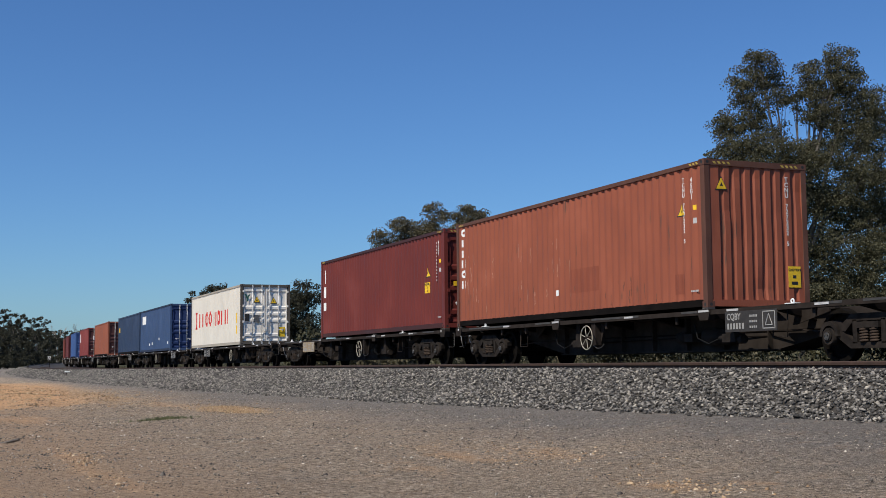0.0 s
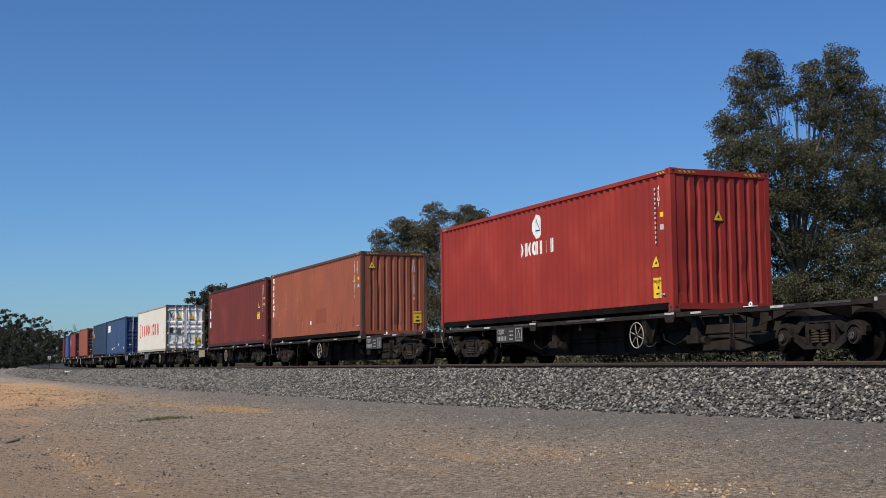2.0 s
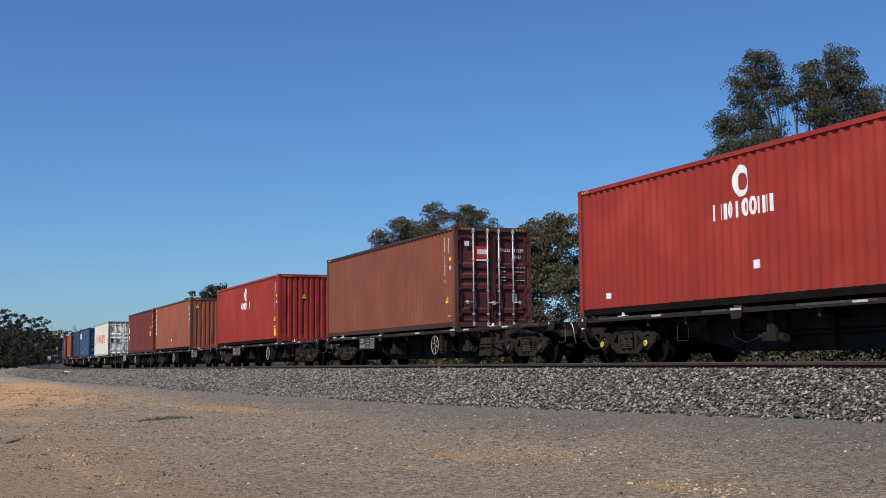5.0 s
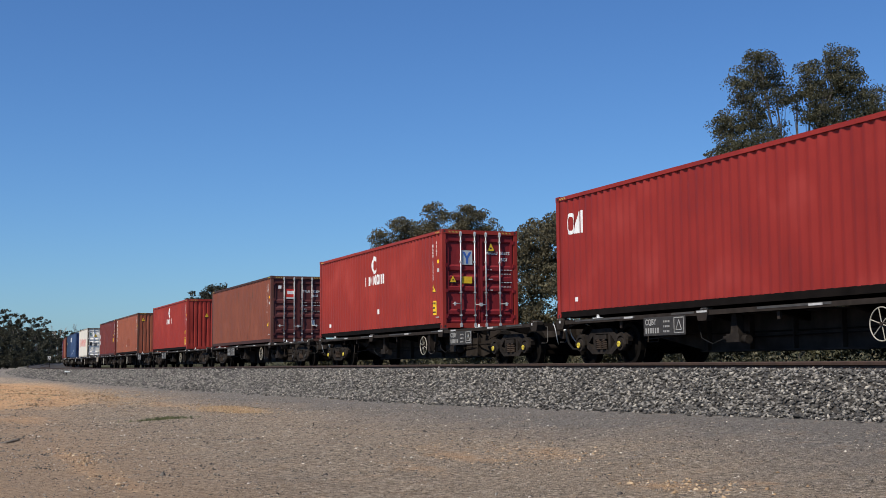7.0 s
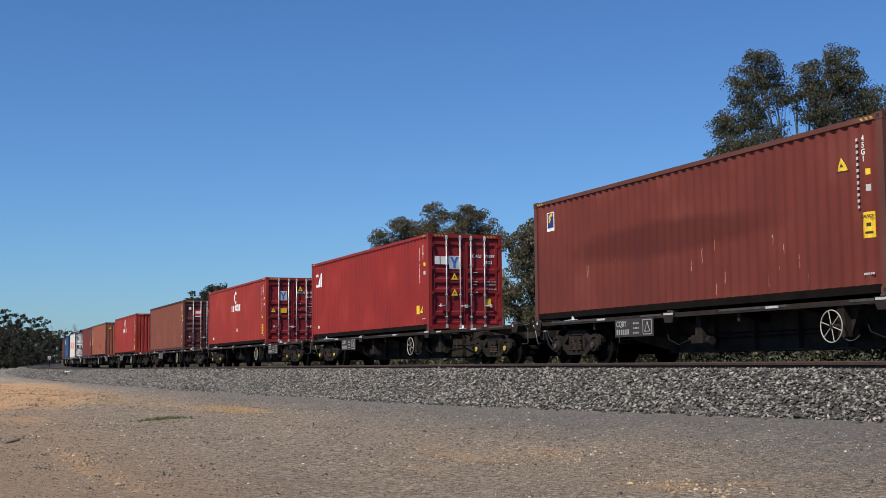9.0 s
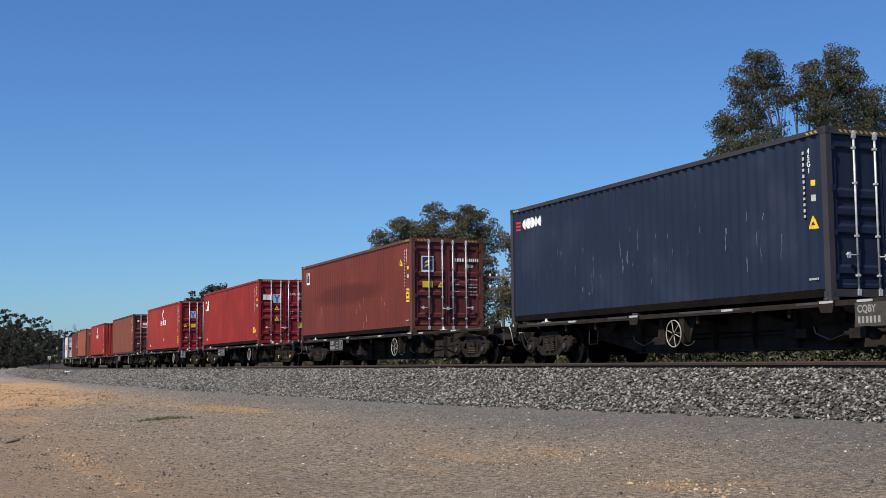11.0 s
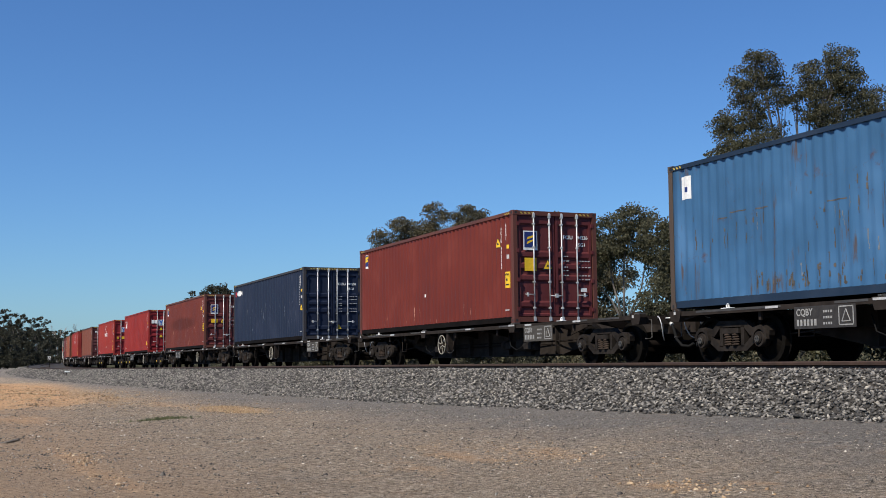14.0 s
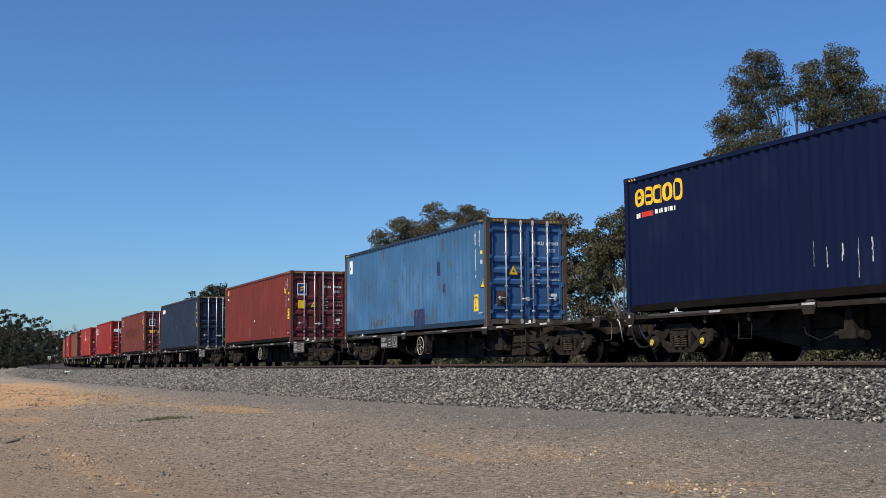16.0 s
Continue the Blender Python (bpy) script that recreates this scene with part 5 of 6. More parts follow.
def forked_mark(ob, y, z, mat=None):
    """A forked shape on a pale plate on the rear doors."""
    b = HY - y
    bm = bmesh.new()
    prism(bm, [(b - 0.035, z - 0.17), (b + 0.035, z - 0.17), (b + 0.035, z - 0.02), (b + 0.14, z + 0.17), (b + 0.065, z + 0.17), (b, z + 0.05), (b - 0.065, z + 0.17), (b - 0.14, z + 0.17), (b - 0.035, z - 0.02)],
          end_face(ob) - 0.014, end_face(ob) - 0.010, axis="x")
    bmesh.ops.recalc_face_normals(bm, faces=bm.faces)
    part("logo", bm, mat or MARK_BLUE, ob, "green forked mark" if mat else "blue forked mark")


def make_train():
    # orange-brown
    a = build_container("orange-brown steel container with a ribbed end wall", P("orange brown", (0.280, 0.083, 0.046), seed=1.0, rust=0.35, fade=0.15, dirt=0.25, runs=0.45), rear="wall", seed=11, code="TCNU 727232 5", post_mat=P("orange brown posts", (0.11, 0.050, 0.034), seed=1.5, rust=1.0, fade=0.3))
    [strokes(a, WHITE, 11.90, 2.62 - i * 0.29, 0.34, 0.22, 1, "white painted shape", 0.07, 20 + i) for i in range(6)]
    warning_triangle(a, True, 0.86, 1.98, 0.24)
    warning_triangle(a, False, 0.40, 2.42, 0.24)
    caution(a, False, 2.08, 0.62)
    end_text(a, "\n".join("TCNU 727232 5"), 1.952, 1.92, 0.125, lift=0.002)
    side_plate(a, "label_plate", 6.2, 0.62, 0.10, 0.14, WHITE)
    for px, pz, pw, ph in ((4.9, 0.85, 1.3, 0.55), (1.0, 0.50, 0.35, 0.4)):
        side_plate(a, "repair_patch", px, pz, pw, ph, PATCH_ORANGE, "patch of darker orange-brown paint")
    scrapes(a, 31, 40, (5.5, 11.6), (0.4, 2.2), SCRAPE_PALE, "pale scrape in the paint")
    scrapes(a, 32, 36, (1.0, 11.8), (0.22, 0.9), RUN_BROWN, "brown rust run")
    load(0.06, a, -4.45, 1.46)
    # red, ribbed end
    red = P("signal red", (0.285, 0.031, 0.022), seed=2.0, rust=0.12)
    c = build_container("bright red steel container with a white round emblem", red, rear="wall", seed=12)
    disc(c, WHITE, 6.03, 2.32, 0.24, 0.30, "white round emblem")
    bm = bmesh.new()
    painted(bm, 5.90 - HX, 6.12 - HX, lambda q: 2.20, lambda q: 2.235, 0.003)
    painted(bm, 5.90 - HX, 6.03 - HX, lambda q: 2.20 + (q - 5.90 + HX) * 2.2, lambda q: 2.24 + (q - 5.90 + HX) * 2.3, 0.003)
    painted(bm, 6.03 - HX, 6.12 - HX, lambda q: 2.49 - (q - 6.03 + HX) * 3.0, lambda q: 2.53 - (q - 6.03 + HX) * 3.2, 0.003)
    part("logo", bm, LOGO_BLUE, c, "blue triangle on the emblem")
    strokes(c, WHITE, 7.0, 1.80, 1.85, 0.34, 8, "white painted shape", 0.07, 5)
    warning_triangle(c, True, 0.66, 1.02, 0.24)
    warning_triangle(c, False, 1.15, 1.95, 0.22)
    caution(c, True, 0.60, 0.48)
    load(-19.28, c, 4.45, -1.87)
    # faded brown with doors
    t = build_container("faded brown steel container with maroon doors", P("faded brown", (0.200, 0.062, 0.037), seed=3.0, rust=0.45, fade=0.15, dirt=0.3, runs=0.45), rail_mat=P("maroon rail", (0.055, 0.023, 0.017), seed=3.2), seed=13, code="TRLU 712229 2", door_mat=P("maroon door", (0.095, 0.026, 0.025), seed=3.4, rust=0.3), post_mat=P("brown posts", (0.11, 0.045, 0.033), seed=3.5, rust=0.8))
    end_plate(t, "logo", 0.90, 2.15, 0.40, 0.36, LOGO_RED, "red emblem plate", 0.006)
    end_plate(t, "logo", 0.90, 2.17, 0.34, 0.14, WHITE, "white shape on the emblem", 0.010)
    end_plate(t, "logo", 0.90, 1.93, 0.40, 0.05, WHITE, "", 0.006)
    end_plate(t, "label_plate", 0.40, 2.40, 0.14, 0.14, WHITE, "", 0.006)
    end_plate(t, "label_plate", 1.9, 0.86, 0.14, 0.24, WHITE, "white paper label", 0.004)
    door_print(t, 3, "TRLU 712229 2")
    scrapes(t, 34, 30, (0.8, 11.6), (0.25, 1.2), RUN_BROWN, "brown rust run")
    warning_triangle(t, True, 0.62, 0.82, 0.24)
    load(-38.46, t, 4.45, -1.87)
    # red with emblem and doors
    q = build_container("bright red steel container with a white emblem and doors", red, seed=14, code="MAGU 553727", door_mat=P("crimson door", (0.20, 0.016, 0.020), seed=4.4, rust=0.15))
    disc(q, WHITE, 6.03, 2.30, 0.24, 0.30, "white round emblem")
    disc(q, red, 5.97, 2.28, 0.12, 0.16, "", 0.003)
    strokes(q, WHITE, 6.95, 1.80, 1.85, 0.34, 8, "white painted shape", 0.07, 8)
    side_plate(q, "label_plate", 5.6, 0.72, 0.2, 0.16, WHITE)
    side_plate(q, "label_plate", 10.9, 0.42, 0.2, 0.12, WHITE)
    warning_triangle(q, True, 0.75, 1.2, 0.22)
    caution(q, True, 0.72, 0.62)
    end_plate(q, "logo", 0.80, 2.08, 0.34, 0.42, GALV, "pale emblem plate", 0.006)
    forked_mark(q, 0.80, 2.07)
    end_plate(q, "caution_label", 0.80, 1.42, 0.32, 0.20, YELLOW, "yellow label", 0.006)
    warning_triangle(q, False, 0.35, 1.44, 0.2)
    warning_triangle(q, False, 1.58, 2.4, 0.24)
    door_print(q, 4, "MAGU 553727")
    load(-57.92, q, -4.45, -1.87, cap=True)
    # red with white block logo
    i_ = build_container("clean red steel container with a white block emblem", P("clean red", (0.255, 0.023, 0.018), seed=5.0, rust=0.1), seed=15, code="CAIU 787897", door_mat=P("clean red door", (0.22, 0.018, 0.022), seed=5.4, rust=0.1))
    bm = bmesh.new()
    painted_ring(bm, 11.52 - HX, 2.20, 0.19, 0.25, 0.085, 0.0, 2.6)
    part("logo", bm, WHITE, i_, "white rounded shape of the emblem")
    blocks(i_, i_.children[0].data.materials[0], [(11.35, 2.22, 0.10, 0.14)], "", "logo_gap")
    bm = bmesh.new()
    painted(bm, 11.10 - HX, 11.34 - HX, lambda q: 1.95, lambda q: 1.95 + 0.50 * min(1.0, (11.36 - HX - q) / 0.20))
    part("logo", bm, WHITE, i_, "white slanted shape of the emblem")
    blocks(i_, WHITE, [(10.98, 2.20, 0.07, 0.52)], "white bar of the emblem")
    side_plate(i_, "label_plate", 11.3, 0.42, 0.14, 0.10, WHITE)
    warning_triangle(i_, True, 0.62, 0.62, 0.24)
    side_plate(i_, "caution_label", 0.95, 0.62, 0.18, 0.26, YELLOW, "yellow label")
    for k, (y, w) in enumerate(((0.30, 0.16), (0.50, 0.18), (0.66, 0.06))):
        end_plate(i_, "logo", y, 2.08, w, 0.24, WHITE, "white block shape", 0.006)
    end_plate(i_, "logo", 0.86, 2.02, 0.34, 0.40, GALV, "pale emblem plate", 0.006)
    forked_mark(i_, 0.86, 2.02)
    warning_triangle(i_, False, 0.86, 1.60, 0.22)
    warning_triangle(i_, False, 0.86, 1.12, 0.22)
    end_plate(i_, "caution_label", 1.95, 0.82, 0.22, 0.24, YELLOW, "yellow label", 0.004)
    door_print(i_, 5, "CAIU 787897")
    load(-77.20, i_, 4.45, -1.87, cap=True)
    # brown-red with a large dull patch
    brn = (0.143, 0.0305, 0.0205)
    f = build_container("brown-red steel container with a dark scuffed band", P("brown red", brn, seed=6.0, rust=0.25, stain=(0.5, 1.50, 4.6, 0.46)), seed=16, door_mat=P("brown red door", (0.11, 0.026, 0.025), seed=6.4, rust=0.3), post_mat=P("brown red posts", (0.12, 0.045, 0.032), seed=6.5, rust=0.8))
    emblem(f, 11.36, 2.36)
    warning_triangle(f, True, 1.0, 2.18, 0.24)
    scrapes(f, 36, 16, (1.2, 11.6), (0.25, 1.3), SCRAPE_PALE, "pale scrape in the paint", 0.8)
    caution(f, True, 0.42, 1.12)
    end_emblem(f, 0.55, 2.08)
    end_plate(f, "caution_label", 0.55, 1.45, 0.34, 0.2, YELLOW, "yellow label", 0.006)
    warning_triangle(f, False, 1.0, 1.45, 0.2)
    door_print(f, 6)
    load(-96.39, f, 4.45, -1.87)
    # dark blue
    g = build_container("dark navy steel container with pale scratches", P("navy", (0.0155, 0.0235, 0.047), seed=7.0, rust=0.3, rust_c=(0.05, 0.06, 0.08), flakes=0.9, flake_c=(0.22, 0.25, 0.30)), seed=17, header_stripes=True, door_mat=P("navy door", (0.012, 0.0185, 0.040), seed=7.4, rust=0.15), post_mat=P("navy posts", (0.045, 0.042, 0.045), seed=7.5, rust=0.9))
    blocks(g, LOGO_RED, [(11.75, 2.52, 0.24, 0.05), (11.75, 2.43, 0.24, 0.05), (11.75, 2.34, 0.24, 0.05)], "red bars of an emblem")
    for k in range(5):
        disc(g, WHITE, 11.42 - k * 0.21, 2.45, 0.105, 0.13, "white round shape")
    scrapes(g, 33, 46, (1.2, 10.5), (0.4, 1.9), SCRAPE_BLUE, "pale scrape in the navy paint", 0.7)
    warning_triangle(g, True, 0.42, 1.30, 0.24)
    warning_triangle(g, False, 1.48, 0.52, 0.2)
    door_print(g, 7, "GESU 987608 4")
    load(-115.65, g, -4.45, 1.46, tan=True)
    # brown-red with emblem
    r = build_container("brown-red steel container with a small blue emblem", P("brick red", (0.147, 0.0255, 0.017), seed=8.0, rust=0.25), seed=18, code="FCIU 942364", door_mat=P("brick door", (0.11, 0.025, 0.026), seed=8.4, rust=0.25), post_mat=P("brick posts", (0.11, 0.04, 0.03), seed=8.5, rust=0.8))
    emblem(r, 11.50, 2.46)
    side_plate(r, "label_plate", 6.2, 1.02, 0.07, 0.09, WHITE)
    warning_triangle(r, True, 0.98, 2.12, 0.24)
    scrapes(r, 35, 14, (1.2, 11.0), (0.25, 0.8), SCRAPE_PALE, "pale scrape in the paint")
    caution(r, True, 0.46, 1.12)
    end_emblem(r, 0.50, 2.12)
    end_plate(r, "caution_label", 0.50, 1.50, 0.34, 0.34, YELLOW, "yellow label", 0.006)
    warning_triangle(r, False, 1.0, 1.50, 0.24)
    end_plate(r, "label_plate", 2.05, 0.86, 0.18, 0.10, WHITE, "", 0.004)
    door_print(r, 8, "FCIU 942364")
    load(-134.80, r, -4.45, 1.46, tan=True)
    # light blue, worn
    y = build_container("worn light blue steel container with rust streaks", P("light blue", (0.046, 0.130, 0.252), seed=9.0, rust=0.75, fade=0.25, dirt=0.6, runs=0.75), rail_mat=P("blue rail", (0.015, 0.030, 0.056), seed=9.2), seed=19, code="INKU 629043 9", door_mat=P("mid blue door", (0.042, 0.108, 0.235), seed=9.4, rust=0.3), post_mat=P("blue posts", (0.080, 0.058, 0.044), seed=9.5, rust=0.9))
    side_plate(y, "label_plate", 11.60, 2.40, 0.32, 0.46, WHITE, "white emblem plate")
    side_plate(y, "logo", 11.58, 2.36, 0.10, 0.10, LOGO_BLUE, "", 0.004)
    for k, (px, pz, pw, ph) in enumerate(((3.45, 1.76, 0.15, 0.42), (3.05, 1.16, 0.22, 0.26), (5.0, 0.40, 0.85, 0.48))):
        side_plate(y, "repair_patch", px, pz, pw, ph, PATCH_BLUE, "dark blue patch of fresh paint")
    scrapes(y, 41, 80, (3.6, 9.4), (0.28, 0.62), RUN_GREY, "grey-brown rust run", 1.9)
    scrapes(y, 42, 20, (6.6, 11.4), (1.3, 1.9), RUN_GREY, "grey-brown rust run", 1.5)
    scrapes(y, 43, 26, (1.2, 8.0), (0.5, 2.0), RUN_GREY, "grey-brown rust run", 1.5)
    scrapes(y, 44, 22, (1.8, 9.5), (0.3, 1.7), SCRAPE_BLUE, "pale scrape in the blue paint")
    scrapes(y, 45, 10, (2.6, 3.4), (0.9, 2.0), RUN_BROWN, "brown rust run")
    for px, pz, pw in ((9.9, 1.74, 0.5), (9.2, 1.72, 0.35), (10.4, 1.66, 0.3), (4.4, 1.95, 0.4), (4.1, 1.55, 0.3), (2.1, 1.5, 0.3), (7.2, 1.62, 0.45), (2.4, 0.62, 0.35)):
        side_plate(y, "scrape", px, pz, pw, 0.022, RUN_GREY, "level rusty scrape")
    warning_triangle(y, True, 0.30, 1.15, 0.26)
    caution(y, True, 0.80, 0.62, 0.29, 0.46)
    warning_triangle(y, False, 0.82, 1.48, 0.26)
    end_plate(y, "placard", 0.45, 0.72, 0.28, 0.38, POST_RUST, "rusty placard frame", 0.004)
    end_plate(y, "label_plate", 2.0, 0.82, 0.26, 0.08, WHITE, "", 0.004)
    door_print(y, 9, "INKU 629043 9")
    load(-154.2, y, 4.45, 1.46)
    # deep blue
    s = build_container("deep blue steel container with a yellow emblem", P("deep blue", (0.0055, 0.0095, 0.036), seed=10.0, rust=0.0, flakes=0.0, fade=0.1, gloss=0.1), seed=20, codes=True)
    for k in range(5):
        bm = bmesh.new()
        painted_ring(bm, 11.62 - k * 0.36 - HX, 2.42, 0.165, 0.19 + (0.03 if k == 4 else 0), 0.072, 0.0, 3.2)
        part("logo", bm, YELLOW, s, "yellow round shape")
    blocks(s, YELLOW, [(11.62, 2.42, 0.26, 0.06), (11.26, 2.42, 0.26, 0.06), (10.77, 2.40, 0.07, 0.36)], "yellow bar")
    blocks(s, WHITE, [(11.72 - k * 0.12, 2.04, 0.08, 0.10) for k in range(2)], "small white shapes")
    blocks(s, LOGO_RED, [(11.3, 2.05, 0.45, 0.11)], "red shape")
    blocks(s, WHITE, [(10.96 - k * 0.11, 2.06, 0.07, 0.09) for k in range(7)], "small white shapes")
    rnd = random.Random(5)
    for k in range(6):
        bm = bmesh.new()
        rx, rz = 6.1 - k * 0.36 - HX, 0.98 + rnd.uniform(-0.12, 0.10)
        for j in range(rnd.randint(4, 7)):
            wid, tall, at = rnd.uniform(0.005, 0.020), rnd.uniform(0.05, 0.12), rx + rnd.uniform(-0.015, 0.015)
            painted(bm, at - wid, at + wid, lambda q: rz - tall + abs(q - at), lambda q: rz - abs(q - at))
            rz -= tall * rnd.uniform(0.7, 1.0)
        part("paint_run", bm, DULL_WHITE, s, "pale run of spilt paint")
    load(-173.54, s, -4.45, -1.87, cap=True)
    # ahead of the orange one
    m = build_container("maroon steel container with white block shapes", P("maroon", (0.150, 0.031, 0.025), seed=11.0, rust=0.1, flakes=0.2, flake_c=(0.4, 0.3, 0.3)), rail_mat=P("maroon rail two", (0.055, 0.020, 0.018), seed=11.2), seed=21)
    blocks(m, WHITE, [(11.72, 2.28, 0.11, 0.50), (11.72, 1.70, 0.28, 0.40), (11.72, 1.16, 0.32, 0.30)], "column of white block shapes")
    warning_triangle(m, True, 1.35, 1.72, 0.3)
    caution(m, True, 1.40, 1.25, 0.36, 0.32)
    end_plate(m, "logo", 0.5, 2.15, 0.16, 0.40, WHITE, "white shape", 0.006)
    end_plate(m, "caution_label", 0.5, 1.30, 0.4, 0.14, YELLOW, "yellow label", 0.006)
    load(13.15, m, 4.66, -1.74, tail=True, tan=2)
    # door white is raised above the walls' to brighten the weakly lit end
    w = build_container("white insulated container with red block shapes", P("white", (0.66, 0.62, 0.54), seed=12.0, rust=0.15, fade=0.08, dirt=0.15), rail_mat=P("white rail", (0.38, 0.34, 0.28), seed=12.2), seed=22, codes=False, hazard=False, door_mat=P("white door", (0.80, 0.75, 0.67), seed=12.4, rust=0.1, fade=0.08), post_mat=P("white posts", (0.10, 0.085, 0.07), seed=12.5, rust=0.6))
    blocks(w, LOGO_RED, [(10.7, 1.50, 0.26, 0.90), (10.7, 1.92, 0.55, 0.10), (10.7, 1.08, 0.55, 0.10)], "red block shape")
    strokes(w, LOGO_RED, 10.15, 1.50, 3.5, 0.78, 4, "red painted shape", 0.20, 3)
    strokes(w, LOGO_RED, 6.35, 1.48, 3.5, 0.78, 4, "red painted shape", 0.20, 12)
    blocks(w, YELLOW, [(0.9, 1.3, 0.22, 0.5), (0.9, 0.75, 0.2, 0.4)], "small yellow label", "label_plate")
    blocks(w, LOGO_BLUE, [(10.80, 1.5, 0.08, 0.6)], "blue bar")
    forked_mark(w, 0.34, 2.24, LOGO_GREEN)
    warning_triangle(w, False, 0.80, 2.16, 0.27)
    warning_triangle(w, False, 1.62, 2.12, 0.27)
    end_plate(w, "placard", 0.32, 1.30, 0.22, 0.34, BLACK, "dark placard", 0.006)
    end_plate(w, "placard", 0.80, 1.25, 0.26, 0.34, PLATE_GREY, "grey placard", 0.006)
    end_plate(w, "caution_label", 2.02, 0.62, 0.34, 0.46, YELLOW, "yellow label", 0.006)
    load(38.46, w, 4.45, -1.6)
    b = build_container("mid blue steel container with a white emblem plate", P("mid blue", (0.042, 0.076, 0.160), seed=13.0, rust=0.15), rail_mat=P("navy rail", (0.02, 0.03, 0.06), seed=13.2), seed=23, codes=False, hazard=False, door_mat=P("mid blue doors", (0.022, 0.042, 0.12), seed=13.4))
    side_plate(b, "label_plate", 10.6, 2.2, 1.5, 0.55, WHITE, "white emblem plate")
    for px, pz in ((7.0, 0.55), (4.4, 0.8), (1.0, 0.5), (8.3, 0.5)):
        side_plate(b, "label_plate", px, pz, 0.3, 0.16, WHITE)
    load(57.49, b, -4.45, 1.46)
    d = build_container("dark blue steel container with a yellow label", P("slate blue", (0.028, 0.048, 0.095), seed=14.0, rust=0.1), seed=24, codes=False, hazard=False)
    side_plate(d, "label_plate", 11.4, 1.9, 0.8, 0.35, YELLOW, "yellow label")
    load(70.2, d, -4.45, 1.46, tail=True)
    e = build_container("orange-brown steel container with dark doors", P("orange", (0.27, 0.085, 0.048), seed=15.0, rust=0.2), seed=25, codes=False, hazard=False, door_mat=P("dark doors", (0.07, 0.03, 0.028), seed=15.4))
    load(89.4, e, 4.45, -1.87, tail=True)
    p = build_container("dull red steel container with a white plate", P("dull red", (0.21, 0.045, 0.04), seed=16.0, rust=0.2), seed=26, codes=False, hazard=False, door_mat=P("dark doors two", (0.07, 0.025, 0.025), seed=16.4))
    side_plate(p, "label_plate", 11.0, 2.0, 1.0, 0.9, WHITE, "white emblem plate")
    end_plate(p, "label_plate", 1.1, 1.9, 1.2, 0.4, WHITE, "white plate", 0.006)
    load(108.8, p, 4.45, -1.87, tail=True)
    u = build_container("clear blue ribbed steel container", P("clear blue", (0.05, 0.10, 0.25), seed=17.0, rust=0.1), seed=27, codes=False, hazard=False)
    load(128.1, u, 4.45, -1.87, tail=True)
    v = build_container("maroon steel container with dark doors", P("dark maroon", (0.13, 0.035, 0.035), seed=18.0, rust=0.1), seed=28, codes=False, hazard=False)
    load(147.4, v, 4.45, -1.87, tail=True)
    x = build_container("dusty brown-red ribbed steel container", P("rust red", (0.19, 0.05, 0.035), seed=19.0, rust=0.2), seed=29, codes=False, hazard=False)
    load(166.7, x, 4.45, -1.87, tail=True)


PATCH_ORANGE = P("touch-up orange", (0.240, 0.068, 0.038), seed=1.7, rust=0.2)
SCRAPE_PALE = plain("bare scraped paint", (0.40, 0.19, 0.13), 0.6, 0, 0.25, 14.0)
RUN_GREY = plain("grey-brown rust run", (0.085, 0.072, 0.060), 0.7, 0, 0.4, 9.0)
RUN_BROWN = plain("dull brown rust run", (0.13, 0.05, 0.032), 0.7, 0, 0.3, 9.0)
SCRAPE_BLUE = plain("scraped pale blue paint", (0.13, 0.15, 0.18), 0.6, 0, 0.25, 14.0)
PATCH_BLUE = plain("fresh dark blue paint", (0.014, 0.024, 0.085), 0.5, 0, 0.15, 6.0)
MARK_BLUE = plain("mid blue mark paint", (0.05, 0.13, 0.42), 0.5, 0, 0.1, 10.0)
LOGO_GREEN = plain("green logo paint", (0.02, 0.10, 0.08), 0.5, 0, 0.1, 10.0)


def emblem(ob, x, z):
    o = side_plate(ob, "emblem", x, z, 0.33, 0.46, WHITE, "white bordered blue and yellow emblem")
    side_plate(o, "emblem_field", x, z + 0.03, 0.29, 0.36, LOGO_BLUE, "", 0.003)
    a = x - HX
    for left, right, low, high in ((-0.12, 0.11, 0.09, 0.18), (-0.05, 0.11, 0.0, 0.075)):
        bm = bmesh.new()
        painted(bm, a + left, a + right, lambda q: z + low - (q - a) * 0.30, lambda q: z + high - (q - a) * 0.18, 0.005)
        part("emblem_shape", bm, YELLOW, o)


def end_emblem(ob, y, z):
    o = end_plate(ob, "emblem", y, z, 0.40, 0.50, WHITE, "white bordered blue and yellow emblem", 0.006)
    end_plate(o, "emblem_field", y, z + 0.02, 0.34, 0.40, LOGO_BLUE, "", 0.010)
    bm = bmesh.new()
    b = HY - y
    for k in (0.0, 0.12):
        prism(bm, [(b + 0.10, z + 0.02 - k), (b - 0.12 + k * 0.5, z + 0.10 - k), (b - 0.14 + k * 0.5, z + 0.15 - k), (b + 0.08, z + 0.09 - k)], end_face(ob) - 0.016, end_face(ob) - 0.012, axis="x")
    part("emblem_shape", bm, YELLOW, o)


make_train()
WAGONS = []


def make_wagons():
    base = build_wagon()
    capped = build_wagon(YELLOW_CAP)
    used = {False: 0, True: 0}
    for rear, ob, board, wheel, tail, tan, cap in TRAIN:
        mid = rear + (9.09 if tail else 3.1)
        src = capped if cap else base
        w = src if not used[cap] else copy_thing(src, Matrix())
        used[cap] += 1
        WAGONS.append((mid, w, ob, -3.0 if tail else 3.0, board, wheel, tan))
    for mid, w, ob, at, board, wheel, tan in WAGONS:
        add_sign(w, board, tan)
        add_handwheel(w, wheel)


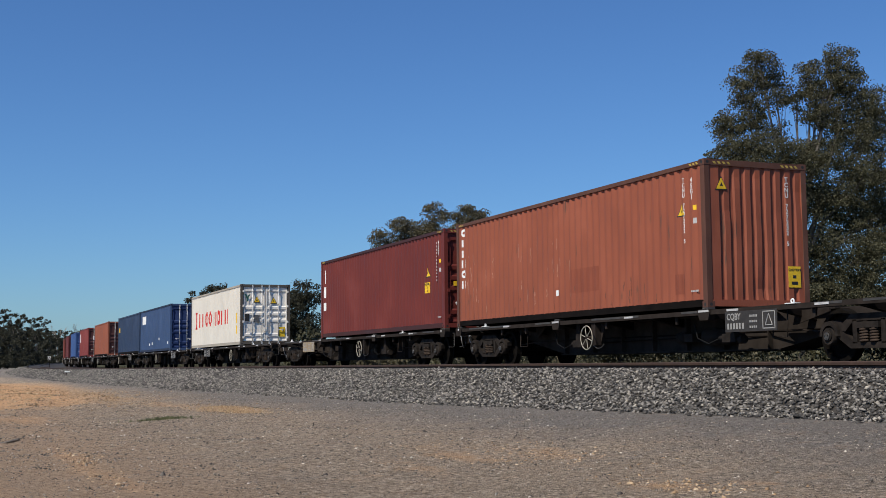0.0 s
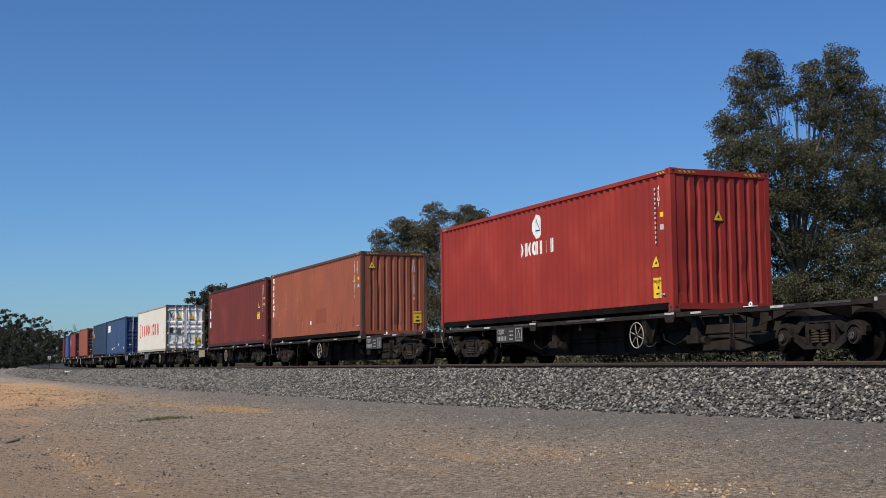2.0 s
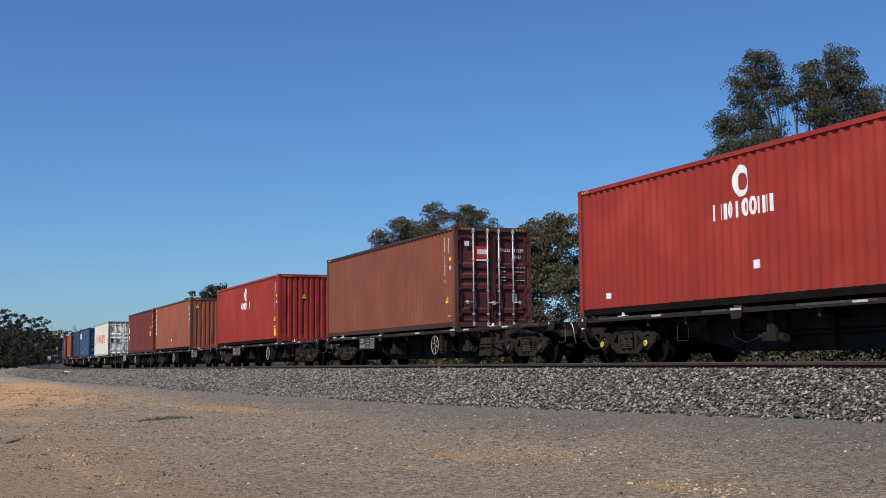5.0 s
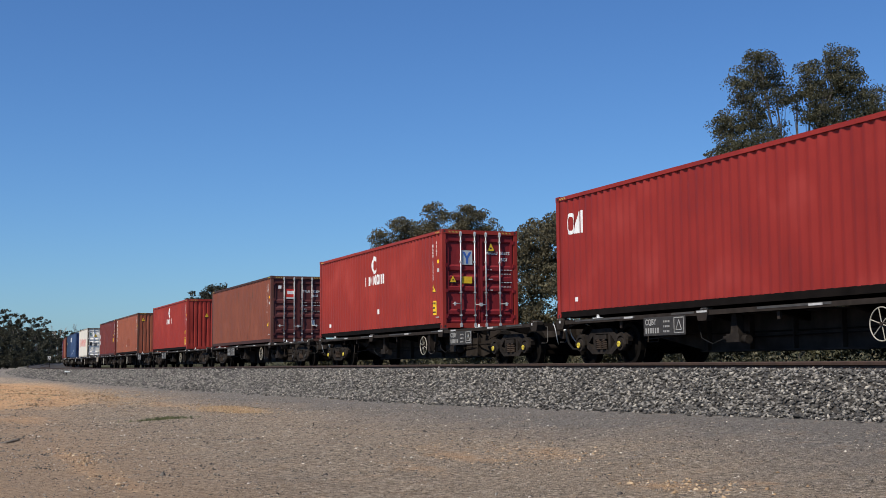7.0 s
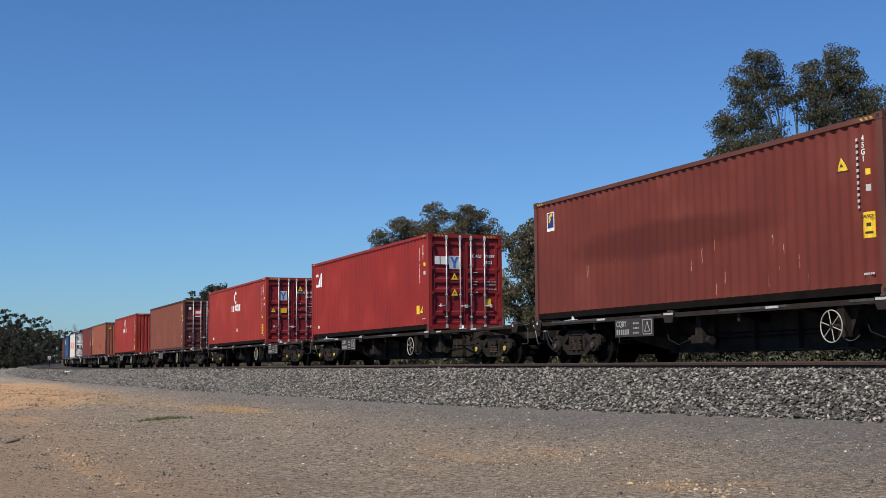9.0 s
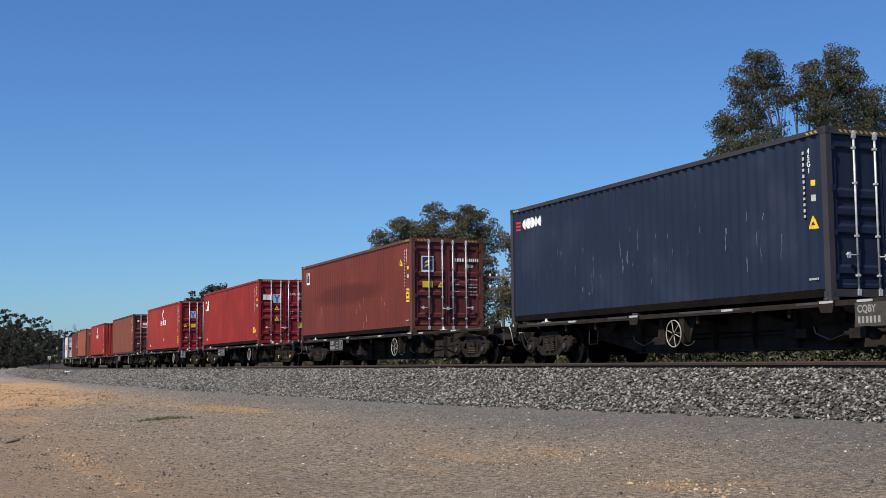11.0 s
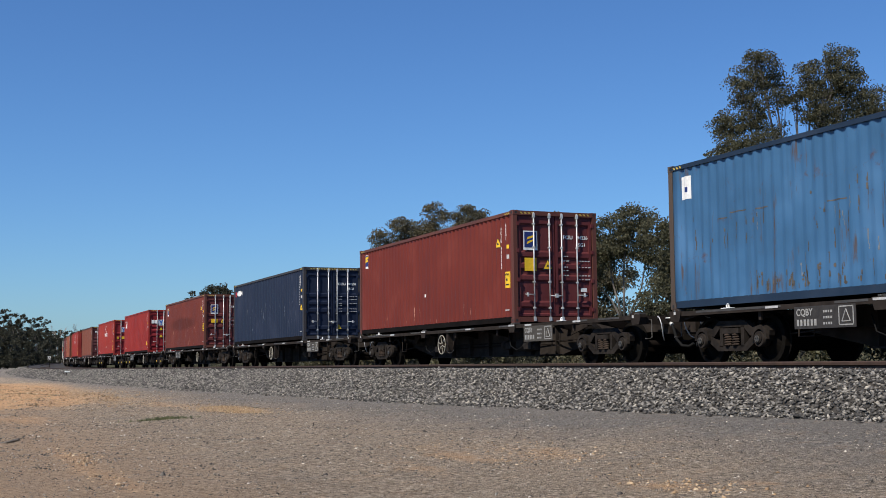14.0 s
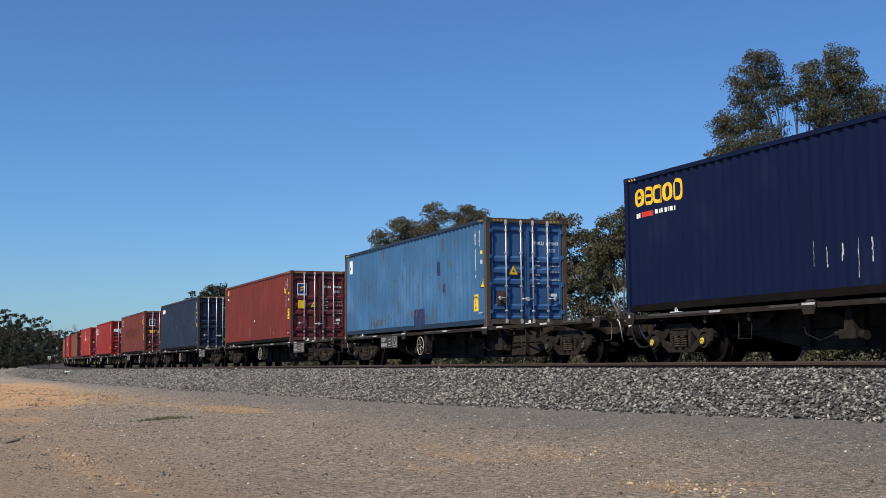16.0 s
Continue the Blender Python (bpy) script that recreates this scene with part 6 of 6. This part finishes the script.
YELLOW_CAP = plain("dusty yellow axle cap", (0.58, 0.45, 0.05), 0.6, 0, 0.3, 9.0)
make_wagons()


# ---- trees ----
def leaf_material(name, dark, mid, light):
    m, nt, b = node_material(name)
    g = nt.nodes.new("ShaderNodeNewGeometry")
    c = ramp(nt, g.outputs["Random Per Island"], [(0, dark), (0.5, mid), (0.85, light), (1.0, scaled(light, 1.3))])
    nt.links.new(mix(nt, level(nt, noise_tex(nt, 0.5, 3), 0.35, 0.65, 0, 0.5), c, mid), b.inputs["Base Color"])
    b.inputs["Roughness"].default_value = 0.6
    b.inputs["Specular IOR Level"].default_value = 0.2
    tl = nt.nodes.new("ShaderNodeBsdfTranslucent")
    ms = nt.nodes.new("ShaderNodeMixShader")
    ms.inputs["Fac"].default_value = 0.42
    nt.links.new(c, tl.inputs["Color"])
    nt.links.new(b.outputs["BSDF"], ms.inputs[1])
    nt.links.new(tl.outputs["BSDF"], ms.inputs[2])
    nt.links.new(ms.outputs["Shader"], nt.nodes["Material Output"].inputs["Surface"])
    return m


GUM = leaf_material("grey green gum leaves", (0.050, 0.049, 0.027), (0.094, 0.090, 0.051), (0.148, 0.142, 0.088))
GUM_BROWN = leaf_material("olive brown gum leaves", (0.072, 0.062, 0.038), (0.125, 0.110, 0.066), (0.190, 0.168, 0.106))
BUSH = leaf_material("dark bush leaves", (0.028, 0.029, 0.019), (0.048, 0.048, 0.032), (0.074, 0.073, 0.050))
BARK = plain("grey gum bark", (0.12, 0.105, 0.09), 0.85, 0, 0.5, 2.0, 18.0)
BARK_PALE = plain("pale gum bark", (0.30, 0.27, 0.23), 0.8, 0, 0.4, 2.0, 18.0)


def gum_tree(x, y, lobes, leaf_mat, label, seed, leaves, leaf=(0.10, 0.026), fullness=2.4, swell=1.22, bark=None, base=None, name="gum_tree", cat="tree", clump=70):
    """A gum tree: tapered trunk, limbs that fork towards each lobe, and drooping leaves in small clumps about the lobes.
    lobes: x, y, z from the foot, radius across, radius up; the leaves number about leaves times fullness."""
    rng = np.random.default_rng(seed)
    t = thing(name, label, cat, "trees behind the railway")
    t.location = (x, y, base)
    bm = bmesh.new()
    top = max(l[2] for l in lobes)
    r0 = 0.0095 * top + 0.04
    fork = Vector((0, 0, top * 0.30))
    mid = Vector((0, 0.05, top * 0.14))
    tube(bm, (0, 0, -0.3), mid, r0 * 1.15, 9, r0 * 0.95)
    tube(bm, mid, fork, r0 * 0.95, 9, r0 * 0.8)
    for lx, ly, lz, lr, lu in lobes:
        end = Vector((lx, ly, lz))
        k1 = fork.lerp(end, 0.45) + Vector((rng.normal(0, 0.06), rng.normal(0, 0.06), 0.05)) * top * 0.35
        tube(bm, fork * 0.97, k1, r0 * 0.62, 7, r0 * 0.40)
        tube(bm, k1, end, r0 * 0.40, 6, r0 * 0.16)
        for j in range(5):
            a = k1.lerp(end, rng.uniform(0.3, 1.0))
            d = Vector(rng.normal(size=3)).normalized()
            d.z = abs(d.z) * 0.8
            b = end + Vector((d.x * lr, d.y * lr, d.z * lu)) * 0.75
            m = a.lerp(b, 0.5) + Vector(rng.normal(size=3)) * 0.08 * lr
            tube(bm, a, m, r0 * 0.13, 4, r0 * 0.09)
            tube(bm, m, b, r0 * 0.09, 4, r0 * 0.03)
    part("trunk", bm, bark or BARK, t, "grey barked trunk and limbs")
    # leaf clumps: small balls of leaves scattered in the outer part of each lobe
    wts = np.array([l[3] ** 2 * l[4] for l in lobes]) ** 0.8
    per = (wts / wts.sum() * leaves).astype(int)
    pts = []
    for (lx, ly, lz, lr, lu), n in zip(lobes, per):
        n = int(n * fullness)
        k = max(8, n // clump)
        d = rng.normal(size=(k, 3))
        d /= np.linalg.norm(d, axis=1)[:, None]
        rad = rng.uniform(0.05, 1.0, (k, 1)) ** 0.5
        cl = d * rad * np.array([lr, lr, lu]) * swell + np.array([lx, ly, lz])
        size = rng.uniform(0.16, 0.30, (k, 1)) * (0.5 + 0.3 * lr) * (clump / 70) ** 0.4
        who = rng.integers(0, k, n)
        q = rng.normal(size=(n, 3))
        far = np.linalg.norm(q, axis=1)[:, None]
        q *= np.minimum(far, 1.75) / far
        if clump > 70:
            # leaves hang in the upper shell of a clump
            q *= 0.45 + 0.55 * np.clip(far / 1.2, 0, 1)
            q[:, 2] = np.abs(q[:, 2]) * np.where(rng.uniform(0, 1, n) < 0.72, 1.0, -0.8)
        q *= size[who] * np.array([1.1, 1.1, 0.85])
        pts.append(cl[who] + q)
    p = np.concatenate(pts)
    p = p[p[:, 2] > 0.25]
    n = len(p)
    d = rng.normal(size=(n, 3)) * np.array([0.7, 0.7, 0.45]) + np.array([0, 0, -0.75])
    d /= np.linalg.norm(d, axis=1)[:, None]
    w = np.cross(d, rng.normal(size=(n, 3)))
    w /= np.linalg.norm(w, axis=1)[:, None] + 1e-9
    ln = rng.uniform(0.7, 1.4, (n, 1)) * leaf[0]
    wd = rng.uniform(0.7, 1.3, (n, 1)) * leaf[1]
    v = np.stack([p, p + d * ln * 0.45 + w * wd, p + d * ln, p + d * ln * 0.45 - w * wd], 1)
    me = bpy.data.meshes.new("crown")
    me.vertices.add(n * 4)
    me.vertices.foreach_set("co", v.reshape(-1))
    me.loops.add(n * 4)
    me.loops.foreach_set("vertex_index", np.arange(n * 4))
    me.polygons.add(n)
    me.polygons.foreach_set("loop_start", np.arange(n) * 4)
    me.update(calc_edges=True)
    me.materials.append(leaf_mat)
    c = new("crown", me)
    c.parent = t
    c["label"] = "crown of narrow drooping leaves with gaps"
    return t


def build_trees():
    # the tall gum: two high lobes over a broad dark body
    gum_tree(17.2, 60, [(-1.6, 0, 14.75, 0.85, 0.8), (-2.4, 0.3, 13.7, 0.9, 0.9), (-0.9, 0, 13.6, 0.75, 0.9), (0.15, 0.1, 13.2, 0.5, 0.6), (1.0, 0.5, 14.4, 0.75, 0.7), (2.3, 0.2, 14.9, 0.85, 0.8), (1.7, 0.2, 13.5, 1.1, 0.9), (2.9, 0.2, 13.8, 0.75, 0.9),
                        (-3.2, 0.6, 11.9, 0.8, 0.9), (-1.9, 0.4, 12.3, 0.9, 0.8), (-0.9, 0.4, 11.6, 0.6, 0.5), (1.0, 0, 12.0, 0.7, 0.7), (2.2, 0.3, 12.1, 1.0, 0.9), (3.9, 0.3, 12.6, 0.9, 1.0), (3.6, 0.5, 11.2, 1.1, 0.9),
                        (-3.3, -0.2, 10.4, 0.95, 0.9), (-3.5, -0.2, 9.1, 0.85, 0.9), (-1.7, -0.6, 10.3, 1.2, 1.0), (-0.1, -0.5, 10.0, 1.2, 1.0), (1.5, 0.3, 10.4, 1.2, 1.0), (3.6, 0, 9.5, 1.4, 1.1), (-2.4, -0.4, 7.9, 1.5, 1.2),
                        (-0.4, -0.3, 8.2, 1.4, 1.1), (1.5, 0.4, 8.3, 1.5, 1.2), (3.9, 0.6, 7.4, 1.6, 1.2), (-2.8, 0.3, 5.8, 1.3, 1.2), (-0.9, 0.3, 5.9, 1.4, 1.1), (1.4, 0.3, 6.0, 1.6, 1.2), (3.6, 0.2, 5.2, 1.5, 1.1),
                        (-2.6, 0.5, 3.7, 1.4, 1.2), (-0.5, -0.5, 3.6, 1.4, 1.1), (1.5, 0.2, 3.7, 1.5, 1.2), (3.7, 0, 3.2, 1.6, 1.2), (-1.6, 0.8, 1.6, 1.6, 1.0), (1.6, 0.8, 1.5, 1.6, 1.0)],
             GUM, "tall grey-green gum tree behind the railway", 1, 90000, (0.088, 0.038), base=-0.1, swell=1.09, clump=120)
    gum_tree(23.5, 63, [(-0.6, 0, 12.6, 1.9, 1.7), (1.5, 0, 10.2, 2.2, 1.8), (-1.8, 0, 9.0, 1.8, 1.6), (0, 0, 6.6, 2.3, 1.8), (2.0, 0, 3.6, 2.2, 1.7), (-1.8, 0, 3.4, 1.8, 1.4)], GUM, "tall grey-green gum tree behind the railway", 2, 15000, (0.11, 0.036), base=-0.1, clump=110)
    gum_tree(11.9, 62, [(0.9, 0, 7.6, 1.0, 1.2), (-0.5, 0, 6.6, 1.2, 1.2), (0.4, 0, 5.0, 1.4, 1.2), (1.2, 0.3, 2.8, 1.4, 1.3), (-0.8, 0, 3.2, 1.3, 1.2)], GUM, "slender gum tree with airy leaves", 3, 11000, (0.15, 0.042), base=-0.1)
    gum_tree(9.6, 66, [(0.2, 0, 7.8, 1.2, 0.9), (-0.9, 0, 6.5, 1.0, 0.9), (1.3, 0, 6.4, 1.0, 0.9), (-1.7, 0, 4.8, 0.7, 0.9), (1.9, 0, 4.8, 0.7, 0.9), (0, 0, 1.7, 1.6, 0.9)], GUM, "slender gum tree with airy leaves", 4, 9000, (0.15, 0.042), base=-0.1)
    gum_tree(9.2, 78, [(-1.6, 0, 8.6, 1.2, 1.1), (0.4, 0, 7.3, 1.6, 1.2), (1.3, 0, 6.0, 1.4, 1.3), (-0.9, 0, 5.2, 1.5, 1.4), (0.8, 0, 3.0, 1.7, 1.4)], GUM_BROWN, "olive-brown gum tree behind the railway", 5, 12000, (0.15, 0.052), base=-0.3, swell=1.25, clump=150)
    gum_tree(6.0, 80, [(0.6, 0, 8.9, 1.2, 1.1), (-0.7, 0, 7.6, 1.4, 1.3), (0.9, 0, 6.2, 1.6, 1.4), (-0.8, 0, 4.6, 1.6, 1.4), (0.4, 0, 2.6, 1.7, 1.5)], GUM_BROWN, "olive-brown gum tree behind the railway", 6, 12000, (0.15, 0.052), base=-0.3, swell=1.25, clump=150)
    gum_tree(2.0, 90, [(-0.1, 0, 11.5, 1.0, 0.8), (0.5, 0, 10.6, 1.1, 0.8), (-1.2, 0, 10.6, 1.0, 0.8), (1.2, 0.3, 9.6, 1.2, 1.0), (-0.7, 0, 9.4, 1.4, 1.0), (-0.6, 0, 8.0, 1.8, 1.3), (0.2, 0, 6.6, 2.0, 1.6), (0, 0, 4.2, 2.2, 1.8)],
             GUM_BROWN, "olive-brown gum tree behind the railway", 7, 20000, (0.115, 0.047), base=-0.55, swell=1.2, clump=150)
    gum_tree(-1.45, 91, [(0.8, 0, 11.4, 0.75, 0.8), (0.9, 0.2, 10.3, 1.0, 0.9), (-1.8, 0, 10.5, 1.0, 0.7), (-0.5, 0.1, 10.4, 0.9, 0.7), (-3.0, 0, 9.7, 0.8, 0.6), (-0.4, 0, 9.5, 1.5, 1.0), (-2.2, 0, 8.2, 1.5, 1.2), (0.3, 0, 7.9, 1.5, 1.2), (0, 0, 5.2, 2.4, 1.8)],
             GUM_BROWN, "olive-brown gum tree behind the railway", 8, 20000, (0.115, 0.047), base=-0.55, swell=1.2, clump=150)
    gum_tree(-6.0, 98, [(0, 0, 6.2, 2.0, 1.4), (-1.8, 0, 5.0, 1.8, 1.3), (1.4, 0, 4.0, 2.0, 1.4), (0, 0, 2.4, 2.2, 1.4)], BUSH, "dark scrubby gum behind the railway", 9, 4500, (0.23, 0.085), base=-0.5)
    gum_tree(-15.0, 125, [(1.4, 0, 7.3, 1.8, 1.3), (-0.8, 0, 6.6, 1.8, 1.3), (0.5, 0, 4.6, 2.4, 1.6), (-1.4, 0, 3.6, 2.2, 1.6)], BUSH, "dark scrubby gum behind the railway", 10, 7000, (0.25, 0.06), base=-0.6)
    gum_tree(-27.2, 145, [(0.8, 0, 8.6, 1.7, 1.2), (-1.3, 0, 7.8, 1.4, 1.2), (0.3, 0, 6.0, 2.2, 1.6), (0, 0, 3.5, 2.4, 1.8)], BUSH, "dark scrubby gum behind the railway", 11, 7000, (0.28, 0.07), base=-0.8)
    gum_tree(-21.0, 140, [(0.6, 0, 5.6, 2.0, 1.3), (-1.3, 0, 4.6, 2.2, 1.4), (0.3, 0, 3.0, 2.6, 1.6)], BUSH, "dark scrubby gum behind the railway", 12, 3500, (0.32, 0.09), base=-0.8)
    # the dark bush beyond the bend
    for i in range(30):
        rnd = random.Random(40 + i)
        s, o = 150 + 9.6 * i, (10.5 if i < 5 else 12.5) + 4.5 * (i % 3) + (9 if i < 4 else 0)
        px, py = place(s, o)
        px, py = float(px), float(py)
        top = float(np.interp(px / py, [-0.40, -0.36, -0.345, -0.33, -0.318, -0.305, -0.29], [0.033, 0.032, 0.0285, 0.028, 0.027, 0.0255, 0.0212]))
        h = max(3.0, top * py * rnd.uniform(0.85, 1.05) + 1.0)
        gum_tree(px, py, [(rnd.uniform(-0.6, 0.6), 0, h * 0.86, 1.7, h * 0.11), (rnd.uniform(-2.0, -0.8), 0, h * 0.68, 2.0, h * 0.15), (rnd.uniform(0.8, 2.0), 0, h * 0.64, 2.0, h * 0.15),
                          (0, -0.3, h * 0.44, 2.6, h * 0.19), (1.4, -0.6, h * 0.22, 2.6, h * 0.16), (-1.4, -0.6, h * 0.22, 2.6, h * 0.16), (0, -1.2, h * 0.10, 2.8, h * 0.09)],
                 BUSH, "dark green gum in the bush beyond the bend", 60 + i, 3000 if i < 14 else 1300, (0.24, 0.115) if i < 14 else (0.34, 0.16), base=float(ground_z(s, o)) - 0.2)
    for i in range(16):
        rnd = random.Random(140 + i)
        ux, d = -0.345 + 0.016 * i, 470 + 10 * (i % 3)
        h = float(np.interp(ux, [-0.345, -0.31, -0.29, -0.1], [13.5, 12.0, 10.5, 11.5])) * rnd.uniform(0.9, 1.06)
        gum_tree(ux * d, d, [(rnd.uniform(-1, 1), 0, h * 0.86, 3.4, h * 0.12), (-2.6, 0, h * 0.62, 4.0, h * 0.18), (2.6, 0, h * 0.6, 4.0, h * 0.18), (0, -0.5, h * 0.3, 5.0, h * 0.2)],
                 BUSH, "dark green gum forest far behind the line", 160 + i, 600, (0.8, 0.36), base=-0.3)
    # shrubs that close the view low down behind the tracks
    rnd = random.Random(7)
    for i in range(26):
        d = rnd.uniform(66, 100)
        u = -0.10 + 0.49 * (i + rnd.uniform(0, 1)) / 26
        h = rnd.uniform(2.4, 3.8)
        gum_tree(u * d, d, [(rnd.uniform(-0.6, 0.6), 0, h * 0.72, 1.0, h * 0.24), (-0.9, 0, h * 0.42, 1.2, h * 0.26), (0.9, 0.2, h * 0.42, 1.2, h * 0.26), (0, -0.3, h * 0.2, 1.6, h * 0.18)],
                 (GUM, BUSH, GUM_BROWN)[i % 3], "low leafy shrub behind the railway", 200 + i, 750, (0.20, 0.08), base=-0.4, name="shrub", cat="shrub")
    # taller shrubs and saplings close behind the far track
    for i in range(20):
        d = rnd.uniform(60, 74)
        u = 0.125 + 0.265 * (i + rnd.uniform(0, 1)) / 20
        h = rnd.uniform(3.8, 6.2) if u > 0.18 else rnd.uniform(2.2, 3.0)
        gum_tree(u * d, d, [(rnd.uniform(-0.5, 0.5), 0, h * 0.80, 0.9, h * 0.17), (-0.8, 0, h * 0.55, 1.2, h * 0.2), (0.8, 0.2, h * 0.52, 1.2, h * 0.2), (0, -0.3, h * 0.28, 1.5, h * 0.18)],
                 (GUM, BUSH)[i % 2], "bushy dark sapling behind the railway", 300 + i, 1300, (0.17, 0.068), base=-0.4, name="sapling", cat="tree")
    # flat-topped gums that stand above the bush beyond the bend
    for k, (u, d, top) in enumerate(((-0.354, 330, 13.8), (-0.343, 335, 13.0), (-0.326, 335, 12.0), (-0.333, 340, 11.3))):
        gum_tree(u * d, d, [(-1.9, 0, top - 0.4, 1.2, 0.4), (0.6, 0, top + 0.2, 1.5, 0.4), (2.4, 0, top - 0.8, 1.2, 0.4), (0.2, 0.4, top - 1.7, 1.5, 0.5), (0.3, 0.4, top - 3.0, 2.3, 0.8), (-0.8, 0, top - 4.6, 2.6, 1.0)], BUSH, "flat-topped gum above the dark bush", 330 + k, 900, (0.34, 0.15), base=-1.0)
    bare_tree(-0.310 * 400, 400, 1, 8.0)
    bare_tree(-0.295 * 395, 395, 2, 8.0)


def bare_tree(x, y, seed, tall):
    """A dead tree: pale forking twigs without leaves."""
    rng = random.Random(seed)
    t = thing("dead_tree", "leafless grey dead tree above the bush", "tree", "trees behind the railway")
    t.location = (x, y, -1.3)
    bm = bmesh.new()

    def fork(p, d, ln, r, n):
        q = p + d * ln
        tube(bm, p, q, r, 5, r * 0.65)
        if n:
            for _ in range(3):
                e = (d + Vector((rng.uniform(-0.6, 0.6), rng.uniform(-0.6, 0.6), rng.uniform(-0.1, 0.5)))).normalized()
                fork(p + d * ln * rng.uniform(0.6, 1.0), e, ln * rng.uniform(0.4, 0.6), r * 0.6, n - 1)
    fork(Vector((0, 0, 0)), Vector((0, 0, 1)), tall, 0.13, 4)
    part("trunk", bm, BARK_PALE, t)


build_trees()


# ---- line-side things ----
def build_lineside():
    """A power pole with its wires behind the track, a white line-side board, a short marker post on the ballast."""
    x, y = 4.15, 86.0
    t = thing("power_pole", "weathered timber power pole with crossarm and white insulators", "utility pole")
    t.location = (x, y, -0.4)
    bm = bmesh.new()
    tube(bm, (0, 0, -0.2), (0, 0, 7.0), 0.13, 10, 0.10)
    part("pole", bm, BARK, t, "grey timber pole")
    arms = []
    for z in (6.35, 5.55):
        bm = bmesh.new()
        box(bm, -1.0, 1.0, -0.16, -0.08, z, z + 0.12)
        part("crossarm", bm, BARK, t)
        for a in (-0.9, -0.45, 0.45, 0.9):
            bm = bmesh.new()
            tube(bm, (a, -0.12, z + 0.12), (a, -0.12, z + 0.32), 0.05, 10, 0.07)
            part("insulator", bm, WHITE, t, "white insulator")
            arms.append((x + a, y - 0.12, z - 0.4 + 0.3))
    for i in (2,):
        px, py, pz = arms[i]
        c = bpy.data.curves.new("power_line", "CURVE")
        c.dimensions, c.bevel_depth, c.bevel_resolution = "3D", 0.009, 1
        sp = c.splines.new("POLY")
        sp.points.add(15)
        qx, qy, qz = px + 20.0, py - 61.0, pz - 0.62
        for j in range(16):
            f = j / 15
            sp.points[j].co = (px + (qx - px) * f, py + (qy - py) * f, pz + (qz - pz) * f - 4 * 0.30 * f * (1 - f), 1)
        c.materials.append(STEEL_DARK)
        tagged(new("power_line", c), "thin dark power line hung from the pole", "power line", "power lines")
    s = thing("lineside_board", "small white square line-side board on a post", "sign")
    s.location = (-44.2, 140.0, -0.9)
    bm = bmesh.new()
    tube(bm, (0, 0, -0.5), (0, 0, 1.7), 0.035, 8)
    part("post", bm, STEEL_DARK, s)
    bm = bmesh.new()
    box(bm, -0.17, 0.17, -0.06, -0.04, 1.27, 1.70)
    b = part("board", bm, DULL_WHITE, s, "white board")
    for a in (-0.09, 0.09):
        bm = bmesh.new()
        box(bm, a - 0.06, a + 0.06, -0.066, -0.06, 1.32, 1.46)
        part("spot", bm, BLACK, b)
    bm = bmesh.new()
    box(bm, -0.06, 0.06, -0.066, -0.06, 1.52, 1.66)
    part("spot", bm, BLACK, b)
    p = thing("marker_post", "short grey post with a white cap on the ballast", "marker post")
    p.location = (-20.75, 68.7, float(ground_z(51.2, 8.35)))
    bm = bmesh.new()
    tube(bm, (0, 0, -0.1), (0, 0, 0.40), 0.03, 8)
    part("post", bm, STEEL_BROWN, p)
    bm = bmesh.new()
    tube(bm, (0, 0, 0.36), (0, 0, 0.43), 0.08, 12, 0.09)
    box(bm, 0.02, 0.2, -0.04, 0.04, 0.37, 0.42)
    part("cap", bm, WHITE, p, "white cap")


build_lineside()


def fallen_stick(x, y, ln, turn, seed):
    """A dead branch on the ground with two side twigs."""
    rng = random.Random(seed)
    t = thing("fallen_stick", "dark stick shape on the sandy ground, one standing for a shadow", "stick", "sticks on the ground")
    t.location = (x, y, float(near_ground(np.array([(x, y, 0.0)]))[0]))
    bm = bmesh.new()
    c, s = math.cos(turn), math.sin(turn)
    pts = [(c * ln * f + rng.uniform(-0.02, 0.02), s * ln * f + rng.uniform(-0.02, 0.02), 0.012 + 0.02 * math.sin(f * 3.1)) for f in (-0.5, -0.2, 0.1, 0.3, 0.5)]
    pipe(bm, pts, 0.013, 6)
    for f in (1, 3):
        p = Vector(pts[f])
        tube(bm, p, p + Vector((c * 0.12 + s * 0.07, s * 0.12 - c * 0.07, 0.05)) * (ln + 0.4), 0.007, 5, 0.003)
    part("branch", bm, BARK, t)


# the nearer stick is put in for a dark shadow on the ground
fallen_stick(-4.0, 11.55, 0.22, 0.1, 1)
fallen_stick(-17.0, 48.0, 0.8, 0.5, 2)


# ---- what moves ----
def motions():
    steps = [i * 0.5 for i in range(33)]
    turns = [i / 15 for i in range(241)]
    for mid, w, ob, at, board, wheel, tan in WAGONS:
        rows = [(t, rail_pose(mid + run(t), HALF_BASE)) for t in steps]
        walk(w, rows)
        walk(ob, [(t, m @ Matrix.Translation((at, 0, 1.10))) for t, m in rows])
        for ws in [c for c in w.children if c.name.split(".")[0] == "wheelset"]:
            here = Matrix.Translation(ws.location)
            walk(ws, [(t, here @ Matrix.Rotation(run(t) / WHEEL_R, 4, "Y")) for t in turns])


motions()
